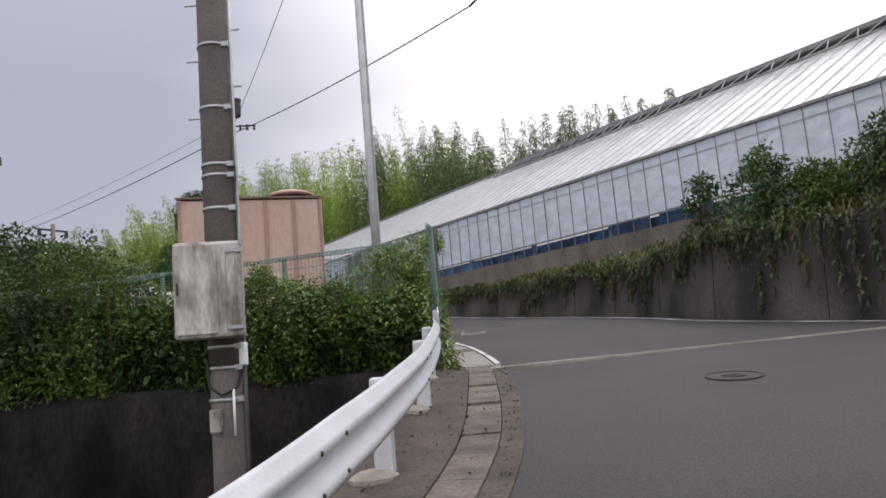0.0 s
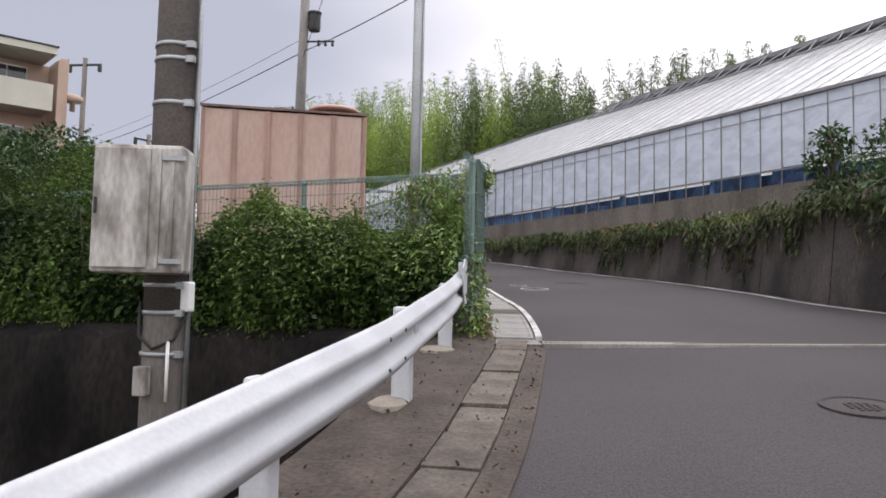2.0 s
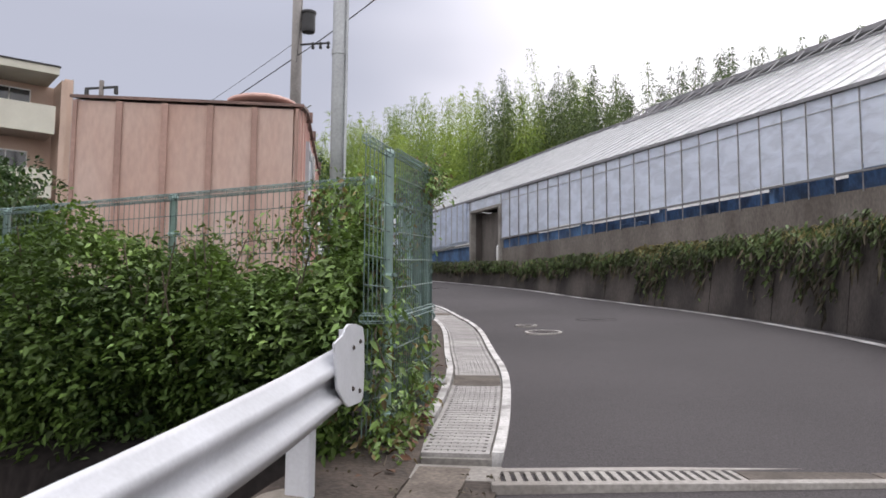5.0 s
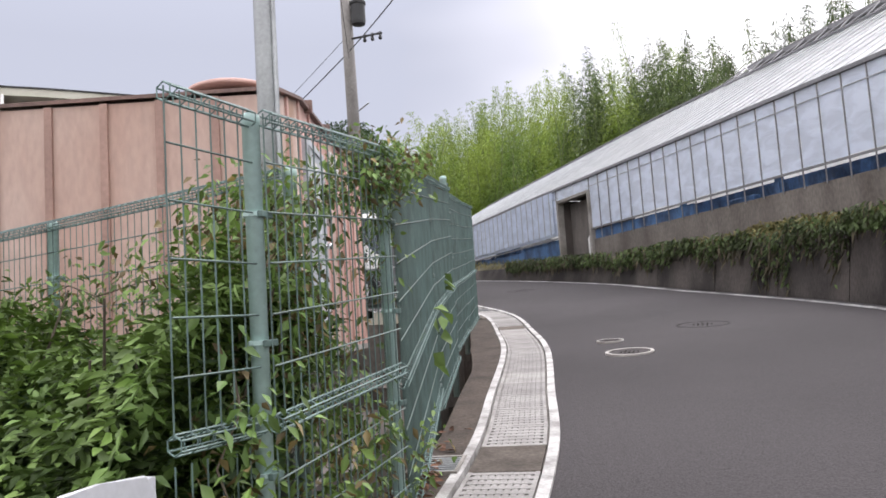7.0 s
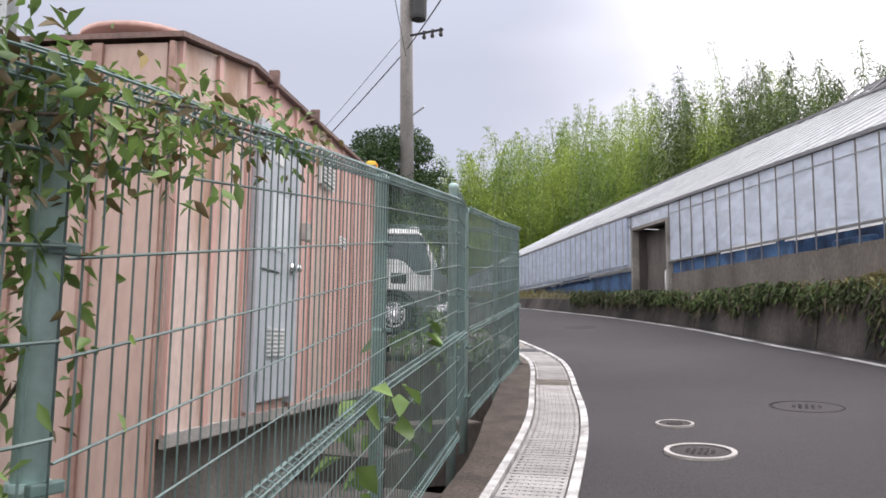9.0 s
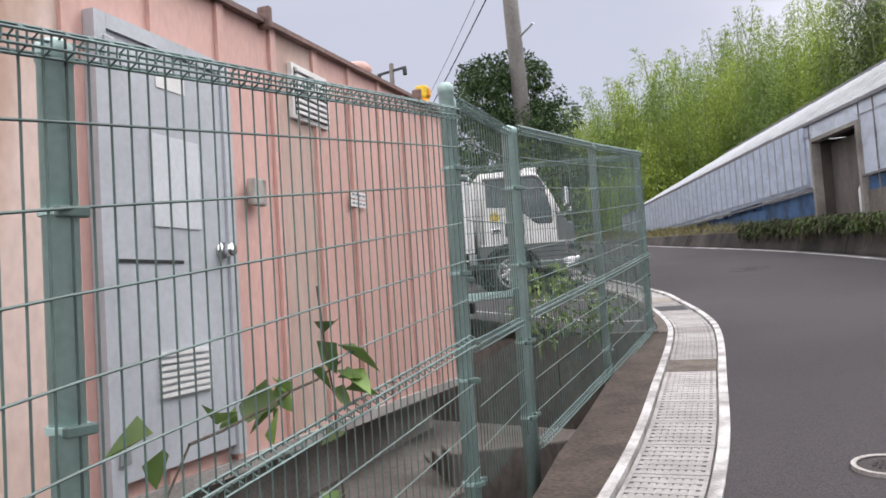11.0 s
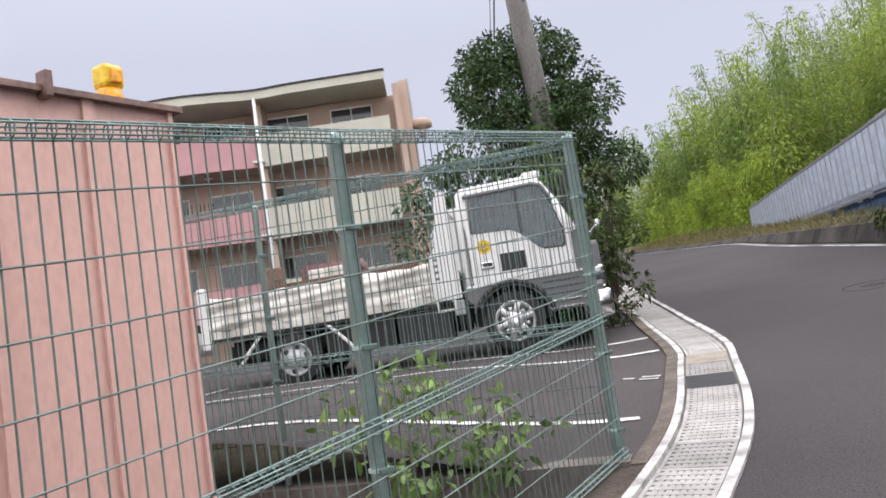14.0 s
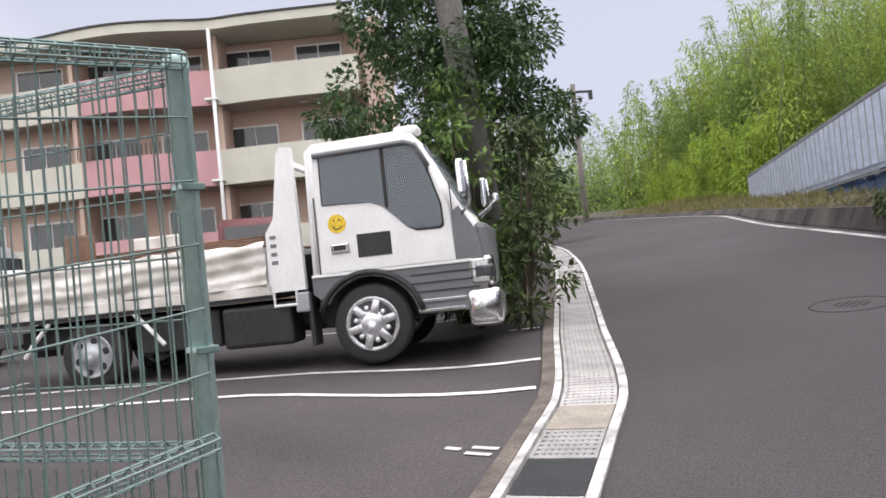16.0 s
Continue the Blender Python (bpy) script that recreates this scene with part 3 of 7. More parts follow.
tagged(solid_strip("verge", LV + LVn * wide[:, None], LV + LVn * start[:, None], lambda x, y: hz(y) + 0.02, lambda x, y: hz(y) - 1.6, M_DIRT), "strip of brown dirt and worn concrete along the gutter", "verge", kind="structure")

# drain across the lane
cross = thing("cross_drain", "concrete drain laid across the asphalt lane, slotted near the gutter", "drain", kind="structure")
a, b = Vector((0.52, 8.36, 0)), Vector((6.3, 9.38, 0))
d = (b - a).normalized(); side = Vector((-d.y, d.x, 0))
m = Matrix.Translation((a.x, a.y, hz(a.y) + 0.020)) @ Matrix((d, side, Vector((0, 0, 1)))).transposed().to_4x4() @ pose(0, 0, 0, 0, -0.87, 0)
length = (b - a).length
for y0, y1 in ((-0.19, -0.115), (0.115, 0.19)):
    bm = boxes(((0, y0, -0.06), (length, y1, 0.006)), bevel=0.004)
    bm.transform(m); part("drain_frame", bm, M_CONC, cross)
for x in np.arange(0.02, 1.15, 0.05):
    bm = boxes(((x, -0.113, -0.03), (x + 0.026, 0.113, 0.002)))
    bm.transform(m); part("grate_bar", bm, M_CONC, cross)
for x in np.arange(1.16, length - 0.3, 0.60):
    bm = boxes(((x, -0.108, -0.03), (x + 0.592, 0.108, 0.001)), bevel=0.004)
    bm.transform(m); part("drain_lid", bm, M_LID_OLD, cross, "dusty concrete lid")
bm = boxes(((0, -0.113, -0.06), (length, 0.113, -0.04)))
bm.transform(m); part("drain_bottom", bm, M_DARK_IN, cross)


def manhole(x, y, r, pale, group=""):
    mat = M_CONC_LIGHT if pale else M_IRON if y > 10 else M_ASPHALT_LOT
    t = thing("manhole_cover", "round iron manhole cover with a pale worn rim in the asphalt" if pale else "round dark iron manhole cover set in the asphalt", "manhole cover", "manhole covers")
    slope = (hz(y + 0.3) - hz(y - 0.3)) / 0.6
    t.matrix_basis = Matrix.Translation((x, y, hz(y) + (0.022 if pale else 0.016))) @ Matrix.Rotation(math.atan(slope), 4, "X")
    part("rim", lathe([(r, -0.04), (r, 0.006), (r * (0.86 if pale else 0.95), 0.006), (r * (0.86 if pale else 0.95), -0.02)], 28), mat, t)
    w = 0.84 if pale else 0.945
    bm = lathe([(r * w, -0.03), (r * w, 0.003), (r * (w - 0.04), 0.003), (r * (w - 0.04), -0.001)], 28)
    for i in range(-4, 5):
        for j in range(-4, 5):
            if (i * i + j * j) * 0.0256 * (r / 0.3) ** 2 * 0.25 < 0.1 * 0.1 * 3.2 * (r / 0.3) ** 2:
                box(bm, (i * r * 0.17 - r * 0.05, j * r * 0.17 - r * 0.05, -0.01), (i * r * 0.17 + r * 0.05, j * r * 0.17 + r * 0.05, 0.005))
    part("lid", bm, M_ASPHALT_LOT if pale or y < 10 else M_IRON, t)


for x, y, r, pale in ((2.28, 6.3, 0.23, False), (0.44, 14.55, 0.235, True), (0.15, 15.5, 0.15, True), (1.13, 16.66, 0.31, False), (-3.1, 25.4, 0.34, False)):
    manhole(x, y, r, pale)


# ---------------- retaining wall and bank on the uphill side ----------------
k = between(RIGHT, -6, 62)
W, Wn = RIGHT[k], RN[k]
wall_top = lambda y: max(float(np.interp(y, (-6, 10, 13, 20, 26, 34, 46, 62), (2.8, 2.75, 2.75, 2.95, 3.15, 3.75, 4.55, 6.2))), hz(y) + 0.12)
face = W - Wn * 0.05
back = W - Wn * 0.40
ret = thing("retaining_wall", "stained grey concrete retaining wall along the lane, overgrown on top", "retaining wall", kind="structure")
rows = []
for (a, b), (c, d), (e, f) in zip(face, back, W - Wn * 0.18):
    zt = wall_top(b)
    rows.append([(a, b, hz(b) - 0.4), (a, b, hz(b) + 0.02)] + [(a + (e - a) * s, b + (f - b) * s, hz(b) + 0.02 + (zt - hz(b) - 0.02) * s) for s in (0.33, 0.66, 1.0)] + [(c, d, zt), (c, d, hz(b) - 0.4)])
sheet("wall_face", rows, M_WALL_OLD, ret, smooth=False)
bm = bmesh.new()
arc = np.r_[0, np.cumsum(np.hypot(*np.diff(W, axis=0).T))]
for i in range(len(W) - 1):
    if int(arc[i] / 2.0) != int(arc[i + 1] / 2.0):
        p = face[i]; y = p[1]; nn = Wn[i]
        q = (W - Wn * 0.18)[i]
        rod(bm, (p[0] + nn[0] * 0.004, p[1] + nn[1] * 0.004, hz(y)), (q[0] + nn[0] * 0.004, q[1] + nn[1] * 0.004, wall_top(y)), 0.005, 4)
part("expansion_joint", bm, M_WALL_DARK, ret, "dark vertical joints in the concrete")

GH_N, GH_U = Vector((0.8090, 0.5878, 0)), Vector((-0.5878, 0.8090, 0))


def gh(u, d, z):
    """A place by distance along and away from the greenhouse's long wall line."""
    p = GH_U * u + GH_N * d
    return Vector((p.x, p.y, z))


# bank between wall and greenhouse, then the hill behind
rows = []
for (a, b) in back:
    u = -0.5878 * a + 0.8090 * b
    d0 = 0.8090 * a + 0.5878 * b
    row = []
    zt = wall_top(b) - 0.05
    for s, z in ((0.0, zt), (0.35, zt + 0.18), (0.7, max(zt + 0.22, 3.10)), (1.0, max(3.2, hz(b) + 0.1))):
        dd = d0 + (max(15.1, d0 + 0.6) - d0) * s
        row.append(gh(u, dd, z + 0.03 * math.sin(u * 2.3 + s * 5)))
    for dd, z in ((15.8, 3.4), (26, 3.6), (32, 5.5), (45, 9), (70, 14)):
        row.append(gh(u, max(dd, d0 + 0.6 + (dd - 15)), max(z, hz(b) + 0.1)))
    rows.append(row)
tagged(sheet("bank", rows, M_SOIL), "sloping grassy soil bank above the retaining wall", "bank", kind="structure")

# ---------------- greenhouse ----------------
house = thing("greenhouse", "long greenhouse of cloudy plastic film on a low concrete wall", "greenhouse")
U0, U1, D0 = -6.0, 45.9, 15.5
Z0, ZB, ZE, ZR, DR = 3.3, 4.32, 5.80, 8.75, 5.3
mh = Matrix((GH_U, -GH_N, Vector((0, 0, 1)))).transposed().to_4x4() @ Matrix.Translation((0, -D0, 0))   # x along, y towards the lane
DOOR0, DOOR1 = 24.08, 26.02


def ghp(name, bm, mat, label="", smooth=False):
    bm.transform(mh)
    return part(name, bm, mat, house, label, smooth)


ghp("base_wall", boxes(((U0, -0.18, Z0 - 0.6), (DOOR0, 0.0, 4.0)), ((DOOR1, -0.18, Z0 - 0.6), (U1, 0.0, 3.75))), M_BASE_WALL, "low stained concrete wall")
# film of the long wall: strips between posts, each slightly slack
rng = np.random.default_rng(11)
BAY = 0.535
for u in np.arange(10.12 - 30 * BAY, U1 - 0.02, BAY):
    if DOOR0 - 0.3 < u < DOOR1 - 0.25:
        lo_z = 5.43
    else:
        lo_z = ZB + rng.uniform(-0.05, 0.04)
    if u > DOOR1:
        lo_z = ZB + 0.05 - (u - DOOR1) * 0.004
    u2 = min(u + BAY - 0.004, U1)
    rows = []
    for i in range(5):
        row = []
        for j in range(9):
            p, q = i / 4, j / 8
            sag = 0.035 * math.sin(math.pi * p) * math.sin(math.pi * q) * rng.uniform(0.4, 1.3) + rng.uniform(-0.006, 0.006)
            row.append(mh @ Vector((u + (u2 - u) * p, 0.02 + sag, lo_z + (ZE - 0.03 - lo_z) * q)))
        rows.append(row)
    sheet("wall_film", rows, M_FILM_WALL, house)
# roof film, both slopes
for sgn in (1, -1):
    for u in np.arange(U0, U1, 2.0):
        u2 = min(u + 1.995, U1)
        rows = [[mh @ Vector((u + (u2 - u) * p, -DR + sgn * (DR + 0.05) * (1 - q), ZE + (ZR - ZE) * q + 0.02 * math.sin(math.pi * p))) for q in np.linspace(0, 1, 4)] for p in np.linspace(0, 1, 5)]
        sheet("roof_film", rows, M_FILM_ROOF, house)
for u in np.arange(10.12 - 30 * BAY, DOOR1 + 0.3, BAY):
    if not DOOR0 + 0.1 < u < DOOR1 - 0.1:
        ghp("post", boxes(((u - 0.007, 0.03, 3.95), (u + 0.007, 0.055, ZE))), M_FRAME)
for u in np.arange(U0, U1 + 0.1, 0.5):
    ghp("glazing_bar", rods(((u, 0.06, ZE + 0.02), (u, -DR, ZR + 0.03), 0.014), n=5), M_STEEL)
ghp("eave_rail", boxes(((U0, 0.0, ZE - 0.04), (28, 0.10, ZE + 0.03)), ((28, 0.0, ZE - 0.04), (U1, 0.125, ZE + 0.03))), M_FRAME, "dark eave gutter")
ghp("sill_rail", boxes(((U0, 0.03, ZB - 0.04), (DOOR0, 0.08, ZB)), ((DOOR1, 0.03, ZB - 0.06), (U1, 0.08, ZB - 0.02))), M_FRAME)
ghp("middle_rail", boxes(((U0, 0.035, 5.505), (DOOR0, 0.06, 5.517)), ((DOOR1, 0.035, 5.505), (28, 0.06, 5.517)), ((28, 0.035, 5.505), (U1, 0.06, 5.517))), M_STEEL)
ghp("ridge_vent", boxes(((U0, -DR - 0.35, ZR + 0.02), (23.0, -DR + 0.35, ZR + 0.12)), ((U0, -DR - 0.12, ZR + 0.12), (23.0, -DR + 0.12, ZR + 0.24))), M_FRAME, "dark ridge ventilator")
bm = bmesh.new()
for u in np.arange(U0, 23, 0.8):
    rod(bm, (u, -DR + 1.3, ZR - 0.55), (u + 0.35, -DR + 0.3, ZR + 0.12), 0.02, 5)
    rod(bm, (u + 0.7, -DR + 1.3, ZR - 0.55), (u + 0.35, -DR + 0.3, ZR + 0.12), 0.02, 5)
rod(bm, (U0, -DR + 1.3, ZR - 0.52), (23, -DR + 1.3, ZR - 0.52), 0.03, 6)
ghp("vent_linkage", bm, M_FRAME, "zigzag rods of the ridge vent")
ghp("ridge_cap", boxes(((23.0, -DR - 0.12, ZR), (28, -DR + 0.12, ZR + 0.06)), ((28, -DR - 0.12, ZR), (U1, -DR + 0.12, ZR + 0.06))), M_FRAME)
# end wall facing uphill
ghp("end_wall", prism([(0.02, 3.0), (0.02, ZE), (-DR, ZR), (-2 * DR, ZE), (-2 * DR, 3.0)], U1 - 0.05, U1 + 0.05, "x"), M_STEEL, "corrugated grey end wall")
ghp("end_wall", prism([(0.02, 3.0), (0.02, ZE), (-DR, ZR), (-2 * DR, ZE), (-2 * DR, 3.0)], U0 - 0.05, U0 + 0.05, "x"), M_FILM_WALL)
ghp("far_wall", boxes(((U0, -2 * DR - 0.06, 3.0), (U1, -2 * DR, ZE))), M_FILM_WALL)
# grey siding of the uphill half, over the film
ghp("siding", boxes(((DOOR1 + 0.3, 0.085, ZB + 0.12), (28, 0.11, ZE - 0.05)), ((28, 0.085, ZB + 0.12), (U1, 0.11, ZE - 0.05))), M_FILM_WALL, "grey sheet siding")
bm = bmesh.new()
for u in np.arange(DOOR1 + 0.5, U1, 0.45):
    box(bm, (u, 0.11, ZB + 0.12), (u + 0.05, 0.122, ZE - 0.05))
ghp("siding_rib", bm, M_STEEL)
# blue sheets and dark clutter behind the gap under the film
bm = bmesh.new()
u = U0
while u < U1 - 1:
    w = rng.uniform(0.35, 1.6)
    if not (DOOR0 - w < u < DOOR1):
        b2 = bmesh.new()
        box(b2, (u, -0.5 - rng.uniform(0, 0.3), 3.7), (u + w, -0.42, 4.05 + rng.uniform(0, 0.5)), 0.03)
        ghp("blue_tarp", b2, M_BLUE, "crumpled blue sheeting stacked inside")
    u += w + (0.05 if rng.random() < 0.6 else rng.uniform(0.2, 0.9))
bm.free()
for u in np.arange(U0 + 1, U1, 3.1):
    if not DOOR0 - 0.5 < u < DOOR1 + 0.3:
        ghp("stub_post", boxes(((u, -0.14, 3.9), (u + 0.12, -0.02, ZB))), M_BLUE, "blue base post")
for u0, u1 in ((19.4, 21.9), (21.94, DOOR0 - 0.1), (DOOR1 + 0.1, 29.0), (29.04, 31.8), (31.84, 34.4)):
    ghp("blue_sheet", boxes(((u0, -0.05, 3.72), (u1, -0.025, ZB - 0.06 - 0.1 * (u1 > 30)))), M_BLUE, "blue plastic sheet below the film")
# blue sheet added to block the bright inside behind the gap
for a, b in ((U0, DOOR0 - 0.1), (DOOR1 + 0.1, U1 - 0.2)):
    ghp("inner_curtain", boxes(((a, -0.95, 3.63), (b, -0.90, 4.42))), M_BLUE, "added blue backing behind the gap under the film")
ghp("inner_floor", boxes(((U0, -2 * DR, 3.5), (U1, -0.3, 3.62))), M_SOIL)
bm = bmesh.new()
for u in np.arange(U0 + 1.5, U1 - 2, 2.6):
    for q in (-2.2, -4.5, -7):
        box(bm, (u, q - 0.4, 3.6), (u + 2.0, q + 0.4, 4.3 + rng.uniform(0, 0.4)), 0.08)
# crates take the interior shade colour, not a tone of their own
ghp("planting_bench", bm, M_DARK_IN, "rows of crates coloured dark for the shade inside")
# doorway
ghp("doorway", boxes(((DOOR0 - 0.06, -0.1, 3.5), (DOOR0 + 0.03, 0.10, 5.42)), ((DOOR1 - 0.03, -0.1, 3.5), (DOOR1 + 0.06, 0.10, 5.42)), ((DOOR0, -0.1, 5.34), (DOOR1, 0.10, 5.42))), M_CONC, "grey door frame")
ghp("door_panel", boxes(((DOOR0 + 0.75, -0.42, 3.55), (DOOR1, -0.34, 5.3)), ((DOOR0 + 0.25, -0.7, 3.55), (DOOR0 + 0.74, -0.62, 4.4))), M_POLE, "brown-grey inner panel")
# lining added to shut out the bright inside; its dark tone carries the shade
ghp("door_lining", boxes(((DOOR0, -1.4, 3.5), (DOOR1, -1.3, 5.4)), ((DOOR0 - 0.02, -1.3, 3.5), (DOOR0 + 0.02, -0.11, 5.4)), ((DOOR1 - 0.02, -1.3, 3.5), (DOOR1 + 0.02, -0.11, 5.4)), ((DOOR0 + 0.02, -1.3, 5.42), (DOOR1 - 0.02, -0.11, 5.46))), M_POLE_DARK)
for ob in house.children:
    for v in ob.data.vertices:
        u, z = v.co.x * GH_U.x + v.co.y * GH_U.y, v.co.z
        if u > 28 and z > 5.0:
            v.co.z = z - 0.20 * min(1.0, (u - 28) / 18) * (1 + 0.9 * max(0.0, min(1.0, (z - 5.8) / 2.9)))
tagged(part("gas_bottle", lathe([(0.10, 0), (0.13, 0.03), (0.13, 0.5), (0.08, 0.6), (0.03, 0.62), (0.03, 0.68)], 14, mh @ Matrix.Translation((DOOR0 + 0.6, -0.3, 3.6))), M_WHITE, smooth=True), "white cylinder standing in the greenhouse doorway", "cylinder")
bm = boxes(((36.5, 0.25, 3.55), (38.0, 1.0, 4.15)), bevel=0.06)
bm.transform(mh)
tagged(part("water_tank", bm, M_DARK_METAL), "dark box tank beside the greenhouse wall", "tank")


# ---------------- pink shed ----------------
SHED_F, SHED_B = Vector((-1.927, 12.082, 0)), Vector((-3.684, 17.463, 0))
s_dir = (SHED_B - SHED_F).normalized()
s_out = Vector((s_dir.y, -s_dir.x, 0))      # out of the long side, towards the lane
SHED_L, SHED_W = (SHED_B - SHED_F).length, 2.2
ms = Matrix.Translation((SHED_F.x, SHED_F.y, 0)) @ Matrix((s_dir, s_out, Vector((0, 0, 1)))).transposed().to_4x4()  # x along the side, y outward
shed = thing("shed", "faded pink steel shed with ribbed walls and a brown roof edge", "shed")
st = lambda x: float(np.interp(x, (0, 2 * SHED_L / 11, SHED_L), (3.90, 4.13, 4.285)))     # top
sb = lambda x: 1.79 - 0.07 * x / SHED_L     # foot


def sp(name, bm, mat, label="", parent=None, smooth=False):
    bm.transform(ms)
    return part(name, bm, mat, parent or shed, label, smooth)


def slanted(x0, x1, y0, y1, lo, hi):
    bm = bmesh.new()
    box(bm, (0, y0, 0), (1, y1, 1))
    for v in bm.verts:
        x = x0 if v.co.x < 0.5 else x1
        v.co = Vector((x, v.co.y, lo(x) if v.co.z < 0.5 else hi(x)))
    return bm


edges = np.linspace(0, SHED_L, 12)
for i in range(11):
    sp("wall_panel", slanted(edges[i] + 0.004, edges[i + 1] - 0.004, -0.05, 0.0, sb, st), M_PINK_RUST if i < 2 else M_PINK_FADED if i == 5 else M_PINK)
for x in edges:
    sp("rib", slanted(max(x - 0.03, 0), min(x + 0.03, SHED_L), 0.001, 0.022, sb, st), M_PINK)
for i in range(5):
    w = SHED_W / 5
    sp("front_panel", boxes(((-0.03, -w * (i + 1) + 0.004, 1.3), (0.0, -w * i - 0.004 - (0.05 if i == 0 else 0), 3.88))), M_PINK_FADED)
    sp("rib", boxes(((-0.055, -w * i - 0.03, 1.3), (-0.031, -w * i + 0.03 - (0.03 if i == 0 else 0), 3.88))), M_PINK_RIB)
sp("rib", boxes(((-0.055, -SHED_W, 1.3), (-0.031, -SHED_W + 0.04, 3.88))), M_PINK_RIB)
sp("back_wall", slanted(0.0, SHED_L, -SHED_W, -SHED_W + 0.05, sb, st), M_PINK)
sp("end_wall", boxes(((SHED_L - 0.05, -SHED_W + 0.05, 1.73), (SHED_L - 0.001, -0.05, 4.27))), M_PINK)
for x0, x1 in ((-0.06, 2 * SHED_L / 11), (2 * SHED_L / 11 + 0.001, SHED_L + 0.05)):
    sp("roof", slanted(x0, x1, -SHED_W - 0.03, 0.05, lambda x: st(x) + 0.001, lambda x: st(x) + 0.032), M_PINK_ROOF, "brown folded roof edge")
sp("foot_rail", slanted(0, SHED_L, 0.001, 0.03, lambda x: sb(x) - 0.05, lambda x: sb(x) + 0.02), M_CONC_LIGHT, "pale foot rail")
sp("foundation", boxes(((0.1, -SHED_W + 0.1, 0.2), (SHED_L - 0.1, -0.25, 1.70))), M_CONC, "stained concrete footing")
for i, x in enumerate((1.38, 2.45, 4.9)):
    sp("roof_hook", boxes(((x, 0.0, st(x) - 0.03), (x + 0.04, 0.08, st(x) + 0.10)), bevel=0.008), M_PINK_ROOF)
# door
X0, X1 = 1.20, 1.985
door = sp("door", slanted(X0, X1, 0.012, 0.045, lambda x: 1.87, lambda x: 3.75), M_DOOR, "weathered grey-blue metal door")
sp("door_frame", boxes(((X0 - 0.07, 0.002, 1.82), (X0 - 0.004, 0.06, 3.82)), ((X1 + 0.004, 0.002, 1.82), (X1 + 0.07, 0.06, 3.82)), ((X0 - 0.003, 0.002, 3.754), (X1 + 0.003, 0.06, 3.82))), M_DOOR, "pale grey door frame")
sp("window_pane", boxes(((1.44, 0.046, 2.94), (1.78, 0.052, 3.36))), M_DOOR_PALE, "frosted pane", door)
sp("door_seam", boxes(((X0 + 0.03, 0.046, 2.775), (1.64, 0.05, 2.79))), M_DARK_METAL, "", door)
for z in np.linspace(2.18, 2.36, 7):
    sp("louvre", boxes(((1.44, 0.046, z), (1.80, 0.062, z + 0.016))), M_WHITE, "", door)
bm = lathe([(0.045, 0), (0.045, 0.008), (0.022, 0.012), (0.022, 0.03), (0.036, 0.04), (0.032, 0.07), (0.0, 0.075)], 12, pose(0, 0, 0, -90, 0, 0)); bm.transform(Matrix.Translation((1.935, 0.05, 2.845)))
sp("door_knob", bm, M_CHROME, "chrome knob", door, True)
for z in (1.95, 3.6):
    sp("hinge", boxes(((X0 - 0.03, 0.061, z), (X0 + 0.03, 0.075, z + 0.12)), bevel=0.006), M_STEEL, "", door)
sp("notice", boxes(((X0 + 0.3, 0.046, 3.58), (X0 + 0.5, 0.05, 3.66))), M_WHITE, "small pale notice", door)
# vent, switch box, notice plates
vent = sp("vent", boxes(((2.76, 0.002, 3.69), (3.22, 0.03, 4.035))), M_WHITE, "white louvred vent frame")
# dark sheet added so the gaps between the slats look shaded
sp("vent_back", boxes(((2.785, 0.0305, 3.715), (3.195, 0.034, 4.01))), M_DARK_METAL, "dark sheet standing for the shaded gaps behind the slats", vent)
for z in np.linspace(3.72, 3.985, 8):
    sp("slat", boxes(((2.79, 0.035, z), (3.19, 0.052, z + 0.018))), M_WHITE, "", vent)
sp("switch_box", boxes(((2.22, 0.023, 3.10), (2.345, 0.075, 3.25)), bevel=0.012), M_BOX, "small grey switch box")
plate = sp("sign_plate", boxes(((3.49, 0.024, 3.205), (3.74, 0.03, 3.252)), ((3.49, 0.024, 3.264), (3.74, 0.03, 3.315))), M_WHITE, "small white plate with two rows of grey bars")
for j, z in enumerate((3.222, 3.283)):
    for i in range(4):
        sp("bar", boxes(((3.51 + i * 0.056, 0.031, z), (3.545 + i * 0.056, 0.033, z + 0.013))), M_GREY_PLASTIC, "", plate)
# roof fittings
flue = part("flue", lathe([(0.075, 0), (0.075, 0.22), (0.115, 0.27), (0.130, 0.30), (0.128, 0.345), (0.09, 0.375), (0.0, 0.38)], 20, ms @ Matrix.Translation((4.87, -0.5, st(4.87) + 0.03))), M_PINK, shed, "pink mushroom flue cap", True)
part("roof_dome", lathe([(0.37, 0), (0.37, 0.03), (0.30, 0.06), (0.16, 0.075), (0.0, 0.08)], 26, ms @ Matrix.Translation((0.42, -0.42, st(0.42) + 0.03))), M_PINK, shed, "low pink roof dome", True)
for x in (3.4, 3.9):
    sp("roof_fin", prism([(x, st(x) + 0.04), (x + 0.22, st(x) + 0.04), (x + 0.12, st(x) + 0.2)], -0.6, -0.4, "y"), M_PINK)
beacon = thing("beacon", "yellow and orange warning beacon on the shed roof", "warning light", m=ms @ Matrix.Translation((5.34, -0.06, st(5.34) + 0.032)))
part("base", lathe([(0.07, 0), (0.075, 0.02), (0.06, 0.05), (0.06, 0.07)], 16), M_ORANGE, beacon, smooth=True)
part("lamp", boxes(((-0.06, -0.06, 0.07), (0.06, 0.06, 0.20)), bevel=0.025), M_YELLOW, beacon, "yellow lamp housing")
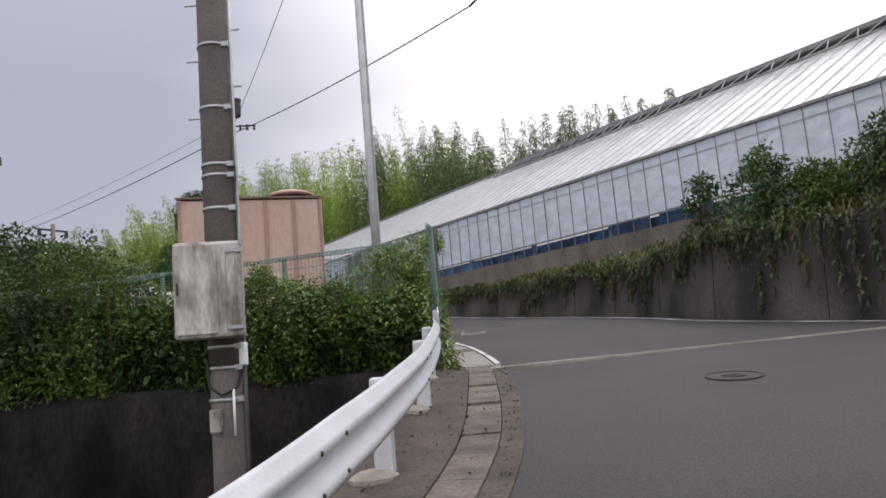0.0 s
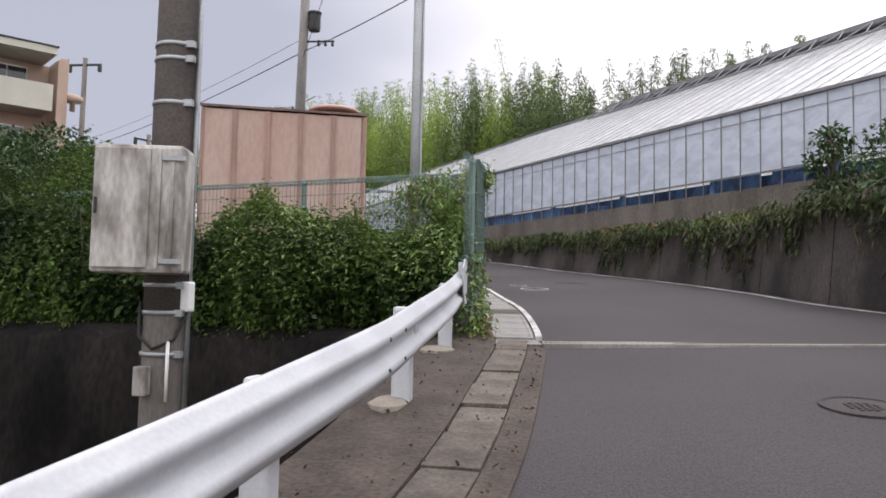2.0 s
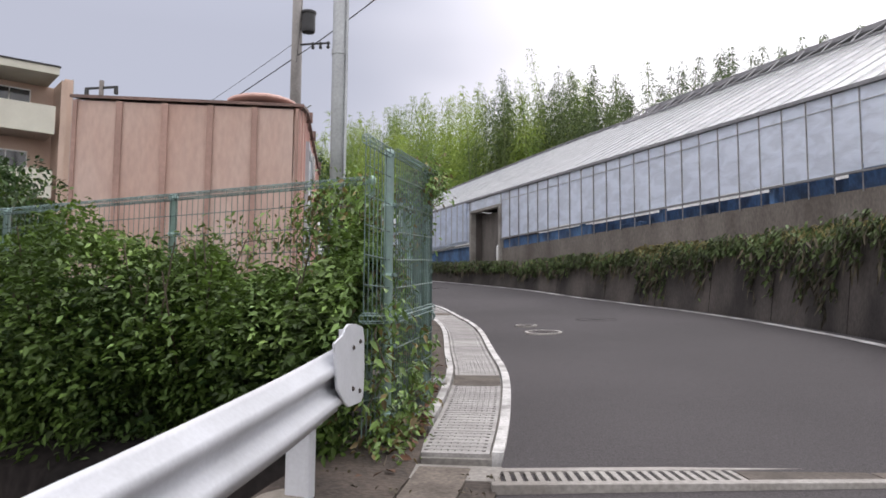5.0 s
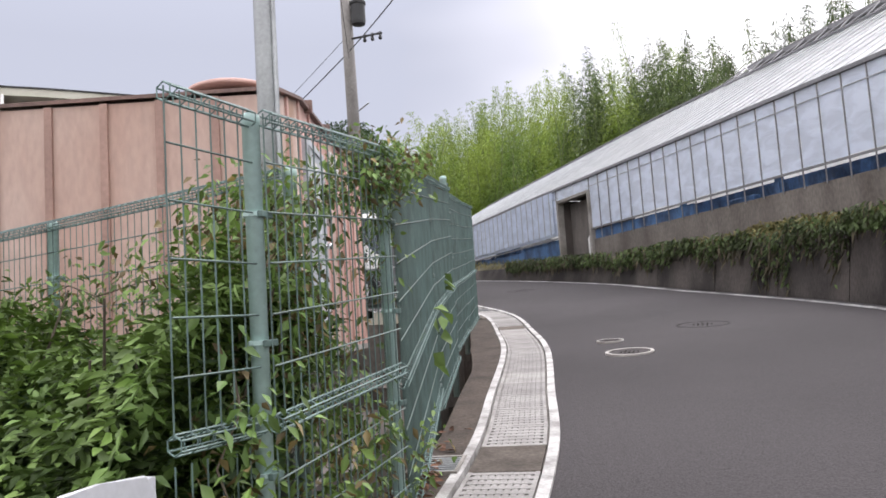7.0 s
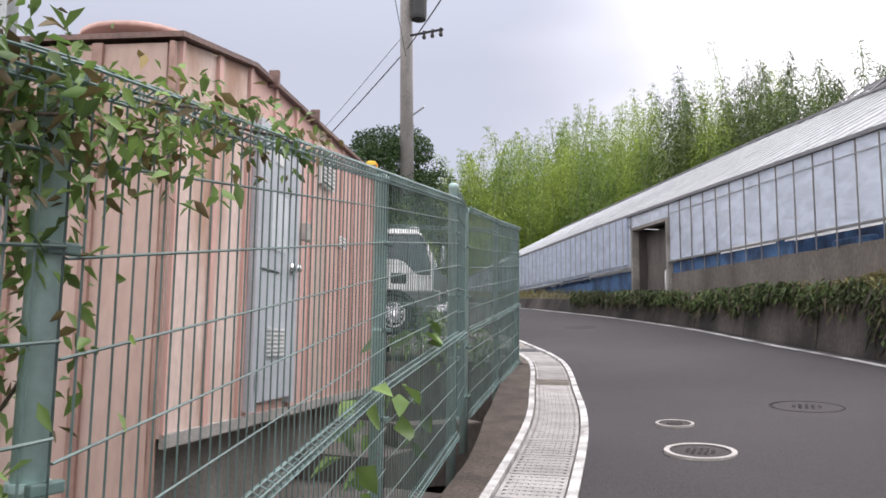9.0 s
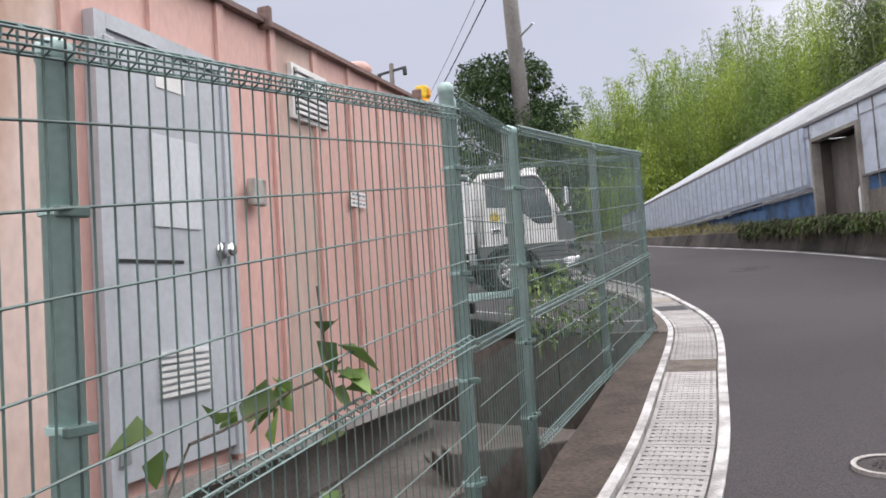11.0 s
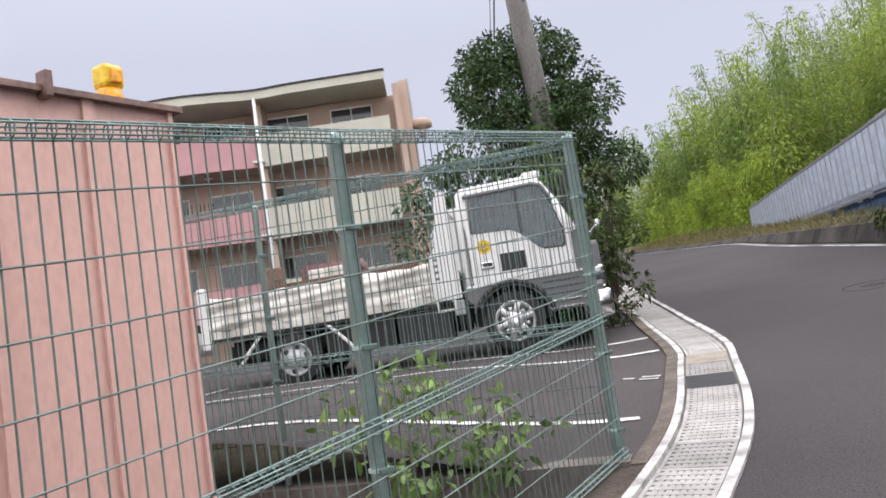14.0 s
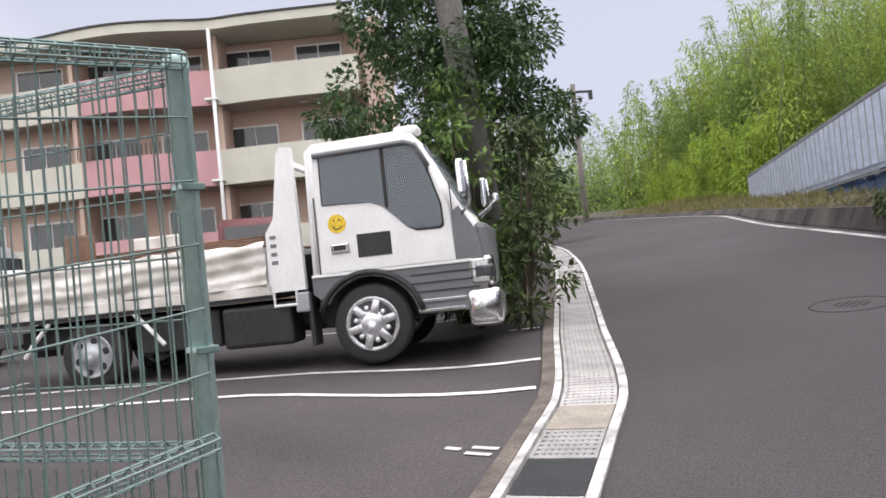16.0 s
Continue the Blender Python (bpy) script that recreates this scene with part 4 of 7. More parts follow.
part("lens", boxes(((-0.035, 0.06, 0.09), (0.035, 0.075, 0.17)), bevel=0.01), M_ORANGE, beacon, "orange lens")

# yard behind the road fence, and the block wall at its end
tagged(part("yard", boxes(((-8.5, 9.0, -0.9), (-1.25, 12.4, 1.02)), ((-8.5, 12.4, -0.9), (-1.62, 15.0, 1.04)), ((-8.5, 15.0, -0.9), (-2.25, 17.6, 1.28))), M_BASE_WALL), "sunken concrete yard round the shed", "yard", kind="structure")

steps = thing("yard_steps", "worn grey concrete steps leading down from the wire gate", "steps")
for i, top in enumerate((1.50, 1.40, 1.30)):
    bm = boxes(((-0.30 - 0.34 * i, -0.45, 0.9), (0.04 - 0.34 * i - 0.002, 0.45, top)), bevel=0.015)
    bm.transform(Matrix.Translation((-2.12, 15.95, 0)) @ pose(0, 0, 0, 0, 0, -40))
    part("step", bm, M_BASE_WALL, steps)

# ---------------- parking lot ----------------
def park(x, y):
    e = np.interp(y, LEFT[:, 1], LEFT[:, 0]) - 0.5
    s = min(1.0, max(0.0, (e - x) / 3.2)); s = s * s * (3 - 2 * s)
    far = 2.40 + 0.012 * (y - 22) + 0.012 * max(0, e - x - 3.2)
    return hz(y) * (1 - s) + far * s


rows = []
k = between(LEFT, 19.45, 34)
for (x, y), (nx, ny) in zip(LEFT[k], LN[k]):
    ex, ey = x + nx * 0.62, y + ny * 0.62
    rows.append([(ex - 0.856 * s, ey - 0.518 * s, park(ex - 0.856 * s, ey - 0.518 * s) + 0.006) for s in 40 * np.linspace(0, 1, 60) ** 1.7])
tagged(sheet("parking_lot", rows, M_ASPHALT_LOT), "dark worn asphalt parking lot with white stall lines", "parking lot", kind="structure")
k = between(LEFT, 19.4, 27.5)
tagged(solid_strip("lot_kerb", LEFT[k] + LN[k] * 0.63, LEFT[k] + LN[k] * 0.53, lambda x, y: hz(y) + 0.03, lambda x, y: hz(y) - 0.2, M_LID_OLD), "low worn concrete edge between gutter and lot", "kerb", kind="structure")
bm = boxes(((0, -0.1, 0.7), (9.0, 0.1, 2.0)))
bm.transform(Matrix.Translation((-2.45, 19.42, 0)) @ pose(0, 0, 0, 0, 0, 211.2))
tagged(part("lot_wall", bm, M_BASE_WALL), "stained concrete block wall holding up the parking lot", "wall", kind="structure")


def stripe(a, b, width, name="stall_line"):
    a, b = np.array(a, float), np.array(b, float)
    d = (b - a) / np.linalg.norm(b - a); nn = np.array((-d[1], d[0])) * width / 2
    rows = [[(*(p + nn), park(*(p + nn)) + 0.014), (*(p - nn), park(*(p - nn)) + 0.014)] for p in (a + (b - a) * s for s in np.linspace(0, 1, 16))]
    return tagged(sheet(name, rows, M_PAINT_LINE), "white painted parking stall line on the asphalt", "road marking", "stall lines", "structure")


stall_dir = np.array((-0.744, -0.667))
for p, ln in (((-4.95, 23.45), 5.2), ((-4.33, 22.70), 5.6), ((-2.98, 20.30), 4.6), ((-3.6, 21.1), 0.0), ((-7.5, 26.6), 5.0)):
    if ln:
        stripe(p, np.array(p) + stall_dir * ln, 0.085)
for off in (5.4, 7.4):
    stripe(np.array((-5.0, 23.2)) + stall_dir * (off + 0.6) + (-0.2, 1.2), np.array((-3.0, 20.3)) + stall_dir * off, 0.085)
# stall numbers as plain bars
for (cx, cy), offs in (((-3.73, 21.47), ((-0.12, 0.0, 0.10), (0.07, 0.05, 0.17), (0.07, -0.05, 0.17))), ((-6.18, 24.55), ((-0.13, 0.0, 0.09), (0.02, 0.0, 0.09), (0.15, 0.0, 0.07)))):
    for i, j, ln in offs:
        mx, my = cx + 0.94 * i - 0.34 * j, cy + 0.34 * i + 0.94 * j
        stripe((mx - 0.47 * ln, my - 0.17 * ln), (mx + 0.47 * ln, my + 0.17 * ln), 0.045, "number_bar")


# ---------------- guardrail ----------------
def wires(name, items, mat, parent=None, label="", n=4):
    """Many straight wires (a, b, radius) in one mesh."""
    A = np.array([i[0] for i in items], float); B = np.array([i[1] for i in items], float); R = np.array([i[2] for i in items], float)
    d = B - A
    d /= np.maximum(np.linalg.norm(d, axis=1, keepdims=True), 1e-9)
    ref = np.where(np.abs(d[:, 2:3]) > 0.9, [[1.0, 0, 0]], [[0, 0, 1.0]])
    u = np.cross(d, ref); u /= np.linalg.norm(u, axis=1, keepdims=True)
    v = np.cross(d, u)
    V, F = [], []
    ang = [k * math.tau / n for k in range(n)]
    for E0 in (A, B):
        for a in ang:
            V.append(E0 + (u * math.cos(a) + v * math.sin(a)) * R[:, None])
    V = np.stack(V, 1).reshape(-1, 3)
    base = np.arange(len(A)) * 2 * n
    for k in range(n):
        F.append(np.stack([base + k, base + (k + 1) % n, base + n + (k + 1) % n, base + n + k], 1))
    F = np.stack(F, 1).reshape(-1, 4)
    me = bpy.data.meshes.new(name)
    me.from_pydata(V.tolist(), [], F.tolist())
    ob = put(name, me, mat, parent, label)
    ob["kind"] = "stuff"
    return ob


rail = thing("guardrail", "white painted steel guardrail with a corrugated beam and rounded end", "guardrail")
RL = spline([(-3.5, -4.0), (-2.3, -2.0), (-1.5, -0.3), (-1.03, 0.9), (-0.67, 2.1), (-0.455, 3.2), (-0.31, 4.4), (-0.22, 5.4), (-0.17, 6.4), (-0.15, 7.4), (-0.17, 8.22)], 90)
RLn = -normals(RL)      # towards the lane
prof = [(-0.006, 0.0), (0.0, 0.0), (0.004, 0.022), (0.045, 0.060), (0.052, 0.085), (0.045, 0.112), (0.006, 0.150), (0.0, 0.175), (0.006, 0.200), (0.045, 0.238), (0.052, 0.265), (0.045, 0.290), (0.004, 0.328), (0.0, 0.350), (-0.006, 0.350)]
prof = [(o, z * 0.84) for o, z in prof]
prof += [(o - 0.006, z) for o, z in prof[-2:0:-1]]
rail_z = lambda y: hz(y) + float(np.interp(y, (0, 3.2, 4.4, 5.4, 6.4, 7.4, 8.2), (0.34, 0.317, 0.295, 0.272, 0.275, 0.305, 0.33)))
rows = []
for (x, y), (nx, ny) in zip(RL, RLn):
    z0 = rail_z(y)
    rows.append([(x + nx * o, y + ny * o, z0 + z) for o, z in prof + prof[:1]])
sheet("beam", rows, M_WHITE_RAIL, rail, "white corrugated steel beam", smooth=True)
# rounded end plate
e, en = Vector((*RL[-1], 0)), Vector((*RLn[-1], 0))
ed = Vector((*(RL[-1] - RL[-3]), 0)).normalized()
z0 = hz(e.y) + 0.36
out = [(-0.10, 0.02), (-0.03, -0.012), (0.20, -0.012), (0.235, 0.03), (0.245, 0.17), (0.235, 0.36), (0.20, 0.415), (0.05, 0.43), (-0.06, 0.43), (-0.10, 0.41), (-0.12, 0.372), (-0.27, 0.335), (-0.24, 0.24), (-0.21, 0.10)]
bm = prism([(x, z * 0.86) for x, z in out], 0.05, 0.062, "y")
bmesh.ops.bevel(bm, geom=[x for x in bm.edges], offset=0.004, segments=1, affect="EDGES")
m_end = Matrix.Translation((e.x, e.y, z0)) @ Matrix((ed, en, Vector((0, 0, 1)))).transposed().to_4x4()
bm.transform(m_end)
part("end_plate", bm, M_WHITE_RAIL, rail, "smooth rounded end plate")
bm = prism([(0.0, 0.0), (0.245, 0.0), (0.245, 0.345), (0.0, 0.345)], 0.0, 0.05, "y"); bm.transform(m_end)
part("end_cap", bm, M_WHITE_RAIL, rail)
for bx, bz in ((0.03, 0.07), (0.15, 0.05), (0.03, 0.26), (0.15, 0.285)):
    bm = lathe([(0.011, 0), (0.012, 0.006), (0.006, 0.012), (0.0, 0.013)], 8, pose(0, 0, 0, -90, 0, 0)); bm.transform(m_end @ Matrix.Translation((bx, 0.06, bz)))
    part("bolt", bm, M_BOLT, rail, "rusty bolt")
for (px, py) in ((-0.24, 7.95), (-0.25, 6.08), (-0.42, 4.34), (-0.80, 2.3), (-1.45, 0.5), (-2.35, -1.5)):
    zb = hz(py)
    bm = boxes(((-0.055, -0.05, -0.3), (0.055, 0.05, 0.54)), bevel=0.018)
    i = np.argmin(np.hypot(RL[:, 0] - px, RL[:, 1] - py)); ang = math.atan2(RLn[i][1], RLn[i][0])
    bm.transform(Matrix.Translation((px, py, zb)) @ Matrix.Rotation(ang, 4, "Z"))
    part("post", bm, M_WHITE_RAIL, rail)
    bm = boxes(((0.0, -0.05, 0.32), (0.08, 0.05, 0.52)), bevel=0.01)
    bm.transform(Matrix.Translation((px, py, zb)) @ Matrix.Rotation(ang, 4, "Z"))
    part("bracket", bm, M_WHITE_RAIL, rail)
    bm = lathe([(0.21, -0.2), (0.18, 0.0), (0.11, 0.024), (0.0, 0.030)], 9)
    for v in bm.verts:
        v.co.x, v.co.y = v.co.x * (0.75 + 0.12 * math.sin(5 * py + 3 * v.co.y)), v.co.y * (1.25 + 0.2 * math.sin(9 * v.co.x + py))
    bm.transform(Matrix.Translation((px - 0.06, py - 0.05, zb + 0.012)) @ Matrix.Rotation(ang, 4, "Z"))
    part("footing", bm, M_TAN, rail, "broken pale concrete footing")
for i0 in (70, 52, 34):
    for k, dz in ((3, 0.10), (3, 0.27), (-3, 0.10), (-3, 0.27)):
        p, nn = RL[i0 + (1 if k > 0 else -1 if k < 0 else 0)], RLn[i0]
        bm = lathe([(0.010, 0), (0.010, 0.006), (0.005, 0.009), (0.0, 0.009)], 8)
        q = Vector((nn[0], nn[1], 0)).to_track_quat("Z", "Y").to_matrix().to_4x4()
        bm.transform(Matrix.Translation((p[0] + nn[0] * 0.05, p[1] + nn[1] * 0.05, rail_z(p[1]) + dz * 0.84 - 0.008)) @ q)
        part("bolt", bm, M_BOLT, rail)

# wall of the bank, its colour near-black to hold the shade below the hedge
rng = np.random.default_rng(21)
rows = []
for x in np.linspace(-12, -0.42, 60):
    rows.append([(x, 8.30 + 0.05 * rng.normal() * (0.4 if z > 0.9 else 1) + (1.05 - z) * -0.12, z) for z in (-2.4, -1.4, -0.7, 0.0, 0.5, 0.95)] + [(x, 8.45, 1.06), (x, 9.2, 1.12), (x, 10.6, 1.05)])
tagged(sheet("bank_wall", rows, M_WALL_DARK), "stone and soil bank coloured near-black for the shade below the hedge", "bank wall", kind="structure")

# ---------------- utility pole with cabinet ----------------
pole = thing("utility_pole", "brown-grey concrete utility pole with metal bands and conduits", "utility pole", "utility poles", Matrix.Translation((-1.965, 6.66, 0)))
part("shaft", lathe([(0.152, -2.2), (0.150, -1), (0.135, 3), (0.12, 7), (0.105, 11.5), (0.0, 11.52)], 24), M_POLE, pole, smooth=True)
part("sleeve", lathe([(0.139, 1.25), (0.146, 1.25), (0.142, 2.6), (0.128, 6.2), (0.12, 6.2)], 24), M_POLE_DARK, pole, "dark brown ribbed sleeve", True)
for z in (0.95, 1.22, 1.40, 2.62, 2.92, 3.02, 3.55, 4.15, 4.8, 5.6):
    r = 0.153 - 0.0035 * z
    part("band", lathe([(r, z), (r + 0.006, z), (r + 0.006, z + 0.025), (r, z + 0.025)], 24), M_STEEL, pole, smooth=True)
    part("buckle", boxes(((0.10, -0.10, z - 0.01), (0.16, -0.06, z + 0.035))), M_STEEL, pole)
part("conduit", tube([(0.165, -0.02, 0.2), (0.165, -0.02, 2.6), (0.155, -0.02, 7.5)], 0.018, 8), M_STEEL, pole, "pale conduit", True)
part("conduit", tube([(0.09, -0.135, 0.66), (0.09, -0.135, 1.05)], 0.012, 8), M_WHITE, pole, "short white conduit", True)
part("cable", tube([(-0.14, -0.08, 1.3), (-0.12, -0.12, 1.08), (0.0, -0.17, 1.0), (0.12, -0.12, 1.06), (0.17, -0.04, 1.25), (0.17, -0.06, 1.6)], 0.012, 6), M_BLACK, pole, "looped black cable", True)
for z, sx in ((3.5, -1), (4.05, -1), (4.6, -1), (3.78, 1), (4.33, 1)):
    part("step_bolt", rods(((sx * 0.12, 0, z), (sx * 0.25, 0, z), 0.009)), M_STEEL, pole)
part("junction_box", boxes(((-0.10, -0.22, 0.70), (-0.01, -0.14, 0.89)), bevel=0.012), M_BOX, pole, "small grey junction box")
part("junction_box", boxes(((0.13, -0.08, 1.24), (0.19, 0.02, 1.44)), bevel=0.012), M_WHITE, pole, "small white junction box")
cab = thing("metal_cabinet", "weathered grey steel cabinet strapped to the utility pole", "cabinet", m=Matrix.Translation((-1.985, 6.36, 1.48)) @ pose(0, 0, 0, 0, 0, 12))
part("body", boxes(((-0.28, -0.15, 0.0), (0.27, 0.14, 0.80)), bevel=0.025), M_BOX, cab)
part("door", boxes(((-0.265, -0.168, 0.03), (0.07, -0.151, 0.775)), bevel=0.007), M_BOX, cab, "stained front door")
part("rib", boxes(((0.11, -0.165, 0.03), (0.135, -0.151, 0.77))), M_BOX, cab)
part("rib", boxes(((0.19, -0.165, 0.05), (0.215, -0.151, 0.75))), M_BOX, cab)
part("handle", boxes(((-0.255, -0.18, 0.36), (-0.237, -0.169, 0.46)), bevel=0.004), M_DARK_METAL, cab)
for z in (0.06, 0.70):
    part("strap", boxes(((0.14, -0.171, z), (0.282, -0.152, z + 0.03))), M_STEEL, cab)

# slim steel pole behind the hedge
slim = thing("steel_pole", "slim grey galvanised pole with a conduit beside it", "pole", "utility poles", Matrix.Translation((-0.92, 10.37, 0.9)))
part("shaft", lathe([(0.060, 0), (0.058, 3), (0.050, 8.5), (0.0, 8.52)], 20), M_STEEL, slim, smooth=True)
part("conduit", rods(((0.066, -0.02, 0.1), (0.058, -0.02, 8.0), 0.012)), M_STEEL, slim)
part("band", lathe([(0.058, 2.9), (0.064, 2.9), (0.064, 2.94), (0.058, 2.94)], 20), M_STEEL, slim)

# leaning concrete pole in the tree
PB, PT = Vector((-7.42, 25.62, 2.2)), Vector((-6.43, 23.15, 13.8))
pole2 = thing("utility_pole", "leaning grey concrete utility pole rising out of a tree", "utility pole", "utility poles")
bm = bmesh.new(); rod(bm, PB, PT, 0.19, 24, 0.115); part("shaft", bm, M_POLE_GREY, pole2, smooth=True)
at = lambda z: PB + (PT - PB) * ((z - PB.z) / (PT.z - PB.z))
side = Vector((0.9, -0.25, 0)).normalized()
part("cross_arm", rods((at(9.3), at(9.3) + side * 1.1 + Vector((0, 0, -0.12)), 0.03)), M_DARK_METAL, pole2)
part("cross_arm", rods((at(7.4) - side * 0.1, at(7.4) + side * 0.55 + Vector((0, 0, 0.25)), 0.02)), M_STEEL, pole2)
for s in (0.55, 0.8, 1.05):
    bm = lathe([(0.035, -0.14), (0.05, -0.1), (0.03, -0.04), (0.045, 0.0), (0.03, 0.05)], 10); bm.transform(Matrix.Translation(at(9.3) + side * s + Vector((0, 0, -0.12 * s))))
    part("insulator", bm, M_DARK_METAL, pole2)
bm = lathe([(0.0, 0), (0.17, 0.02), (0.185, 0.1), (0.185, 0.52), (0.21, 0.54), (0.21, 0.60), (0.0, 0.62)], 16); bm.transform(Matrix.Translation(at(9.55) + side * 0.38))
part("transformer", bm, M_DARK_METAL, pole2, "dark cylindrical transformer")
part("bracket", rods((at(9.7), at(9.7) + side * 0.3, 0.025), (at(9.95), at(9.95) + side * 0.3, 0.02)), M_DARK_METAL, pole2)


def cable(a, b, sag, r=0.012, label="black overhead cable strung between poles"):
    a, b = Vector(a), Vector(b)
    pts = [a + (b - a) * s + Vector((0, 0, -4 * sag * s * (1 - s))) for s in np.linspace(0, 1, 15)]
    ob = part("overhead_cable", tube(pts, r, 5), M_BLACK)
    return tagged(ob, label, "cable", "overhead cables")


cable(at(9.0), (-28.0, 45.5, 10.4), 0.3, 0.016)
cable(at(9.0), (0.93, 13.97, 7.9), 0.15, 0.014)
cable(at(8.8), (-0.92, 10.37, 9.2), 0.2, 0.008)
cable((0.93, 13.97, 7.9), (10, -8, 7.4), 0.2, 0.022)
cable((-28.0, 45.5, 10.4), (-52, 68, 10.6), 0.3, 0.022)
cable(at(9.4), (-28.0, 45.5, 10.9), 0.3, 0.008)
far_pole = thing("utility_pole", "distant thin grey utility pole with a cross arm", "utility pole", "utility poles", Matrix.Translation((-28.0, 45.5, 2.7)))
part("shaft", lathe([(0.2, 0), (0.14, 13.5), (0, 13.5)], 12), M_POLE, far_pole, smooth=True)
part("cross_arm", boxes(((-1.1, -0.06, 13.0), (1.1, 0.06, 13.12))), M_DARK_METAL, far_pole)
for x in (-1.0, 1.0):
    part("insulator", boxes(((x - 0.1, -0.1, 12.6), (x + 0.1, 0.1, 13.0)), bevel=0.03), M_DARK_METAL, far_pole)
copy_thing(far_pole, Matrix.Translation((-27.2, 52.2, -0.7)) @ pose(0, 0, 0, 0, 0, 60))

# ---------------- wire fences ----------------
def fence_post(fence, x, y, z0, z1, r=0.030):
    bm = lathe([(r, z0 - 0.25), (r, z1 - 0.06), (r * 1.10, z1 - 0.058), (r * 1.10, z1 - 0.034), (r * 1.02, z1 - 0.022), (r * 0.6, z1 - 0.012), (0.0, z1 - 0.01)], 16, Matrix.Translation((x, y, 0)))
    p = part("post", bm, M_GREEN, fence, smooth=True)
    for f in (0.12, 0.34, 0.57, 0.8):
        z = z0 + (z1 - z0) * f
        part("clamp", lathe([(r, z), (r + 0.007, z), (r + 0.007, z + 0.014), (r, z + 0.014)], 12, Matrix.Translation((x, y, 0))), M_GREEN, p)
        part("clamp_bolt", boxes(((x + r, y - 0.03, z - 0.006), (x + r + 0.018, y + 0.035, z + 0.016)), bevel=0.004), M_GREEN_WIRE, p)
    return p


def fence_panel(fence, a, b, za, zb, height, roll=0.055, foot_roll=True, step=0.052, top_roll=True):
    """One welded wire panel from a to b: upright wires, level wires, and folded rolls at top and foot."""
    a, b = Vector((*a, 0)), Vector((*b, 0))
    L = (b - a).length
    d = (b - a) / L
    nrm = Vector((d.y, -d.x, 0))
    n = max(2, int(L / step))
    P = lambda s, z: a + d * s + Vector((0, 0, za + (zb - za) * s / L + z))
    up, lv, rl = [], [], []
    for i in range(n + 1):
        s = L * i / n
        up.append((P(s, -height), P(s, 0), 0.0031))
        for top, use in ((0.0, top_roll), (-height, foot_roll)):
            if use:
                c = P(s, top)
                loop = [c + nrm * roll * 0.5 * math.cos(q) + Vector((0, 0, roll * 0.5 * (math.sin(q) - 0.6))) for q in (0.5, 1.57, 2.64, 3.7, 4.71, 5.7)]
                for k in range(6):
                    rl.append((loop[k], loop[(k + 1) % 6], 0.0026))
    k = max(1, round(height / 0.17))
    for j in range(1, k):
        z = -height * j / k
        lv.append((P(0, z) + nrm * 0.005, P(L, z) + nrm * 0.005, 0.0032))
    for top, use in ((0.0, top_roll), (-height, foot_roll)):
        if use:
            for o, dz in ((0, 0.2), (0.44, -0.06), (-0.44, -0.06), (0.42, -0.57), (-0.42, -0.57), (0, -0.8)):
                rl.append((P(0, top) + nrm * roll * o + Vector((0, 0, roll * dz)), P(L, top) + nrm * roll * o + Vector((0, 0, roll * dz)), 0.0034))
    p = wires("wire_panel", up, M_GREEN_WIRE, fence, "upright wires of a welded mesh panel")
    wires("level_wire", lv, M_GREEN_WIRE, p)
    if rl:
        wires("folded_edge", rl, M_GREEN_EDGE, p, "folded wire edge")
    return p


fence = thing("wire_fence", "teal green coated welded wire fence along the gutter", "fence", "wire fences")
POSTS = [(-0.13, 8.95, 2.69), (-0.13, 9.97, 2.77), (-0.79, 12.31, 3.11), (-1.26, 14.26, 3.48), (-1.62, 15.33, 3.50), (-1.645, 15.415, 3.51), (-2.10, 17.43, 3.71), (-2.53, 19.42, 3.93)]
for x, y, zt in POSTS:
    fence_post(fence, x, y, hz(y) - 0.05, zt + 0.02, 0.028 if y < 11 else 0.034)
UP = 1.10
fence_post(fence, -1.278, 14.325, hz(14.33) - 0.05, 3.45, 0.018)
for i, j in ((0, 1), (1, 2), (2, 3), (5, 6), (6, 7)):
    (xa, ya, za), (xb, yb, zb) = POSTS[i], POSTS[j]
    zb -= 0.12 * (j == 3)
    UP = 0.94 if j == 1 else 1.0 if j < 4 else 1.10
    fence_panel(fence, (xa + 0.045, ya), (xb + 0.045, yb), za, zb, UP)
    low_h = max(0.3, min(za - UP - hz(ya), zb - UP - hz(yb)) - 0.05)
    fence_panel(fence, (xa + 0.045, ya), (xb + 0.045, yb), za - UP - 0.02, zb - UP - 0.02, low_h, foot_roll=True, top_roll=False)
fence_panel(fence, (-0.16, 8.58), (-0.12, 8.93), 2.69, 2.69, 0.94)
fence_panel(fence, (-0.16, 8.58), (-0.12, 8.93), 1.68, 1.68, 0.55, foot_roll=False, top_roll=False)
# little gate between two posts
RAIL_Z = 2.53
gate = thing("wire_gate", "narrow teal green wire gate with a drop bar", "gate")
(xa, ya, za), (xb, yb, zb) = (-1.31, 14.32, 3.45), POSTS[4]
fence_panel(gate, (xa + 0.04, ya + 0.05), (xb + 0.03, yb - 0.05), za - 0.02, zb - 0.02, UP)
part("rail", boxes(((0, -0.012, -0.018), (1.06, 0.018, 0.018)), bevel=0.004), M_GREEN, gate, "teal horizontal rail").matrix_basis = Matrix.Translation((xa, ya, RAIL_Z)) @ pose(0, 0, 0, 0, 0, 109.0)
part("latch", boxes(((-0.018, -0.012, -0.05), (0.018, 0.012, 0.0)), bevel=0.006), M_DARK_METAL, gate, "dark latch").matrix_basis = Matrix.Translation((xa + 0.03, ya + 0.05, RAIL_Z - 0.02))
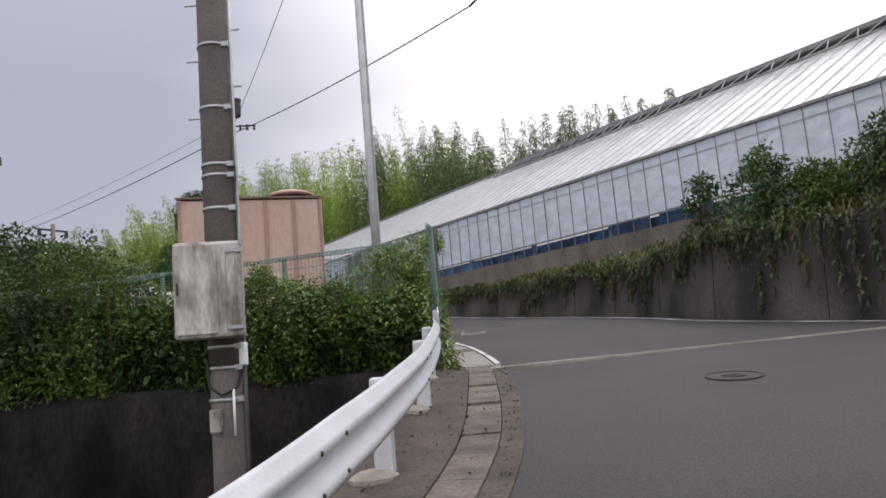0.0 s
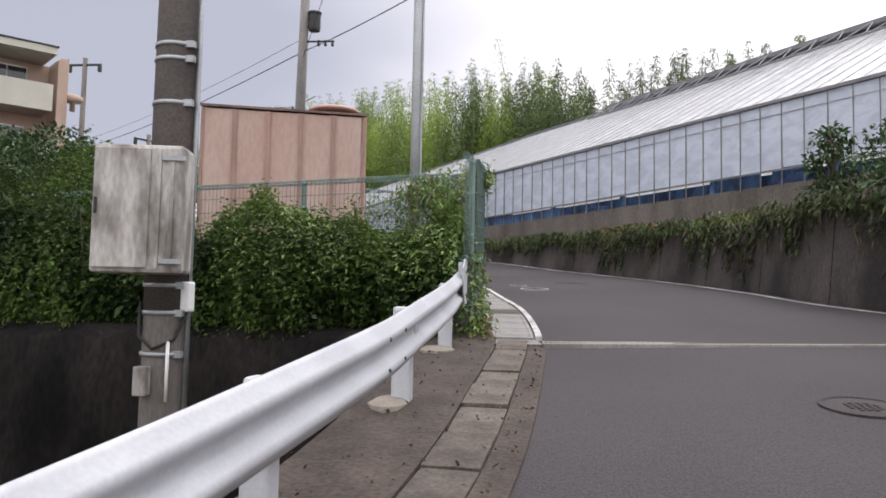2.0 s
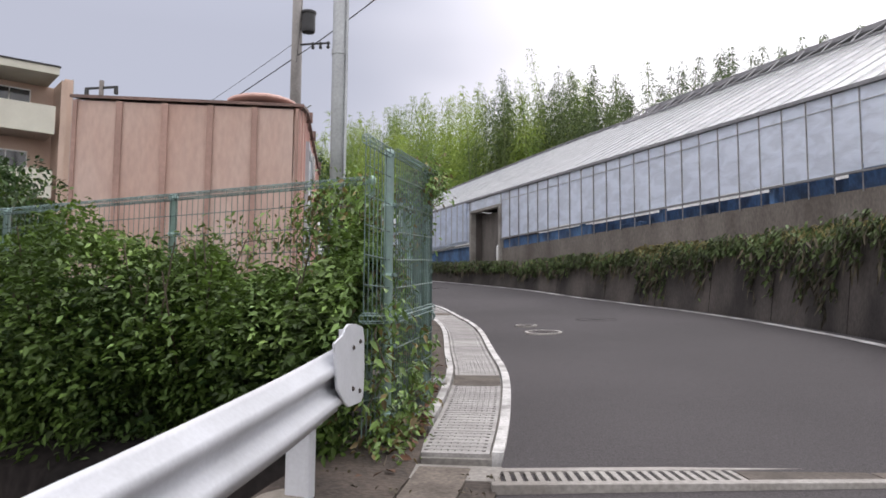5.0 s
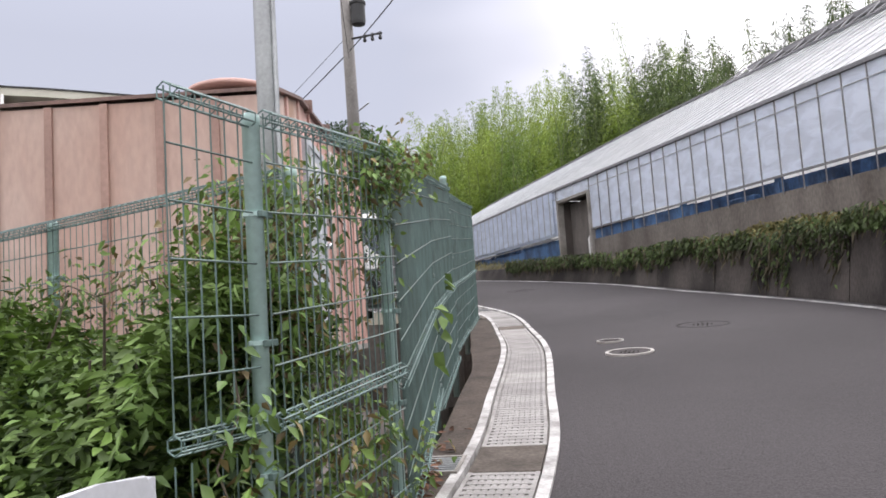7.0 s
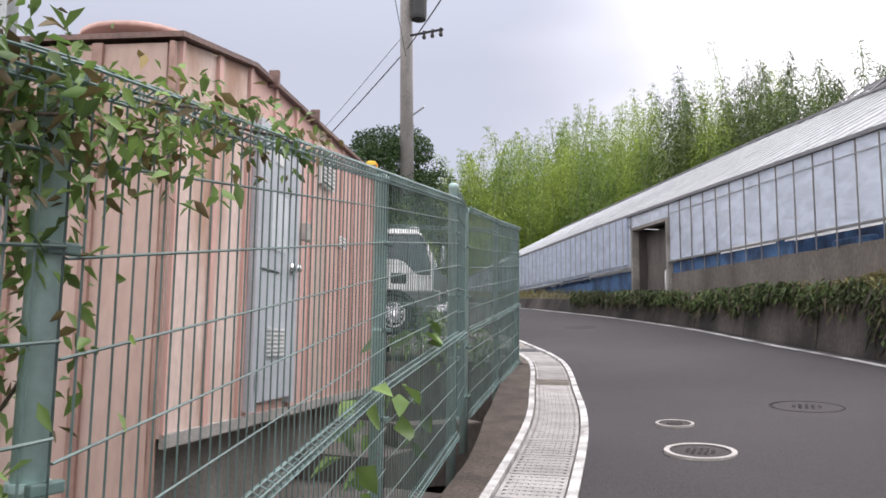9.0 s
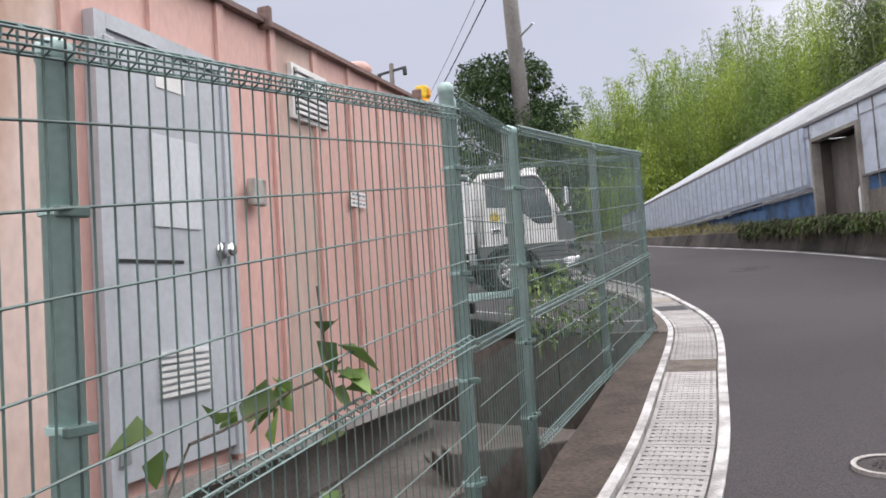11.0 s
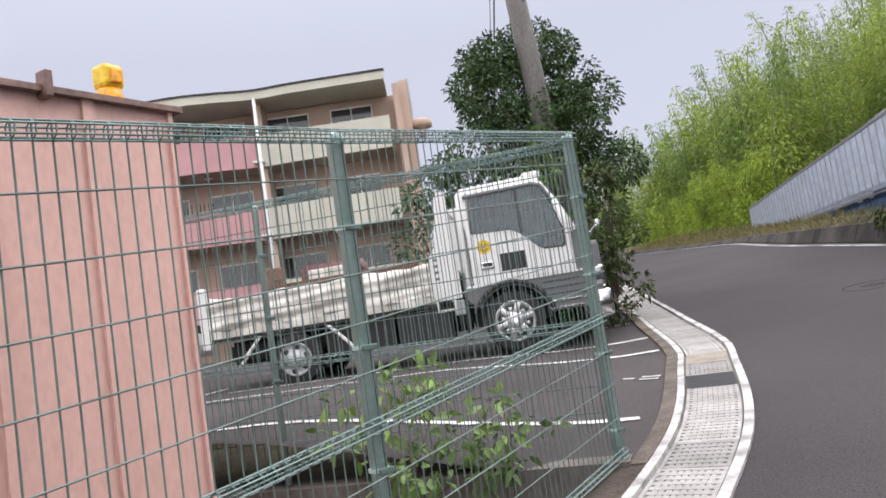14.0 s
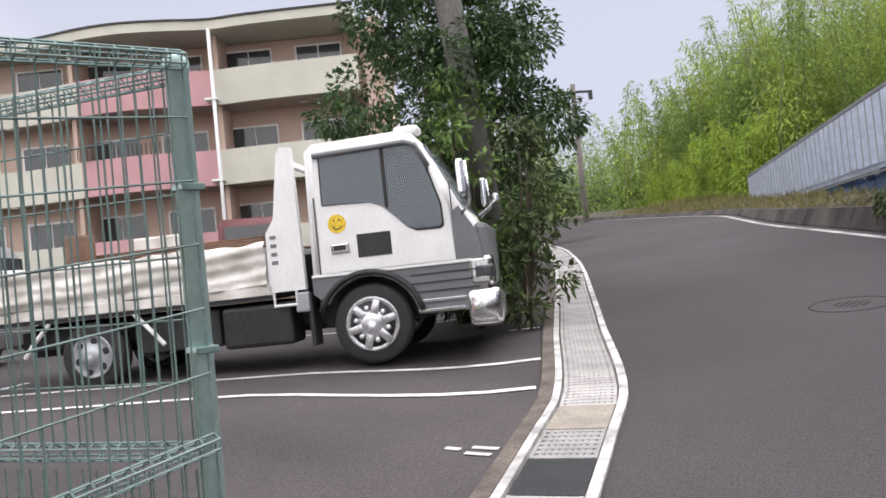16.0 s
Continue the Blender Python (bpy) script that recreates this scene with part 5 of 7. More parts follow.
fence_panel(gate, (xa + 0.04, ya + 0.05), (xb + 0.03, yb - 0.05), za - UP - 0.12, zb - UP - 0.12, 0.55, foot_roll=False, top_roll=False)
# fence at the edge of the parking lot
lot_fence = thing("wire_fence", "teal green wire fence between parking lot and sunken yard", "fence", "wire fences")
QP = [(-2.53, 19.42, 3.90), (-4.40, 18.29, 3.92), (-6.2, 17.2, 3.94)]
for x, y, zt in QP[1:]:
    fence_post(lot_fence, x, y, 2.05, zt, 0.022)
for (xa, ya, za), (xb, yb, zb) in zip(QP, QP[1:]):
    fence_panel(lot_fence, (xa, ya), (xb, yb), za, zb, UP)
    fence_panel(lot_fence, (xa, ya), (xb, yb), za - UP - 0.07, zb - UP - 0.07, 0.62, foot_roll=False, top_roll=False)
# fence behind the hedge
hedge_fence = thing("wire_fence", "teal green wire fence overgrown by a hedge", "fence", "wire fences")
HP = [(-0.47, 9.77, 2.72), (-2.16, 10.14, 2.70), (-3.95, 10.52, 2.68), (-5.75, 10.9, 2.66), (-7.5, 11.3, 2.64)]
for x, y, zt in HP:
    fence_post(hedge_fence, x, y, 1.05, zt)
for (xa, ya, za), (xb, yb, zb) in zip(HP, HP[1:]):
    fence_panel(hedge_fence, (xa, ya - 0.04), (xb, yb - 0.04), za - 0.03, zb - 0.03, 1.45)


# ---------------- truck ----------------
TRUCK = Matrix.Translation((-6.2, 22.59, 2.42)) @ pose(0, 0, 0, 0, -0.8, 41.9)
truck = thing("flatbed_truck", "small white flatbed truck with grey lower cab and chrome bumper", "truck", m=TRUCK)
W0, W1 = -0.02, -0.02 + 1.70     # right and left sides


def arch(cx, r, x0, x1, zlow):
    return [(cx + r * math.cos(a), 0.36 + r * math.sin(a)) for a in np.linspace(math.radians(x0), math.radians(x1), 9)]


cab_out = [(-0.53, 0.86), (-0.50, 2.04), (-0.42, 2.11), (0.36, 2.13), (0.55, 2.09), (0.74, 1.78), (0.90, 1.43), (1.06, 1.14), (1.12, 0.86)]
bm = prism(cab_out, W0, W1, "y")
bmesh.ops.bevel(bm, geom=[e for e in bm.edges if abs(e.verts[0].co.y - e.verts[1].co.y) < 0.01], offset=0.045, segments=3, affect="EDGES")
cabm = part("cab", bm, M_WHITE, truck, "white cab shell", True)
skirt = [(1.12, 0.855), (1.09, 0.42), (0.47, 0.42)] + [(0.46 * math.cos(a), 0.36 + 0.46 * math.sin(a)) for a in np.linspace(math.radians(8), math.radians(150), 10)] + [(-0.53, 0.70), (-0.53, 0.855)]
part("skirt", prism(skirt, W0 + 0.005, W1 - 0.005, "y"), M_GREY_PLASTIC, truck, "grey lower cab panel")
part("fender_trim", tube([(0.50 * math.cos(a), W0 - 0.012, 0.36 + 0.50 * math.sin(a)) for a in np.linspace(math.radians(12), math.radians(160), 14)], 0.028, 8), M_DARK_METAL, truck, "dark wheel arch trim", True)
for z, x0, x1 in ((0.865, -0.53, 0.98), (0.535, 0.45, 0.90), (0.445, 0.45, 0.88)):
    part("trim_strip", boxes(((x0, W0 - 0.012, z - 0.014), (x1, W0 + 0.005, z + 0.014)), bevel=0.004), M_CHROME if z < 0.8 else M_WHITE, truck, "bright trim strip")
for z in (0.78, 0.70, 0.62):
    part("crease", boxes(((0.40, W0 - 0.004, z - 0.006), (1.03, W0 + 0.006, z + 0.006))), M_DARK_METAL, truck)
# door with window
win = [(-0.35, 1.52), (-0.34, 1.99), (0.50, 1.99), (0.575, 1.94), (0.64, 1.79), (0.745, 1.42), (0.75, 1.23), (0.72, 1.20), (0.50, 1.205), (0.42, 1.25), (0.30, 1.37), (0.20, 1.46), (0.10, 1.50)]
door_t = part("door", prism([(-0.43, 0.885), (-0.41, 2.03), (0.54, 2.03), (0.61, 1.96), (0.82, 1.38), (0.84, 0.885)], W0 - 0.008, W0 + 0.01, "y"), M_WHITE, truck, "white cab door")
part("window_seal", prism([(x * 1.03 - 0.004, (z - 1.60) * 1.05 + 1.60) for x, z in win], W0 - 0.014, W0, "y"), M_BLACK, door_t)
part("window_pane", prism(win, W0 - 0.020, W0 - 0.015, "y"), M_GLASS, door_t, "dark tinted side window")
part("window_bar", boxes(((0.24, W0 - 0.024, 1.43), (0.275, W0 - 0.0205, 1.985))), M_BLACK, door_t)
part("sun_visor", tube([(-0.40, W0 - 0.03, 1.985), (0.48, W0 - 0.03, 2.01), (0.58, W0 - 0.03, 1.97), (0.68, W0 - 0.025, 1.76)], 0.026, 6), M_GREY_PLASTIC, door_t, "smoky rain visor", True)
part("door_handle", boxes(((-0.31, W0 - 0.03, 1.06), (-0.14, W0 - 0.009, 1.15)), bevel=0.014), M_CHROME, door_t, "chrome door handle")
part("handle_recess", boxes(((-0.285, W0 - 0.033, 1.085), (-0.165, W0 - 0.0305, 1.13))), M_BLACK, door_t)
part("company_panel", boxes(((-0.06, W0 - 0.013, 1.0), (0.26, W0 - 0.009, 1.215))), M_DARK_METAL, door_t, "dark grey rectangle on the door")
part("sticker", lathe([(0.088, 0), (0.088, 0.004), (0, 0.004)], 24, Matrix.Translation((-0.235, W0 - 0.009, 1.335)) @ pose(0, 0, 0, 90, 0, 0)), M_YELLOW, door_t, "round yellow sticker")
part("sticker_mark", rods(*[((-0.235 + 0.045 * math.cos(a), W0 - 0.0145, 1.33 + 0.045 * math.sin(a)), (-0.235 + 0.045 * math.cos(a + 0.4), W0 - 0.0145, 1.33 + 0.045 * math.sin(a + 0.4)), 0.005) for a in np.arange(3.5, 5.7, 0.4)], ((-0.265, W0 - 0.0145, 1.36), (-0.26, W0 - 0.0145, 1.375), 0.008), ((-0.205, W0 - 0.0145, 1.36), (-0.21, W0 - 0.0145, 1.375), 0.008)), M_BLACK, door_t)
for x0, x1 in ((-0.445, -0.435), (0.845, 0.855)):
    part("door_gap", boxes(((x0, W0 - 0.006, 0.88), (x1, W0 + 0.002, 1.6))), M_DARK_METAL, door_t)
# front: windscreen, lights, bumper, mirrors
ws = prism([(0.63, 1.98), (0.66, 1.98), (0.955, 1.38), (0.925, 1.38)], W0 + 0.10, W1 - 0.10, "y")
part("windscreen", ws, M_GLASS, truck, "dark windscreen")
part("corner_panel", prism([(0.835, 0.875), (1.098, 0.875), (1.055, 1.12), (0.915, 1.37), (0.855, 1.33)], W0 - 0.007, W0 + 0.02, "y"), M_GREY_PLASTIC, truck, "dark grey corner panel")
part("front_panel", boxes(((1.02, W0 + 0.02, 0.60), (1.15, W1 - 0.02, 1.20)), bevel=0.05), M_GREY_PLASTIC, truck, "grey front panel")
for y0 in (W0 - 0.006, W1 - 0.33):
    lamp = part("headlight", boxes(((0.94, y0 + 0.002, 0.62), (1.165, y0 + 0.33, 0.90)), bevel=0.04), M_CHROME, truck, "clear headlight")
    part("lens", boxes(((0.99, y0 - 0.004, 0.69), (1.175, y0 + 0.30, 0.82)), bevel=0.03), M_WINDOW, lamp)
part("bumper", boxes(((0.90, W0 - 0.014, 0.25), (1.21, W1 + 0.014, 0.60)), bevel=0.05), M_CHROME, truck, "chrome bumper", True)
for y0, x0 in ((W0 - 0.10, 0.98), (W1 - 0.1, 1.05)):
    arm = part("mirror_arm", tube([(0.92, y0 + 0.12, 1.28), (1.02, y0, 1.36), (x0 + 0.06, y0 - 0.05, 1.42), (x0 + 0.05, y0 - 0.06, 1.75)], 0.014, 8), M_CHROME, truck, "", True)
    part("mirror", boxes(((x0 - 0.03, y0 - 0.16, 1.44), (x0 + 0.04, y0 + 0.02, 1.77)), bevel=0.03), M_CHROME, arm, "chrome-backed door mirror")
part("mirror", boxes(((1.20, 0.5, 1.40), (1.26, 0.66, 1.50)), bevel=0.025), M_CHROME, truck, "small round front mirror")
part("mirror_arm", tube([(1.04, 0.62, 1.30), (1.14, 0.60, 1.36), (1.22, 0.58, 1.44)], 0.012, 6), M_CHROME, truck)
part("roof_lamp", boxes(((0.36, 0.10, 2.11), (0.60, 0.34, 2.19)), bevel=0.03), M_WHITE, truck)
part("steering_wheel", tube([(0.52 + 0.10 * math.sin(a), 0.42 + 0.18 * math.cos(a), 1.42 + 0.16 * math.sin(a)) for a in np.linspace(0, math.tau, 17)], 0.013, 6), M_YELLOW, truck, "yellow-wrapped steering wheel")
part("seat", boxes(((-0.25, 0.25, 0.95), (-0.05, 1.45, 1.55)), bevel=0.05), M_DARK_METAL, truck)


def wheel(x, y, r, width, rim_r, spokes, label):
    w = part("tyre", lathe([(r * 0.62, 0), (r * 0.9, 0.0), (r * 0.98, 0.03), (r, 0.06), (r, width - 0.05), (r * 0.97, width - 0.015), (r * 0.9, width), (r * 0.62, width)], 32,
                           Matrix.Translation((x, y + width, r)) @ pose(0, 0, 0, 90, 0, 0)), M_BLACK, truck, "", True)
    m = Matrix.Translation((x, y, r)) @ pose(0, 0, 0, 90, 0, 0)
    part("rim", lathe([(rim_r, -0.10), (rim_r, 0.012), (rim_r * 0.94, 0.02), (rim_r * 0.88, 0.006), (rim_r * 0.60, 0.016), (rim_r * 0.42, 0.03), (rim_r * 0.36, 0.05), (rim_r * 0.2, 0.06), (0, 0.062)], 28, m), M_WHEEL if spokes else M_STEEL, w, label, True)
    if not spokes:
        for k in range(6):
            a = k * math.tau / 6 + 0.3
            # holes are solid dark discs, the shade in them given by colour
            bm = lathe([(rim_r * 0.17, 0), (rim_r * 0.14, 0.003), (0, 0.004)], 10)
            bm.transform(m @ Matrix.Translation((rim_r * 0.70 * math.cos(a), rim_r * 0.70 * math.sin(a), 0.014)))
            part("rim_hole", bm, M_DARK_METAL, w)
        return w
    # solid dark disc in place of openings, their shade put into its colour
    part("recess", lathe([(rim_r * 0.84, 0.0), (rim_r * 0.84, 0.014), (rim_r * 0.40, 0.026), (0, 0.028)], 24, m), M_DARK_METAL, w, "dark disc standing for the shaded openings of the wheel cover", True)
    for k in range(6):
        bm = prism([(rim_r * 0.22, -rim_r * 0.16), (rim_r * 0.90, -rim_r * 0.13), (rim_r * 0.90, rim_r * 0.13), (rim_r * 0.22, rim_r * 0.16)], 0.016, 0.040, "z")
        bmesh.ops.bevel(bm, geom=list(bm.edges), offset=0.006, segments=1, affect="EDGES")
        bm.transform(m @ Matrix.Rotation(k * math.tau / 6 + 0.25, 4, "Z"))
        part("spoke", bm, M_WHEEL, w, "", True)
        bm = lathe([(rim_r * 0.10, 0.0), (rim_r * 0.10, 0.030), (rim_r * 0.05, 0.036), (0, 0.037)], 10)
        bm.transform(m @ Matrix.Rotation(k * math.tau / 6 + 0.77, 4, "Z") @ Matrix.Translation((rim_r * 0.60, 0, 0.006)))
        part("lug", bm, M_WHEEL, w, "", True)
    return w


wheel(0.0, 0.0, 0.375, 0.20, 0.255, True, "chrome wheel cover")
wheel(0.0, 1.46, 0.375, 0.20, 0.255, True, "chrome wheel cover")
wheel(-2.83, 0.02, 0.335, 0.19, 0.215, False, "grey steel rim")
wheel(-2.83, 1.28, 0.335, 0.36, 0.215, False, "grey steel rim")
part("chassis", boxes(((-3.8, 0.35, 0.42), (0.6, 0.55, 0.62)), ((-3.8, 1.10, 0.42), (0.6, 1.30, 0.62))), M_DARK_METAL, truck, "black chassis rails")
for x in (-2.80, 0.0):
    part("axle", rods(((x, 0.1, 0.35), (x, 1.6, 0.35), 0.045)), M_DARK_METAL, truck)
part("fuel_tank", boxes(((-1.48, 0.03, 0.26), (-0.78, 0.42, 0.66)), bevel=0.04), M_DARK_METAL, truck, "black fuel tank")
part("step_frame", tube([(-0.92, 0.0, 0.76), (-0.92, 0.0, 0.63), (-0.70, 0.0, 0.63), (-0.70, 0.0, 0.76)], 0.018, 6), M_WHITE, truck)
part("underrun_box", boxes(((-2.40, 0.08, 0.30), (-1.52, 0.5, 0.66)), bevel=0.02), M_BLACK, truck)
# black block added to hold the shade under the bed
part("under_panel", boxes(((-3.85, 0.56, 0.34), (-0.60, 1.09, 0.68)), bevel=0.02), M_BLACK, truck, "black fill for the shade under the truck bed")
part("wheel_housing", boxes(((-0.52, 0.24, 0.36), (0.50, 1.42, 0.84)), bevel=0.02), M_BLACK, truck)
part("mud_flap", boxes(((-0.60, 0.0, 0.22), (-0.56, 0.24, 0.72)), bevel=0.008), M_BLACK, truck)
part("lamp_bracket", boxes(((-0.72, -0.01, 0.55), (-0.58, 0.06, 0.74)), bevel=0.02), M_STEEL, truck)
for x0, dx in ((-3.25, -0.28), (-2.36, 0.30)):
    part("mudguard_stay", tube([(x0, 0.02, 0.70), (x0 + dx * 0.6, 0.0, 0.52), (x0 + dx, 0.0, 0.38)], 0.022, 6), M_WHITE, truck, "white diagonal stay")
# load bed
part("bed_floor", boxes(((-3.90, 0.0, 0.70), (-0.92, 1.68, 0.82))), M_DARK_METAL, truck)
part("bed_edge", boxes(((-3.92, -0.02, 0.74), (-0.92, 0.03, 0.84)), bevel=0.01), M_TARP, truck, "dirty cream bed edge")
# side board, hung with white sheet in folds
rng = np.random.default_rng(31)
rows = []
for x in np.linspace(-3.90, -0.96, 90):
    f = 0.014 * math.sin(x * 9) + 0.010 * math.sin(x * 23 + 1)
    rows.append([(x, 0.06, 1.22), (x, 0.0 - 0.01, 1.245 + 0.012 * math.sin(x * 6) + 0.008 * math.sin(x * 17))] + [(x, -0.025 + f * (0.4 + s) + rng.normal() * 0.005 + 0.02 * math.sin(s * 7 + x * 2) + 0.014 * math.sin(s * 19 + x * 3), 1.22 - s * 0.38 + 0.01 * math.sin(x * 5)) for s in np.linspace(0.05, 1, 16)])
sheet("side_sheet", rows, M_TARP, truck, "creased white sheet hung over the side board")
part("side_board", boxes(((-3.90, 0.02, 0.82), (-0.94, 0.055, 1.20)), ((-3.90, 1.62, 0.82), (-0.94, 1.66, 1.20))), M_WHITE, truck)
part("head_frame", prism([(-0.95, 0.76), (-0.94, 1.32), (-0.85, 1.45), (-0.76, 2.06), (-0.72, 2.12), (-0.62, 2.11), (-0.60, 0.76)], -0.02, 0.06, "y"), M_WHITE, truck, "white head frame post")
part("head_frame", prism([(-0.95, 0.76), (-0.94, 1.32), (-0.85, 1.45), (-0.76, 2.06), (-0.72, 2.12), (-0.62, 2.11), (-0.60, 0.76)], 1.60, 1.68, "y"), M_WHITE, truck, "white head frame post")
for z in (1.96, 1.10):
    part("head_bar", boxes(((-0.75, 0.06, z), (-0.69, 1.60, z + 0.06)), bevel=0.008), M_WHITE, truck)
part("head_panel", boxes(((-0.74, 0.06, 0.75), (-0.71, 1.60, 1.1))), M_DARK_METAL, truck)
for z in np.linspace(1.02, 1.26, 4):
    part("mark_bar", boxes(((-0.90, -0.024, z), (-0.84, -0.021, z + 0.035))), M_GREY_PLASTIC, truck)
part("rear_gate_post", boxes(((-4.02, -0.03, 0.62), (-3.90, 0.05, 1.42)), bevel=0.02), M_WHITE, truck, "white rear gate post")
part("rear_gate", boxes(((-4.02, 0.05, 0.70), (-3.95, 1.66, 1.30)), bevel=0.015), M_WHITE, truck)
# load
load = thing("plank_stack", "stack of brown planks and boards on the truck bed", "planks", m=TRUCK)
for i in range(9):
    y0 = 0.15 + 0.16 * i
    part("plank", boxes(((-3.2 + 0.1 * (i % 3), y0, 0.83), (-1.0 - 0.08 * (i % 4), y0 + 0.145, 1.24 + 0.04 * ((i * 5) % 4))), bevel=0.008), M_WOOD, load)
cyl = tagged(part("log_drum", lathe([(0.14, 0), (0.15, 0.02), (0.15, 0.44), (0.13, 0.46), (0, 0.46)], 16, TRUCK @ Matrix.Translation((-3.1, 0.4, 1.10))), M_WOOD, smooth=True), "brown drum standing on the truck bed", "drum")
crate = tagged(part("crate", (lambda b: (b.transform(TRUCK), b)[1])(boxes(((-2.75, 0.8, 1.28), (-2.2, 1.3, 1.50)), bevel=0.02)), M_TARP), "pale box on the truck bed", "crate")


# ---------------- parked cars ----------------
def car(name, label, m, paint, L, Wd, H, van):
    c = thing(name, label, "car", "parked cars", m)
    if van:
        out = [(0, 0.28), (0, 1.0), (0.08, 1.55), (0.2, H), (L * 0.62, H), (L * 0.80, 1.12), (L - 0.05, 0.92), (L, 0.5), (L - 0.02, 0.28)]
        glass = [(0.25, 1.08), (0.3, H - 0.14), (L * 0.60, H - 0.14), (L * 0.74, 1.08)]
    else:
        out = [(0, 0.3), (0, 0.85), (0.15, 0.98), (0.55, H - 0.08), (0.8, H), (L * 0.55, H), (L * 0.75, 0.95), (L - 0.1, 0.8), (L, 0.5), (L, 0.3)]
        glass = [(0.5, 1.0), (0.75, H - 0.1), (L * 0.54, H - 0.1), (L * 0.69, 1.0)]
    bm = prism(out, 0, Wd, "y")
    bmesh.ops.bevel(bm, geom=[e for e in bm.edges if abs(e.verts[0].co.y - e.verts[1].co.y) < 0.01], offset=0.09, segments=3, affect="EDGES")
    part("body", bm, paint, c, "", True)
    for y0, y1 in ((-0.006, 0.01), (Wd - 0.01, Wd + 0.006)):
        part("side_window", prism(glass, y0, y1, "y"), M_WINDOW, c, "dark side glass")
    part("rear_window", boxes(((0.02 if van else 0.30, 0.15, 1.08), (0.10 if van else 0.5, Wd - 0.15, H - 0.18))), M_WINDOW, c, "dark rear glass")
    for y0 in (0.02, Wd - 0.16):
        part("tail_light", boxes(((-0.01, y0, 0.85), (0.09, y0 + 0.14, 1.3 if van else 1.02)), bevel=0.02), M_RED, c, "red tail light")
    for x in (0.75, L - 0.75):
        for y in (-0.01, Wd - 0.17):
            t = part("tyre", lathe([(0.18, 0), (0.27, 0), (0.29, 0.03), (0.29, 0.15), (0.27, 0.18), (0.18, 0.18)], 22, Matrix.Translation((x, y + 0.18, 0.29)) @ pose(0, 0, 0, 90, 0, 0)), M_BLACK, c, "", True)
            part("rim", lathe([(0.18, -0.05), (0.18, 0.01), (0.06, 0.02), (0, 0.02)], 16, Matrix.Translation((x, y, 0.29)) @ pose(0, 0, 0, 90, 0, 0)), M_STEEL, t)
    return c


car("minivan", "silver grey minivan parked behind the truck", Matrix.Translation((-13.09, 21.23, 2.45)) @ pose(0, 0, 0, 0, 0, 232), M_SILVER_CAR, 3.4, 1.5, 1.72, True)
car("minivan", "dark red van parked beyond the truck bed", Matrix.Translation((-15.0, 26.9, 2.95)) @ pose(0, 0, 0, 0, 0, 150), M_MAROON, 4.2, 1.65, 1.8, True)
car("hatchback", "pale blue-grey hatchback parked near the apartment block", Matrix.Translation((-18.0, 19.5, 2.6)) @ pose(0, 0, 0, 0, 0, 48), M_SILVER_CAR, 3.8, 1.6, 1.45, False)

# ---------------- apartment block ----------------
apt = thing("apartment_block", "three-storey peach apartment block with wavy pale green and rose balconies", "apartment block")
AE, AN = Vector((-0.65, -0.76, 0)).normalized(), Vector((0.76, -0.65, 0)).normalized()
MA = Matrix.Translation((-22.1, 33.9, 0)) @ Matrix((AE, AN, Vector((0, 0, 1)))).transposed().to_4x4()     # x along the front, y towards the lane
AL = 27.0
WAVE = spline([(0, 0.05), (3.5, -0.1), (5, -0.28), (6.5, 0.0), (8, 0.15), (9.5, -0.05), (11, -0.5), (13, -0.85), (16, -0.8), (20, -0.2), (24, -0.6), (27, -0.85)], 120)
wave = lambda x: float(np.interp(x, WAVE[:, 0], WAVE[:, 1]))     # how far the balconies bow out


def ap(name, bm, mat, label="", parent=None, smooth=False):
    bm.transform(MA)
    return part(name, bm, mat, parent or apt, label, smooth)


def band(x0, x1, y_in, y_out, z0, z1, n):
    bm = bmesh.new()
    rows = []
    for x in np.linspace(x0, x1, n):
        w = wave(x)
        rows.append([bm.verts.new(p) for p in ((x, y_in(w), z0), (x, y_out(w), z0), (x, y_out(w), z1), (x, y_in(w), z1))])
    for a, b in zip(rows, rows[1:]):
        for k in range(4):
            bm.faces.new((a[k], a[(k + 1) % 4], b[(k + 1) % 4], b[k]))
    bm.faces.new(rows[0]); bm.faces.new(rows[-1][::-1])
    return bm


FLOORS = (4.25, 7.12, 9.98)
ap("main_wall", boxes(((-0.6, -9.0, 1.5), (AL, -1.75, 12.34))), M_PEACH)
ap("end_wall", boxes(((-0.95, -9.0, 1.5), (-0.601, -0.75, 12.60))), M_PEACH, "peach end wall")
ap("end_wing", boxes(((-0.60, -1.745, 1.5), (-0.35, -0.2, 12.34))), M_PEACH)
ap("roof", band(-0.1, AL, lambda w: -9.2, lambda w: w + 0.45, 12.36, 12.68, 60), M_PALE_GREEN, "wavy pale roof slab")
ap("roof_edge", band(-0.15, AL, lambda w: w + 0.30, lambda w: w + 0.50, 12.684, 12.75, 60), M_DARK_METAL, "dark roof flashing")
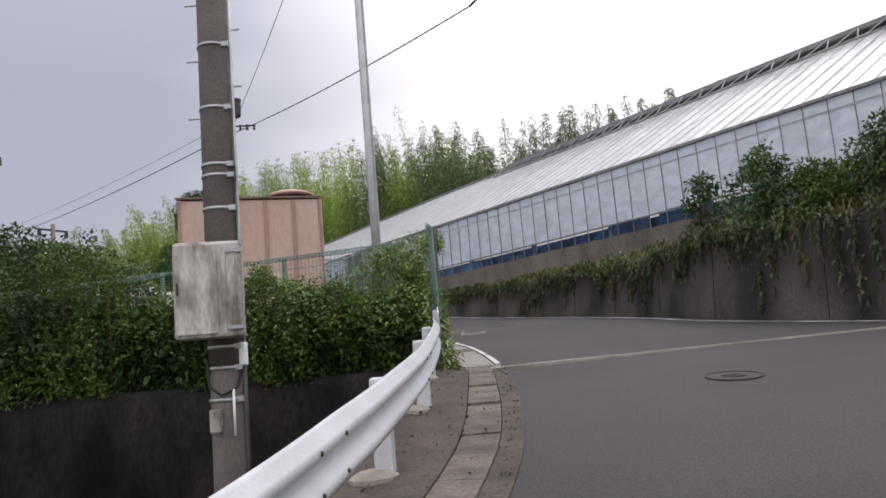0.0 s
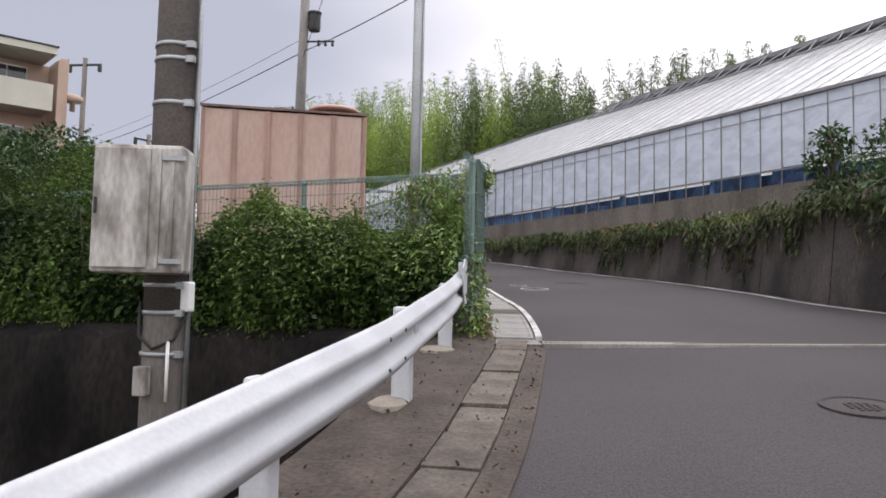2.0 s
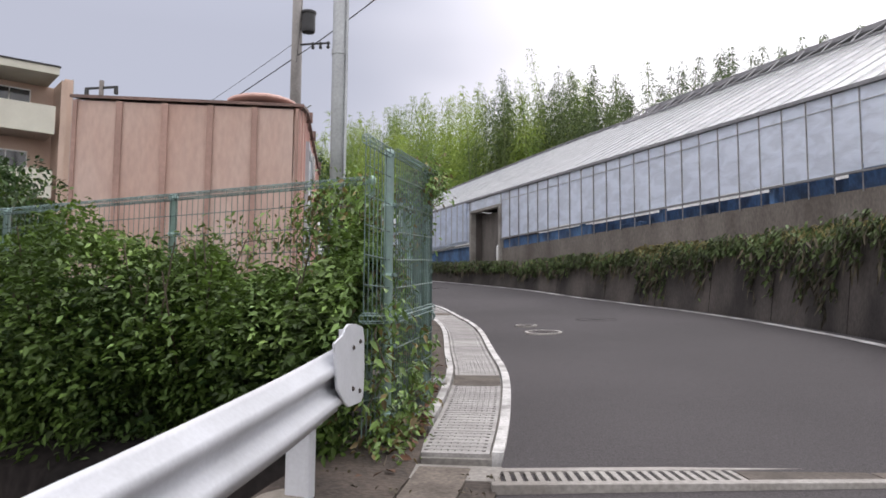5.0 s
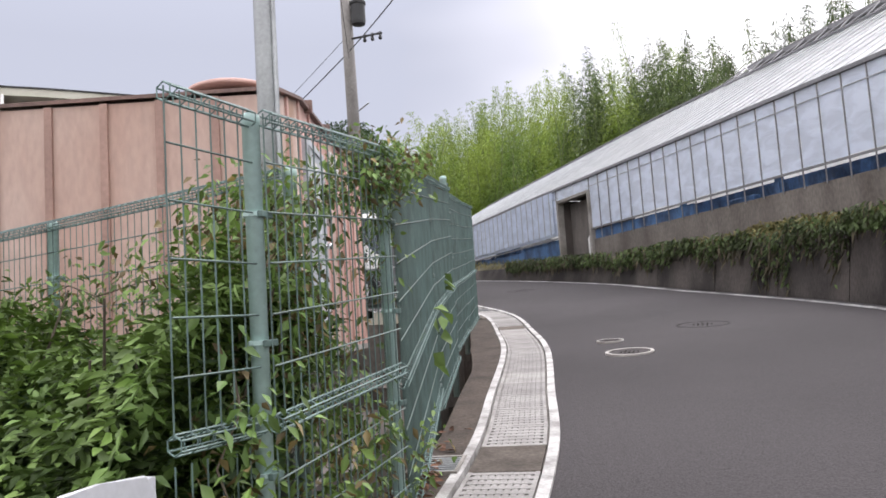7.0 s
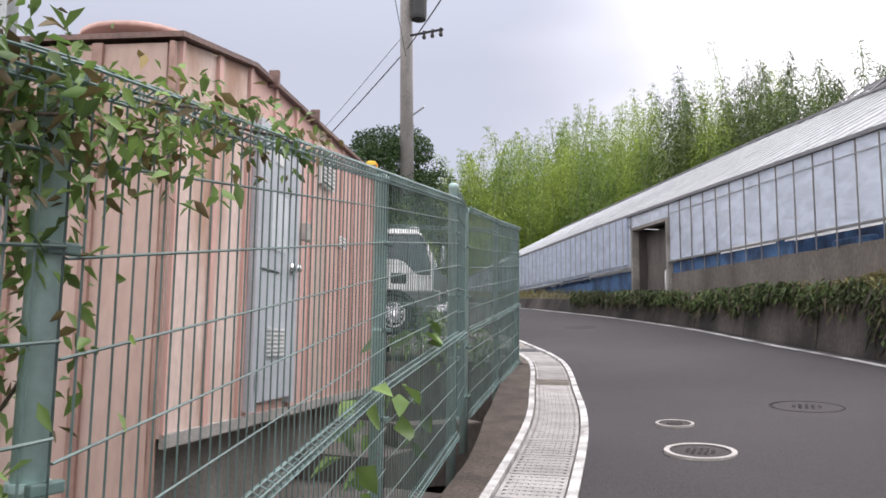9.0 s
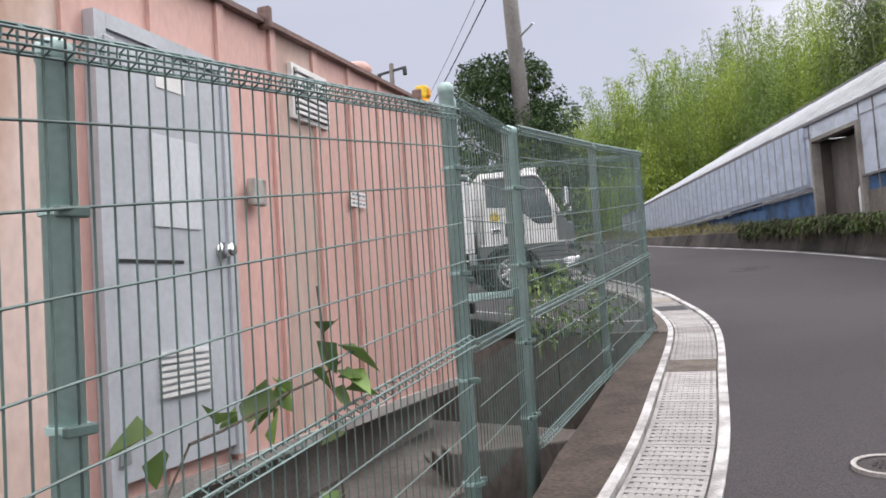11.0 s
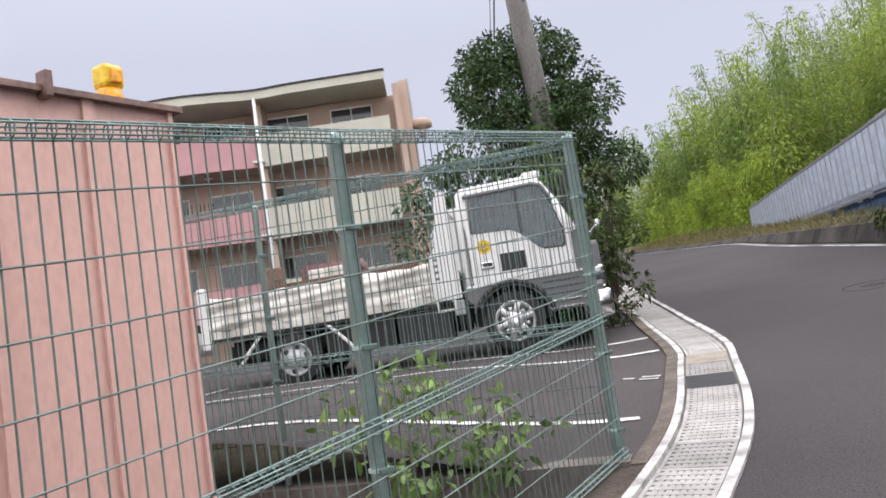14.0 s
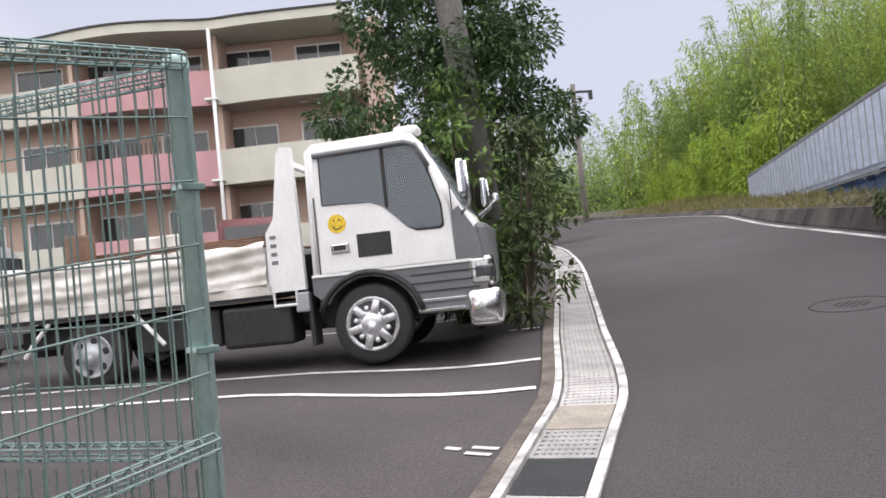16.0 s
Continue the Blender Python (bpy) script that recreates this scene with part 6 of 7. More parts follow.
for f in FLOORS:
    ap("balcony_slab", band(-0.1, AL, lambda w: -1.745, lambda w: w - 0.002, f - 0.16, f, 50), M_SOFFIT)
    for x0, x1, mat in ((-0.1, 5.15, M_PALE_GREEN), (5.16, 9.9, M_ROSE), (9.91, 15.2, M_PALE_GREEN), (15.21, 20.3, M_ROSE), (20.31, AL, M_PALE_GREEN)):
        ap("balcony_parapet", band(x0, x1, lambda w: w - 0.12, lambda w: w + 0.06, f - 0.20, f + 1.05, 14), mat, "rose rendered balcony front" if mat is M_ROSE else "pale green rendered balcony front")
    for x in (4.9, 10.1, 15.4, 20.5):
        ap("partition", boxes(((x, -1.74, f), (x + 0.15, wave(x) - 0.15, f + 2.36 + 0.32 * (f < 9)))), M_PEACH)
    for i, x in enumerate(np.arange(0.6, AL - 2, 2.62)):
        w = ap("window", boxes(((x, -1.744, f + (0.05 if i % 2 else 0.85)), (x + 1.75, -1.70, f + 2.1))), M_WHITE, "sliding window frame")
        for k in (0, 1):
            ap("pane", boxes(((x + 0.05 + 0.84 * k, -1.699, f + (0.12 if i % 2 else 0.92)), (x + 0.85 + 0.83 * k, -1.685, f + 2.03))), M_WINDOW, "", w)
    for x in (1.9, 7.2, 12.6):
        ap("lamp", boxes(((x, -1.0, f + 2.62), (x + 0.3, -0.8, f + 2.67)), bevel=0.02), M_WHITE, "small ceiling lamp")
    for x in (1.2, 6.6, 11.8):
        ap("air_conditioner", boxes(((x, -1.3, f + 0.02), (x + 0.75, -1.0, f + 0.6)), bevel=0.03), M_WHITE, "white outdoor unit")
ap("drain_pipe", rods(((5.0, 0.12, 1.5), (5.0, 0.12, 12.4), 0.07)), M_WHITE, "white downpipe", smooth=True)
for f in FLOORS:
    ap("pipe_clamp", boxes(((4.9, -0.2, f - 0.1), (5.3, 0.22, f - 0.02))), M_WHITE)
for x in np.arange(7.0, 10.0, 0.16):
    ap("railing_bar", boxes(((x, 0.15, 8.18), (x + 0.03, 0.18, 8.6))), M_DARK_METAL)
ap("roof_fan", lathe([(0.12, -0.6), (0.12, -0.2), (0.42, -0.15), (0.46, 0.1), (0.2, 0.22), (0, 0.22)], 18, Matrix.Translation((-1.3, -1.1, 10.8))), M_PEACH, "peach round vent cowl", smooth=True)
ap("corner_pipe", rods(((-0.98, -1.0, 1.5), (-0.98, -1.0, 12.7), 0.06)), M_STEEL, "grey corner downpipe")


# ---------------- plants ----------------
def on_sphere(rng, n):
    v = rng.normal(size=(n, 3))
    return v / np.linalg.norm(v, axis=1, keepdims=True)


def clump_cloud(rng, centres, radii, per, flat=0.75):
    """Leaf places on and in many uneven clumps, with the way they point."""
    P, D = [], []
    for c, r in zip(centres, radii):
        n = max(6, int(per * r * r))
        d = on_sphere(rng, n)
        rr = r * (0.55 + 0.5 * rng.random((n, 1)) ** 0.6)
        P.append(np.asarray(c) + d * rr * (1, 1, flat))
        D.append(d + rng.normal(size=(n, 3)) * 0.55 + (0, 0, -0.15))
    return np.vstack(P), np.vstack(D)


def bush(name, label, base, radius, height, seed, mat, leaf, per, category="shrub", trunk=0.05, clumps=40, width=0.5, slim=1.0, group="shrubs"):
    rng = np.random.default_rng(seed)
    t = thing(name, label, category, group, Matrix.Translation(base))
    C, R = [], []
    for i in range(clumps):
        h = rng.random() ** 0.8
        spread = radius * (1 - 0.55 * h ** 2) * math.sqrt(rng.random())
        a = rng.random() * math.tau
        C.append((spread * math.cos(a) * slim, spread * math.sin(a) * slim, height * (0.12 + 0.85 * h)))
        R.append(radius * rng.uniform(0.16, 0.36) * (1 - 0.35 * h))
    P, D = clump_cloud(rng, C, R, per)
    leaves("crown", P, D, rng.uniform(0.7, 1.3, len(P)) * leaf, width, mat, t, rng=rng, droop=0.15)
    bm = bmesh.new()
    top = Vector((0, 0, height * 0.55))
    rod(bm, (0, 0, -0.3), top, trunk, 8, trunk * 0.5)
    for c in C[::3]:
        s = rng.uniform(0.2, 0.6)
        rod(bm, top * s, Vector(c), trunk * 0.35, 5, trunk * 0.1)
    part("trunk", bm, M_BARK, t, "", True)
    return t


# tree at the leaning pole
rng = np.random.default_rng(51)
tree = thing("broadleaf_tree", "dark green broadleaf evergreen tree beside a truck", "tree", "", Matrix.Translation((-7.85, 25.2, 2.4)))
C, R = [], []
for i in range(95):
    h = rng.random()
    rad = 1.55 * math.sin(math.pi * min(0.97, 0.18 + 0.74 * h)) ** 0.7
    a, q = rng.random() * math.tau, math.sqrt(rng.random())
    C.append((rad * q * math.cos(a), rad * q * math.sin(a), 0.5 + 4.35 * h))
    R.append(rng.uniform(0.25, 0.55))
P, D = clump_cloud(rng, C, R, 2900)
leaves("crown", P, D, rng.uniform(0.055, 0.11, len(P)), 0.45, M_LEAF_DARK, tree, rng=rng, droop=0.25)
bm = bmesh.new()
rod(bm, (0, 0, -0.4), (0.1, 0.05, 2.4), 0.15, 12, 0.09)
for c in C[::4]:
    rod(bm, (0.05, 0.02, rng.uniform(0.6, 2.3)), c, 0.035, 6, 0.01)
part("trunk", bm, M_BARK, tree, "", True)
bush("climbing_shrub", "bright green leafy shrub growing at a tree foot", (-6.35, 24.85, 2.35), 0.58, 2.5, 61, M_LEAF_IVY, 0.10, 2600, clumps=55, width=0.42)
bush("climbing_shrub", "bright green leafy shrub growing at a tree foot", (-7.0, 24.7, 2.4), 0.8, 3.3, 62, M_LEAF_VINE, 0.10, 2000, clumps=46, width=0.42)
bush("roadside_shrub", "leafy green shrub at the lane edge", (-9.4, 27.3, 2.7), 1.0, 3.0, 63, M_LEAF_IVY, 0.16, 260, clumps=40)
bush("roadside_shrub", "leafy green shrub at the lane edge", (-12.8, 30.6, 3.1), 1.3, 3.2, 64, M_LEAF_VINE, 0.2, 170, clumps=40)
bush("roadside_shrub", "leafy green shrub at the lane edge", (-16.5, 35.2, 3.5), 2.2, 4.0, 65, M_LEAF_IVY, 0.24, 110, clumps=44)
bush("roadside_shrub", "leafy green shrub at the lane edge", (-24, 42, 3.9), 3.2, 5.2, 66, M_LEAF_WOOD, 0.3, 70, clumps=50)
bush("garden_tree", "dense dark shrub between lot and apartments", (-15.4, 29.8, 2.4), 1.9, 4.6, 67, M_LEAF_DARK, 0.2, 150, clumps=60)
bush("garden_tree", "dense dark shrub behind the shed", (-8.8, 15.2, 1.0), 2.1, 3.3, 68, M_LEAF_DARK, 0.11, 900, clumps=90)
bush("garden_tree", "dense dark shrub behind the hedge", (-11.0, 14.4, 1.0), 2.4, 3.5, 69, M_LEAF_DARK, 0.13, 600, clumps=90)
bush("garden_tree", "olive green shrub behind the wire fence", (-6.7, 13.3, 1.0), 1.5, 2.6, 72, M_LEAF_HEDGE, 0.085, 1300, clumps=70)
bush("garden_tree", "dense dark shrub against the wire fence", (-5.2, 11.75, 1.0), 0.95, 2.0, 73, M_LEAF_DARK, 0.075, 1800, clumps=60)
bush("garden_tree", "dense dark shrub against the wire fence", (-7.6, 12.2, 1.0), 1.2, 2.3, 74, M_LEAF_DARK, 0.085, 1400, clumps=60)
bush("lot_weeds", "tuft of green weeds at the wall foot", (-3.05, 18.3, 1.85), 0.55, 0.85, 70, M_LEAF_VINE, 0.09, 1100, clumps=24, trunk=0.01)
bush("lot_weeds", "tuft of green weeds at the wall foot", (-2.75, 18.75, 1.9), 0.35, 0.6, 71, M_LEAF_VINE, 0.09, 900, clumps=12, trunk=0.01)
# shrubs on top of the retaining wall
for i, (x, y, r, h, mat) in enumerate(((4.75, 13.45, 0.42, 1.35, M_LEAF_DARK), (5.45, 12.55, 0.75, 1.5, M_LEAF_DARK), (6.15, 11.75, 0.7, 1.0, M_LEAF_HEDGE), (7.0, 10.6, 1.0, 1.55, M_LEAF_IVY), (7.9, 9.4, 1.1, 1.7, M_LEAF_DARK))):
    bush("wall_shrub", "leafy shrub growing on top of the retaining wall", (x, y, 2.72), r, h, 80 + i, mat, 0.08, 2300, clumps=70, width=0.46)

# hedge in front of the fence
rng = np.random.default_rng(91)
hedge = thing("hedge", "overgrown leafy green hedge on the bank before a wire fence", "hedge")
n = 58000
x = -0.28 - 7.6 * rng.random(n) ** 1.25
u = rng.random(n)
th = np.radians(rng.uniform(-35, 140, n))
lump = 0.15 * np.sin(x * 2.6 + 1.0) + 0.10 * np.sin(x * 6.1 + 2.0 * th) + 0.07 * np.sin(x * 14 + 5.0 * th) + 0.05 * rng.normal(size=n)
rad = (0.62 + lump + 0.10 * rng.random(n)) * np.where(np.arange(n) % 3 == 0, 0.25 + 0.6 * rng.random(n), 0.68 + 0.32 * rng.random(n) ** 0.35)
y = 9.05 - np.cos(th) * rad * 1.05 + 0.12
climb = np.clip((-x - 3.0) / 1.6, 0, 1)
z = 1.36 + np.sin(th) * rad * (1.12 + 0.75 * climb)
y = y + 0.35 * climb * np.clip(z - 1.6, 0, 1)
keep = z > 1.0
P = np.c_[x, y, z][keep]
D = np.c_[rng.normal(size=keep.sum()) * 0.8, -np.cos(th[keep]) + rng.normal(size=keep.sum()) * 0.6, np.sin(th[keep]) * 0.6 - 0.15 + rng.normal(size=keep.sum()) * 0.35]
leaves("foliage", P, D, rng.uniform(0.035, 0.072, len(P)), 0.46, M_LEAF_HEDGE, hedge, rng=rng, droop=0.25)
# dark evergreen tone fills the core, standing in for the hedge's inner shade
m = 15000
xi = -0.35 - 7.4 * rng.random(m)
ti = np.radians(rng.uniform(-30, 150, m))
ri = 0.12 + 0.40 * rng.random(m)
leaves("inner_foliage", np.c_[xi, 9.22 - np.cos(ti) * ri, 1.33 + np.sin(ti) * ri * (1.15 + 0.75 * np.clip((-xi - 3.0) / 1.6, 0, 1))], rng.normal(size=(m, 3)), rng.uniform(0.09, 0.16, m), 0.6, M_LEAF_DARK, hedge, "inner leaves coloured dark for the shade inside the hedge", rng=rng, droop=0.2)
bm = bmesh.new()
for i in range(90):
    x0 = -0.4 - 6.5 * rng.random()
    a = Vector((x0, 9.1 + rng.uniform(-0.2, 0.3), 0.95))
    b = Vector((x0 + rng.uniform(-0.5, 0.5), 9.0 + rng.uniform(-0.55, 0.4), rng.uniform(1.7, 2.25)))
    rod(bm, a, b, 0.012, 5, 0.004)
part("stem_thicket", bm, M_BARK, hedge, "thin brown stems")["kind"] = "stuff"
# shoots above the hedge
n = 800
shoot = rng.integers(0, 60, n)
sx = -0.4 - 6.0 * rng.random(60); sy = 9.5 + 0.4 * rng.random(60); sh = rng.uniform(0.25, 0.75, 60)
s = rng.random(n)
sh = sh * 0.45
P = np.c_[sx[shoot] + rng.normal(size=n) * 0.05 + 0.15 * s * np.sin(shoot), sy[shoot] + rng.normal(size=n) * 0.05, 1.85 + sh[shoot] * s]
leaves("shoot_leaves", P, np.c_[rng.normal(size=(n, 2)), rng.normal(size=n) * 0.4 - 0.1], rng.uniform(0.05, 0.10, n), 0.5, M_LEAF_VINE, hedge, rng=rng, droop=0.2)

# sprays standing out of the hedge
k, per = 230, 16
sx = -0.35 - 6.8 * rng.random(k) ** 1.2
sa = np.radians(rng.uniform(10, 115, k))
sl = rng.uniform(0.14, 0.34, k)
q = rng.random((k, per))
base = 0.58 + 0.10 * np.sin(sx * 2.6 + 1.0)
out = (base[:, None] + sl[:, None] * q)
sag = -0.10 * q ** 2
P = np.stack([sx[:, None] + 0.25 * np.sin(sx * 7)[:, None] * q + rng.normal(size=(k, per)) * 0.02, 9.17 - np.cos(sa)[:, None] * out * 1.05, 1.36 + np.sin(sa)[:, None] * out * 1.12 + sag], -1).reshape(-1, 3)
D = np.stack([rng.normal(size=(k, per)) * 0.9, -np.cos(sa)[:, None] + 0.5 * rng.normal(size=(k, per)), 0.3 * rng.normal(size=(k, per)) - 0.1], -1).reshape(-1, 3)
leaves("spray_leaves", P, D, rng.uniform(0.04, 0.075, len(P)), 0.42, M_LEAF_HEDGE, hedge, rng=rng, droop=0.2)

# bright leaves at the hedge end; their lighter tone carries the light there
n = 2600
x = -0.22 - 2.2 * rng.random(n) ** 1.5
th = np.radians(rng.uniform(5, 120, n))
rad = 0.62 + 0.14 * np.sin(x * 2.6 + 1.0) + 0.08 * rng.random(n)
P = np.c_[x, 9.15 - np.cos(th) * rad * 1.05, 1.38 + np.sin(th) * rad * 1.1]
leaves("young_leaves", P, np.c_[rng.normal(size=n) * 0.8, -np.cos(th) + rng.normal(size=n) * 0.5, rng.normal(size=n) * 0.4], rng.uniform(0.035, 0.07, n), 0.46, M_LEAF_VINE, hedge, "bright yellow-green leaves at the lit end of the hedge", rng=rng, droop=0.25)


def vine(label, anchors, n, spread, seed, size=0.075, mat=None):
    """Climbing leaves round a few drawn-out strands."""
    rng = np.random.default_rng(seed)
    t = thing("climbing_vine", label, "vine", "climbing vines")
    P, bm = [], bmesh.new()
    for a, b, k in anchors:
        a, b = Vector(a), Vector(b)
        pts = [a + (b - a) * s + Vector(rng.normal(size=3)) * spread * 0.35 for s in np.linspace(0, 1, 6)]
        for p, q in zip(pts, pts[1:]):
            rod(bm, p, q, 0.004, 4)
        s = rng.random(int(n * k * (2.6 if n > 50 else 1)))
        P.append(np.array(a)[None] + np.array(b - a)[None] * s[:, None] + np.clip(rng.normal(size=(len(s), 3)), -1.9, 1.9) * spread)
    P = np.vstack(P)
    fine = 0.60 if n > 50 else 1.0
    dry = rng.random(len(P)) < (0.22 if n > 50 else 0.0)
    for name, pick, m in (("foliage", ~dry, mat or M_LEAF_VINE), ("withered_leaves", dry, M_LEAF_DRY)):
        if pick.any():
            k = int(pick.sum())
            leaves(name, P[pick], np.c_[rng.normal(size=(k, 2)), rng.normal(size=k) * 0.4 - 0.45], rng.uniform(0.6, 1.3, k) * size * fine, 0.5 if n > 50 else 0.92, m, t, rng=rng, droop=0.3)
    part("strand", bm, M_BARK, t)["kind"] = "stuff"
    return t


vine("green vine thickly covering the fence top", [((-0.10, 9.6, 2.6), (-0.12, 10.3, 2.72), 1.0), ((-0.1, 9.9, 2.8), (-0.2, 10.0, 2.2), 0.5), ((-0.35, 9.7, 2.5), (-0.1, 9.9, 2.75), 0.8), ((-0.6, 9.8, 2.6), (-0.3, 9.5, 2.0), 0.8), ((-0.15, 10.2, 2.8), (-0.45, 11.2, 2.95), 0.35)], 260, 0.065, 101, 0.062)
vine("leafy vine filling the fence mesh", [((-0.5, 9.75, 2.6), (-1.1, 9.9, 2.3), 0.6), ((-0.3, 9.4, 2.4), (-0.4, 9.3, 1.6), 1.0), ((-0.5, 9.6, 2.2), (-0.9, 9.7, 1.6), 1.0), ((-1.2, 9.9, 2.3), (-2.4, 10.1, 2.15), 0.5)], 420, 0.11, 102)
vine("bright low leaves at the fence foot", [((-0.10, 8.8, 1.15), (-0.12, 9.5, 1.3), 1.0), ((-0.12, 9.2, 1.3), (-0.18, 9.8, 1.65), 1.0), ((-0.05, 8.5, 1.02), (-0.05, 9.0, 1.12), 0.7), ((-0.15, 9.9, 1.3), (-0.3, 10.7, 1.45), 0.5), ((-0.15, 8.6, 1.2), (-0.12, 8.9, 1.9), 0.8)], 170, 0.085, 103, 0.085, M_LEAF_VINE)
vine("thin vine strand with a few heart-shaped leaves", [((-0.75, 12.1, 1.5), (-0.85, 12.6, 2.25), 1.0), ((-0.85, 12.6, 2.25), (-1.05, 13.3, 2.35), 1.0), ((-1.0, 13.2, 2.6), (-1.05, 13.3, 1.7), 1.0), ((-0.6, 11.7, 1.6), (-0.7, 12.0, 2.1), 1.0)], 11, 0.035, 104, 0.115, M_LEAF_VINE)

vine("leafy vine with brown stems climbing the fence corner", [((-0.40, 9.2, 2.35), (-0.32, 9.9, 1.45), 1.0), ((-0.62, 9.8, 2.55), (-0.5, 10.2, 1.5), 1.0), ((-0.95, 10.0, 2.3), (-0.75, 10.3, 1.4), 1.0), ((-0.35, 9.5, 2.5), (-0.9, 9.9, 2.5), 0.7)], 260, 0.12, 105, 0.085)

# ivy hanging over the retaining wall
rng = np.random.default_rng(111)
ivy = thing("hanging_ivy", "dark ivy and creepers hanging over the retaining wall", "ivy")
k = between(W, 8.5, 31)
Wk, Wkn = W[k], Wn[k]
n = 12000
i = rng.integers(0, len(Wk), n)
amount = np.clip(0.42 + 0.45 * np.sin(Wk[i][:, 1] * 1.3) + 0.42 * np.sin(Wk[i][:, 1] * 3.7 + 1) + 0.30 * np.sin(Wk[i][:, 1] * 9.1) + 0.15 * rng.normal(size=n), 0.02, 1.35) * np.interp(Wk[i][:, 1], (20, 27), (1.0, 0.35))
drop = amount * rng.random(n) ** 1.3
outw = 0.02 + 0.20 * rng.random(n) * (1 - 0.5 * drop)
top = np.array([wall_top(y) for y in Wk[i][:, 1]]); gz = np.array([hz(y) for y in Wk[i][:, 1]])
z = top + 0.30 * rng.random(n) ** 2 - drop * 0.78 * np.clip(top - gz, 0.4, 1.5)
P = np.c_[Wk[i] - Wkn[i] * (0.16 - outw)[:, None] + rng.normal(size=(n, 2)) * 0.03, z]
D = np.c_[Wkn[i] * 0.6 + rng.normal(size=(n, 2)) * 0.6, -0.5 + 0.4 * rng.normal(size=n)]
dry = rng.random(n) < 0.12 + 0.35 * drop
leaves("foliage", P[~dry], D[~dry], rng.uniform(0.05, 0.11, (~dry).sum()), 0.5, M_LEAF_IVY, ivy, rng=rng, droop=0.4)
leaves("withered_creeper", P[dry], D[dry] - (0, 0, 0.8), rng.uniform(0.06, 0.22, dry.sum()), 0.22, M_CREEPER, ivy, "brown withered creeper", rng=rng, droop=0.5)
# weeds and creepers on the bank top
n = 15000
i = rng.integers(0, int(between(W, 8.5, 25).sum()), n)
far = rng.random(n)
d0 = Wk[i] @ np.array((0.8090, 0.5878))
room = np.maximum(15.3 - d0, 0.5)
P2 = Wk[i] + np.array((0.8090, 0.5878)) * (0.2 + far * (room - 0.2))[:, None]
zt = np.array([wall_top(y) for y in Wk[i][:, 1]])
gz = np.array([hz(y) for y in Wk[i][:, 1]])
s = np.clip((far * room - 0.2) / np.maximum(room - 0.6, 0.1), 0, 1)
zz = np.where(s < 0.35, zt - 0.05 + 0.18 * s / 0.35, np.where(s < 0.7, zt + 0.13 + (np.maximum(zt + 0.17, 3.10) - zt - 0.13) * (s - 0.35) / 0.35, np.maximum(zt + 0.17, 3.10) + (np.maximum(3.2, gz + 0.1) - np.maximum(zt + 0.17, 3.10)) * (s - 0.7) / 0.3))
zz = zz + 0.02 + 0.16 * rng.random(n) * (0.6 + 0.5 * np.sin(P2[:, 1] * 2.1))
brown = rng.random(n) < 0.35 + 0.35 * np.sin(P2[:, 1] * 0.9 + far * 3)
tagged(leaves("dry_bank_weeds", np.c_[P2, zz][brown], np.c_[rng.normal(size=(n, 2)), rng.random(n) * 1.2][brown], rng.uniform(0.08, 0.24, brown.sum()), 0.2, M_GRASS_DRY, rng=rng, droop=0.3), "dry yellow-brown weeds on the bank", "weeds", kind="stuff")
ok = ~brown
P2, zz, n = P2[ok], zz[ok], int(ok.sum())
tagged(leaves("bank_weeds", np.c_[P2, zz], np.c_[rng.normal(size=(n, 2)), rng.normal(size=n) * 0.4], rng.uniform(0.06, 0.15, n), 0.45, M_LEAF_IVY, rng=rng, droop=0.3), "low dark green weeds and creepers on the bank", "weeds", kind="stuff")
# grass and weeds on the bank
n = 24000
i = rng.integers(0, len(W), n)
far = rng.random(n)
P2 = W[i] - Wn[i] * (0.25 + 2.4 * far)[:, None]
dd = P2[:, 0] * 0.809 + P2[:, 1] * 0.588
ok = (P2[:, 1] > 8) & (P2[:, 1] < 52) & (dd < 15.2)
P2 = P2[ok]; far = far[ok]
zz = np.array([wall_top(y) for y in P2[:, 1]]) - 0.05 + 0.30 * far
nn = len(P2)
grass = tagged(leaves("bank_grass", np.c_[P2, zz], np.c_[rng.normal(size=(nn, 2)) * 0.5, np.ones(nn)], rng.uniform(0.15, 0.45, nn), 0.07, M_GRASS_DRY, rng=rng, droop=0.2), "dry yellow-green grass on the bank above the wall", "grass", kind="stuff")


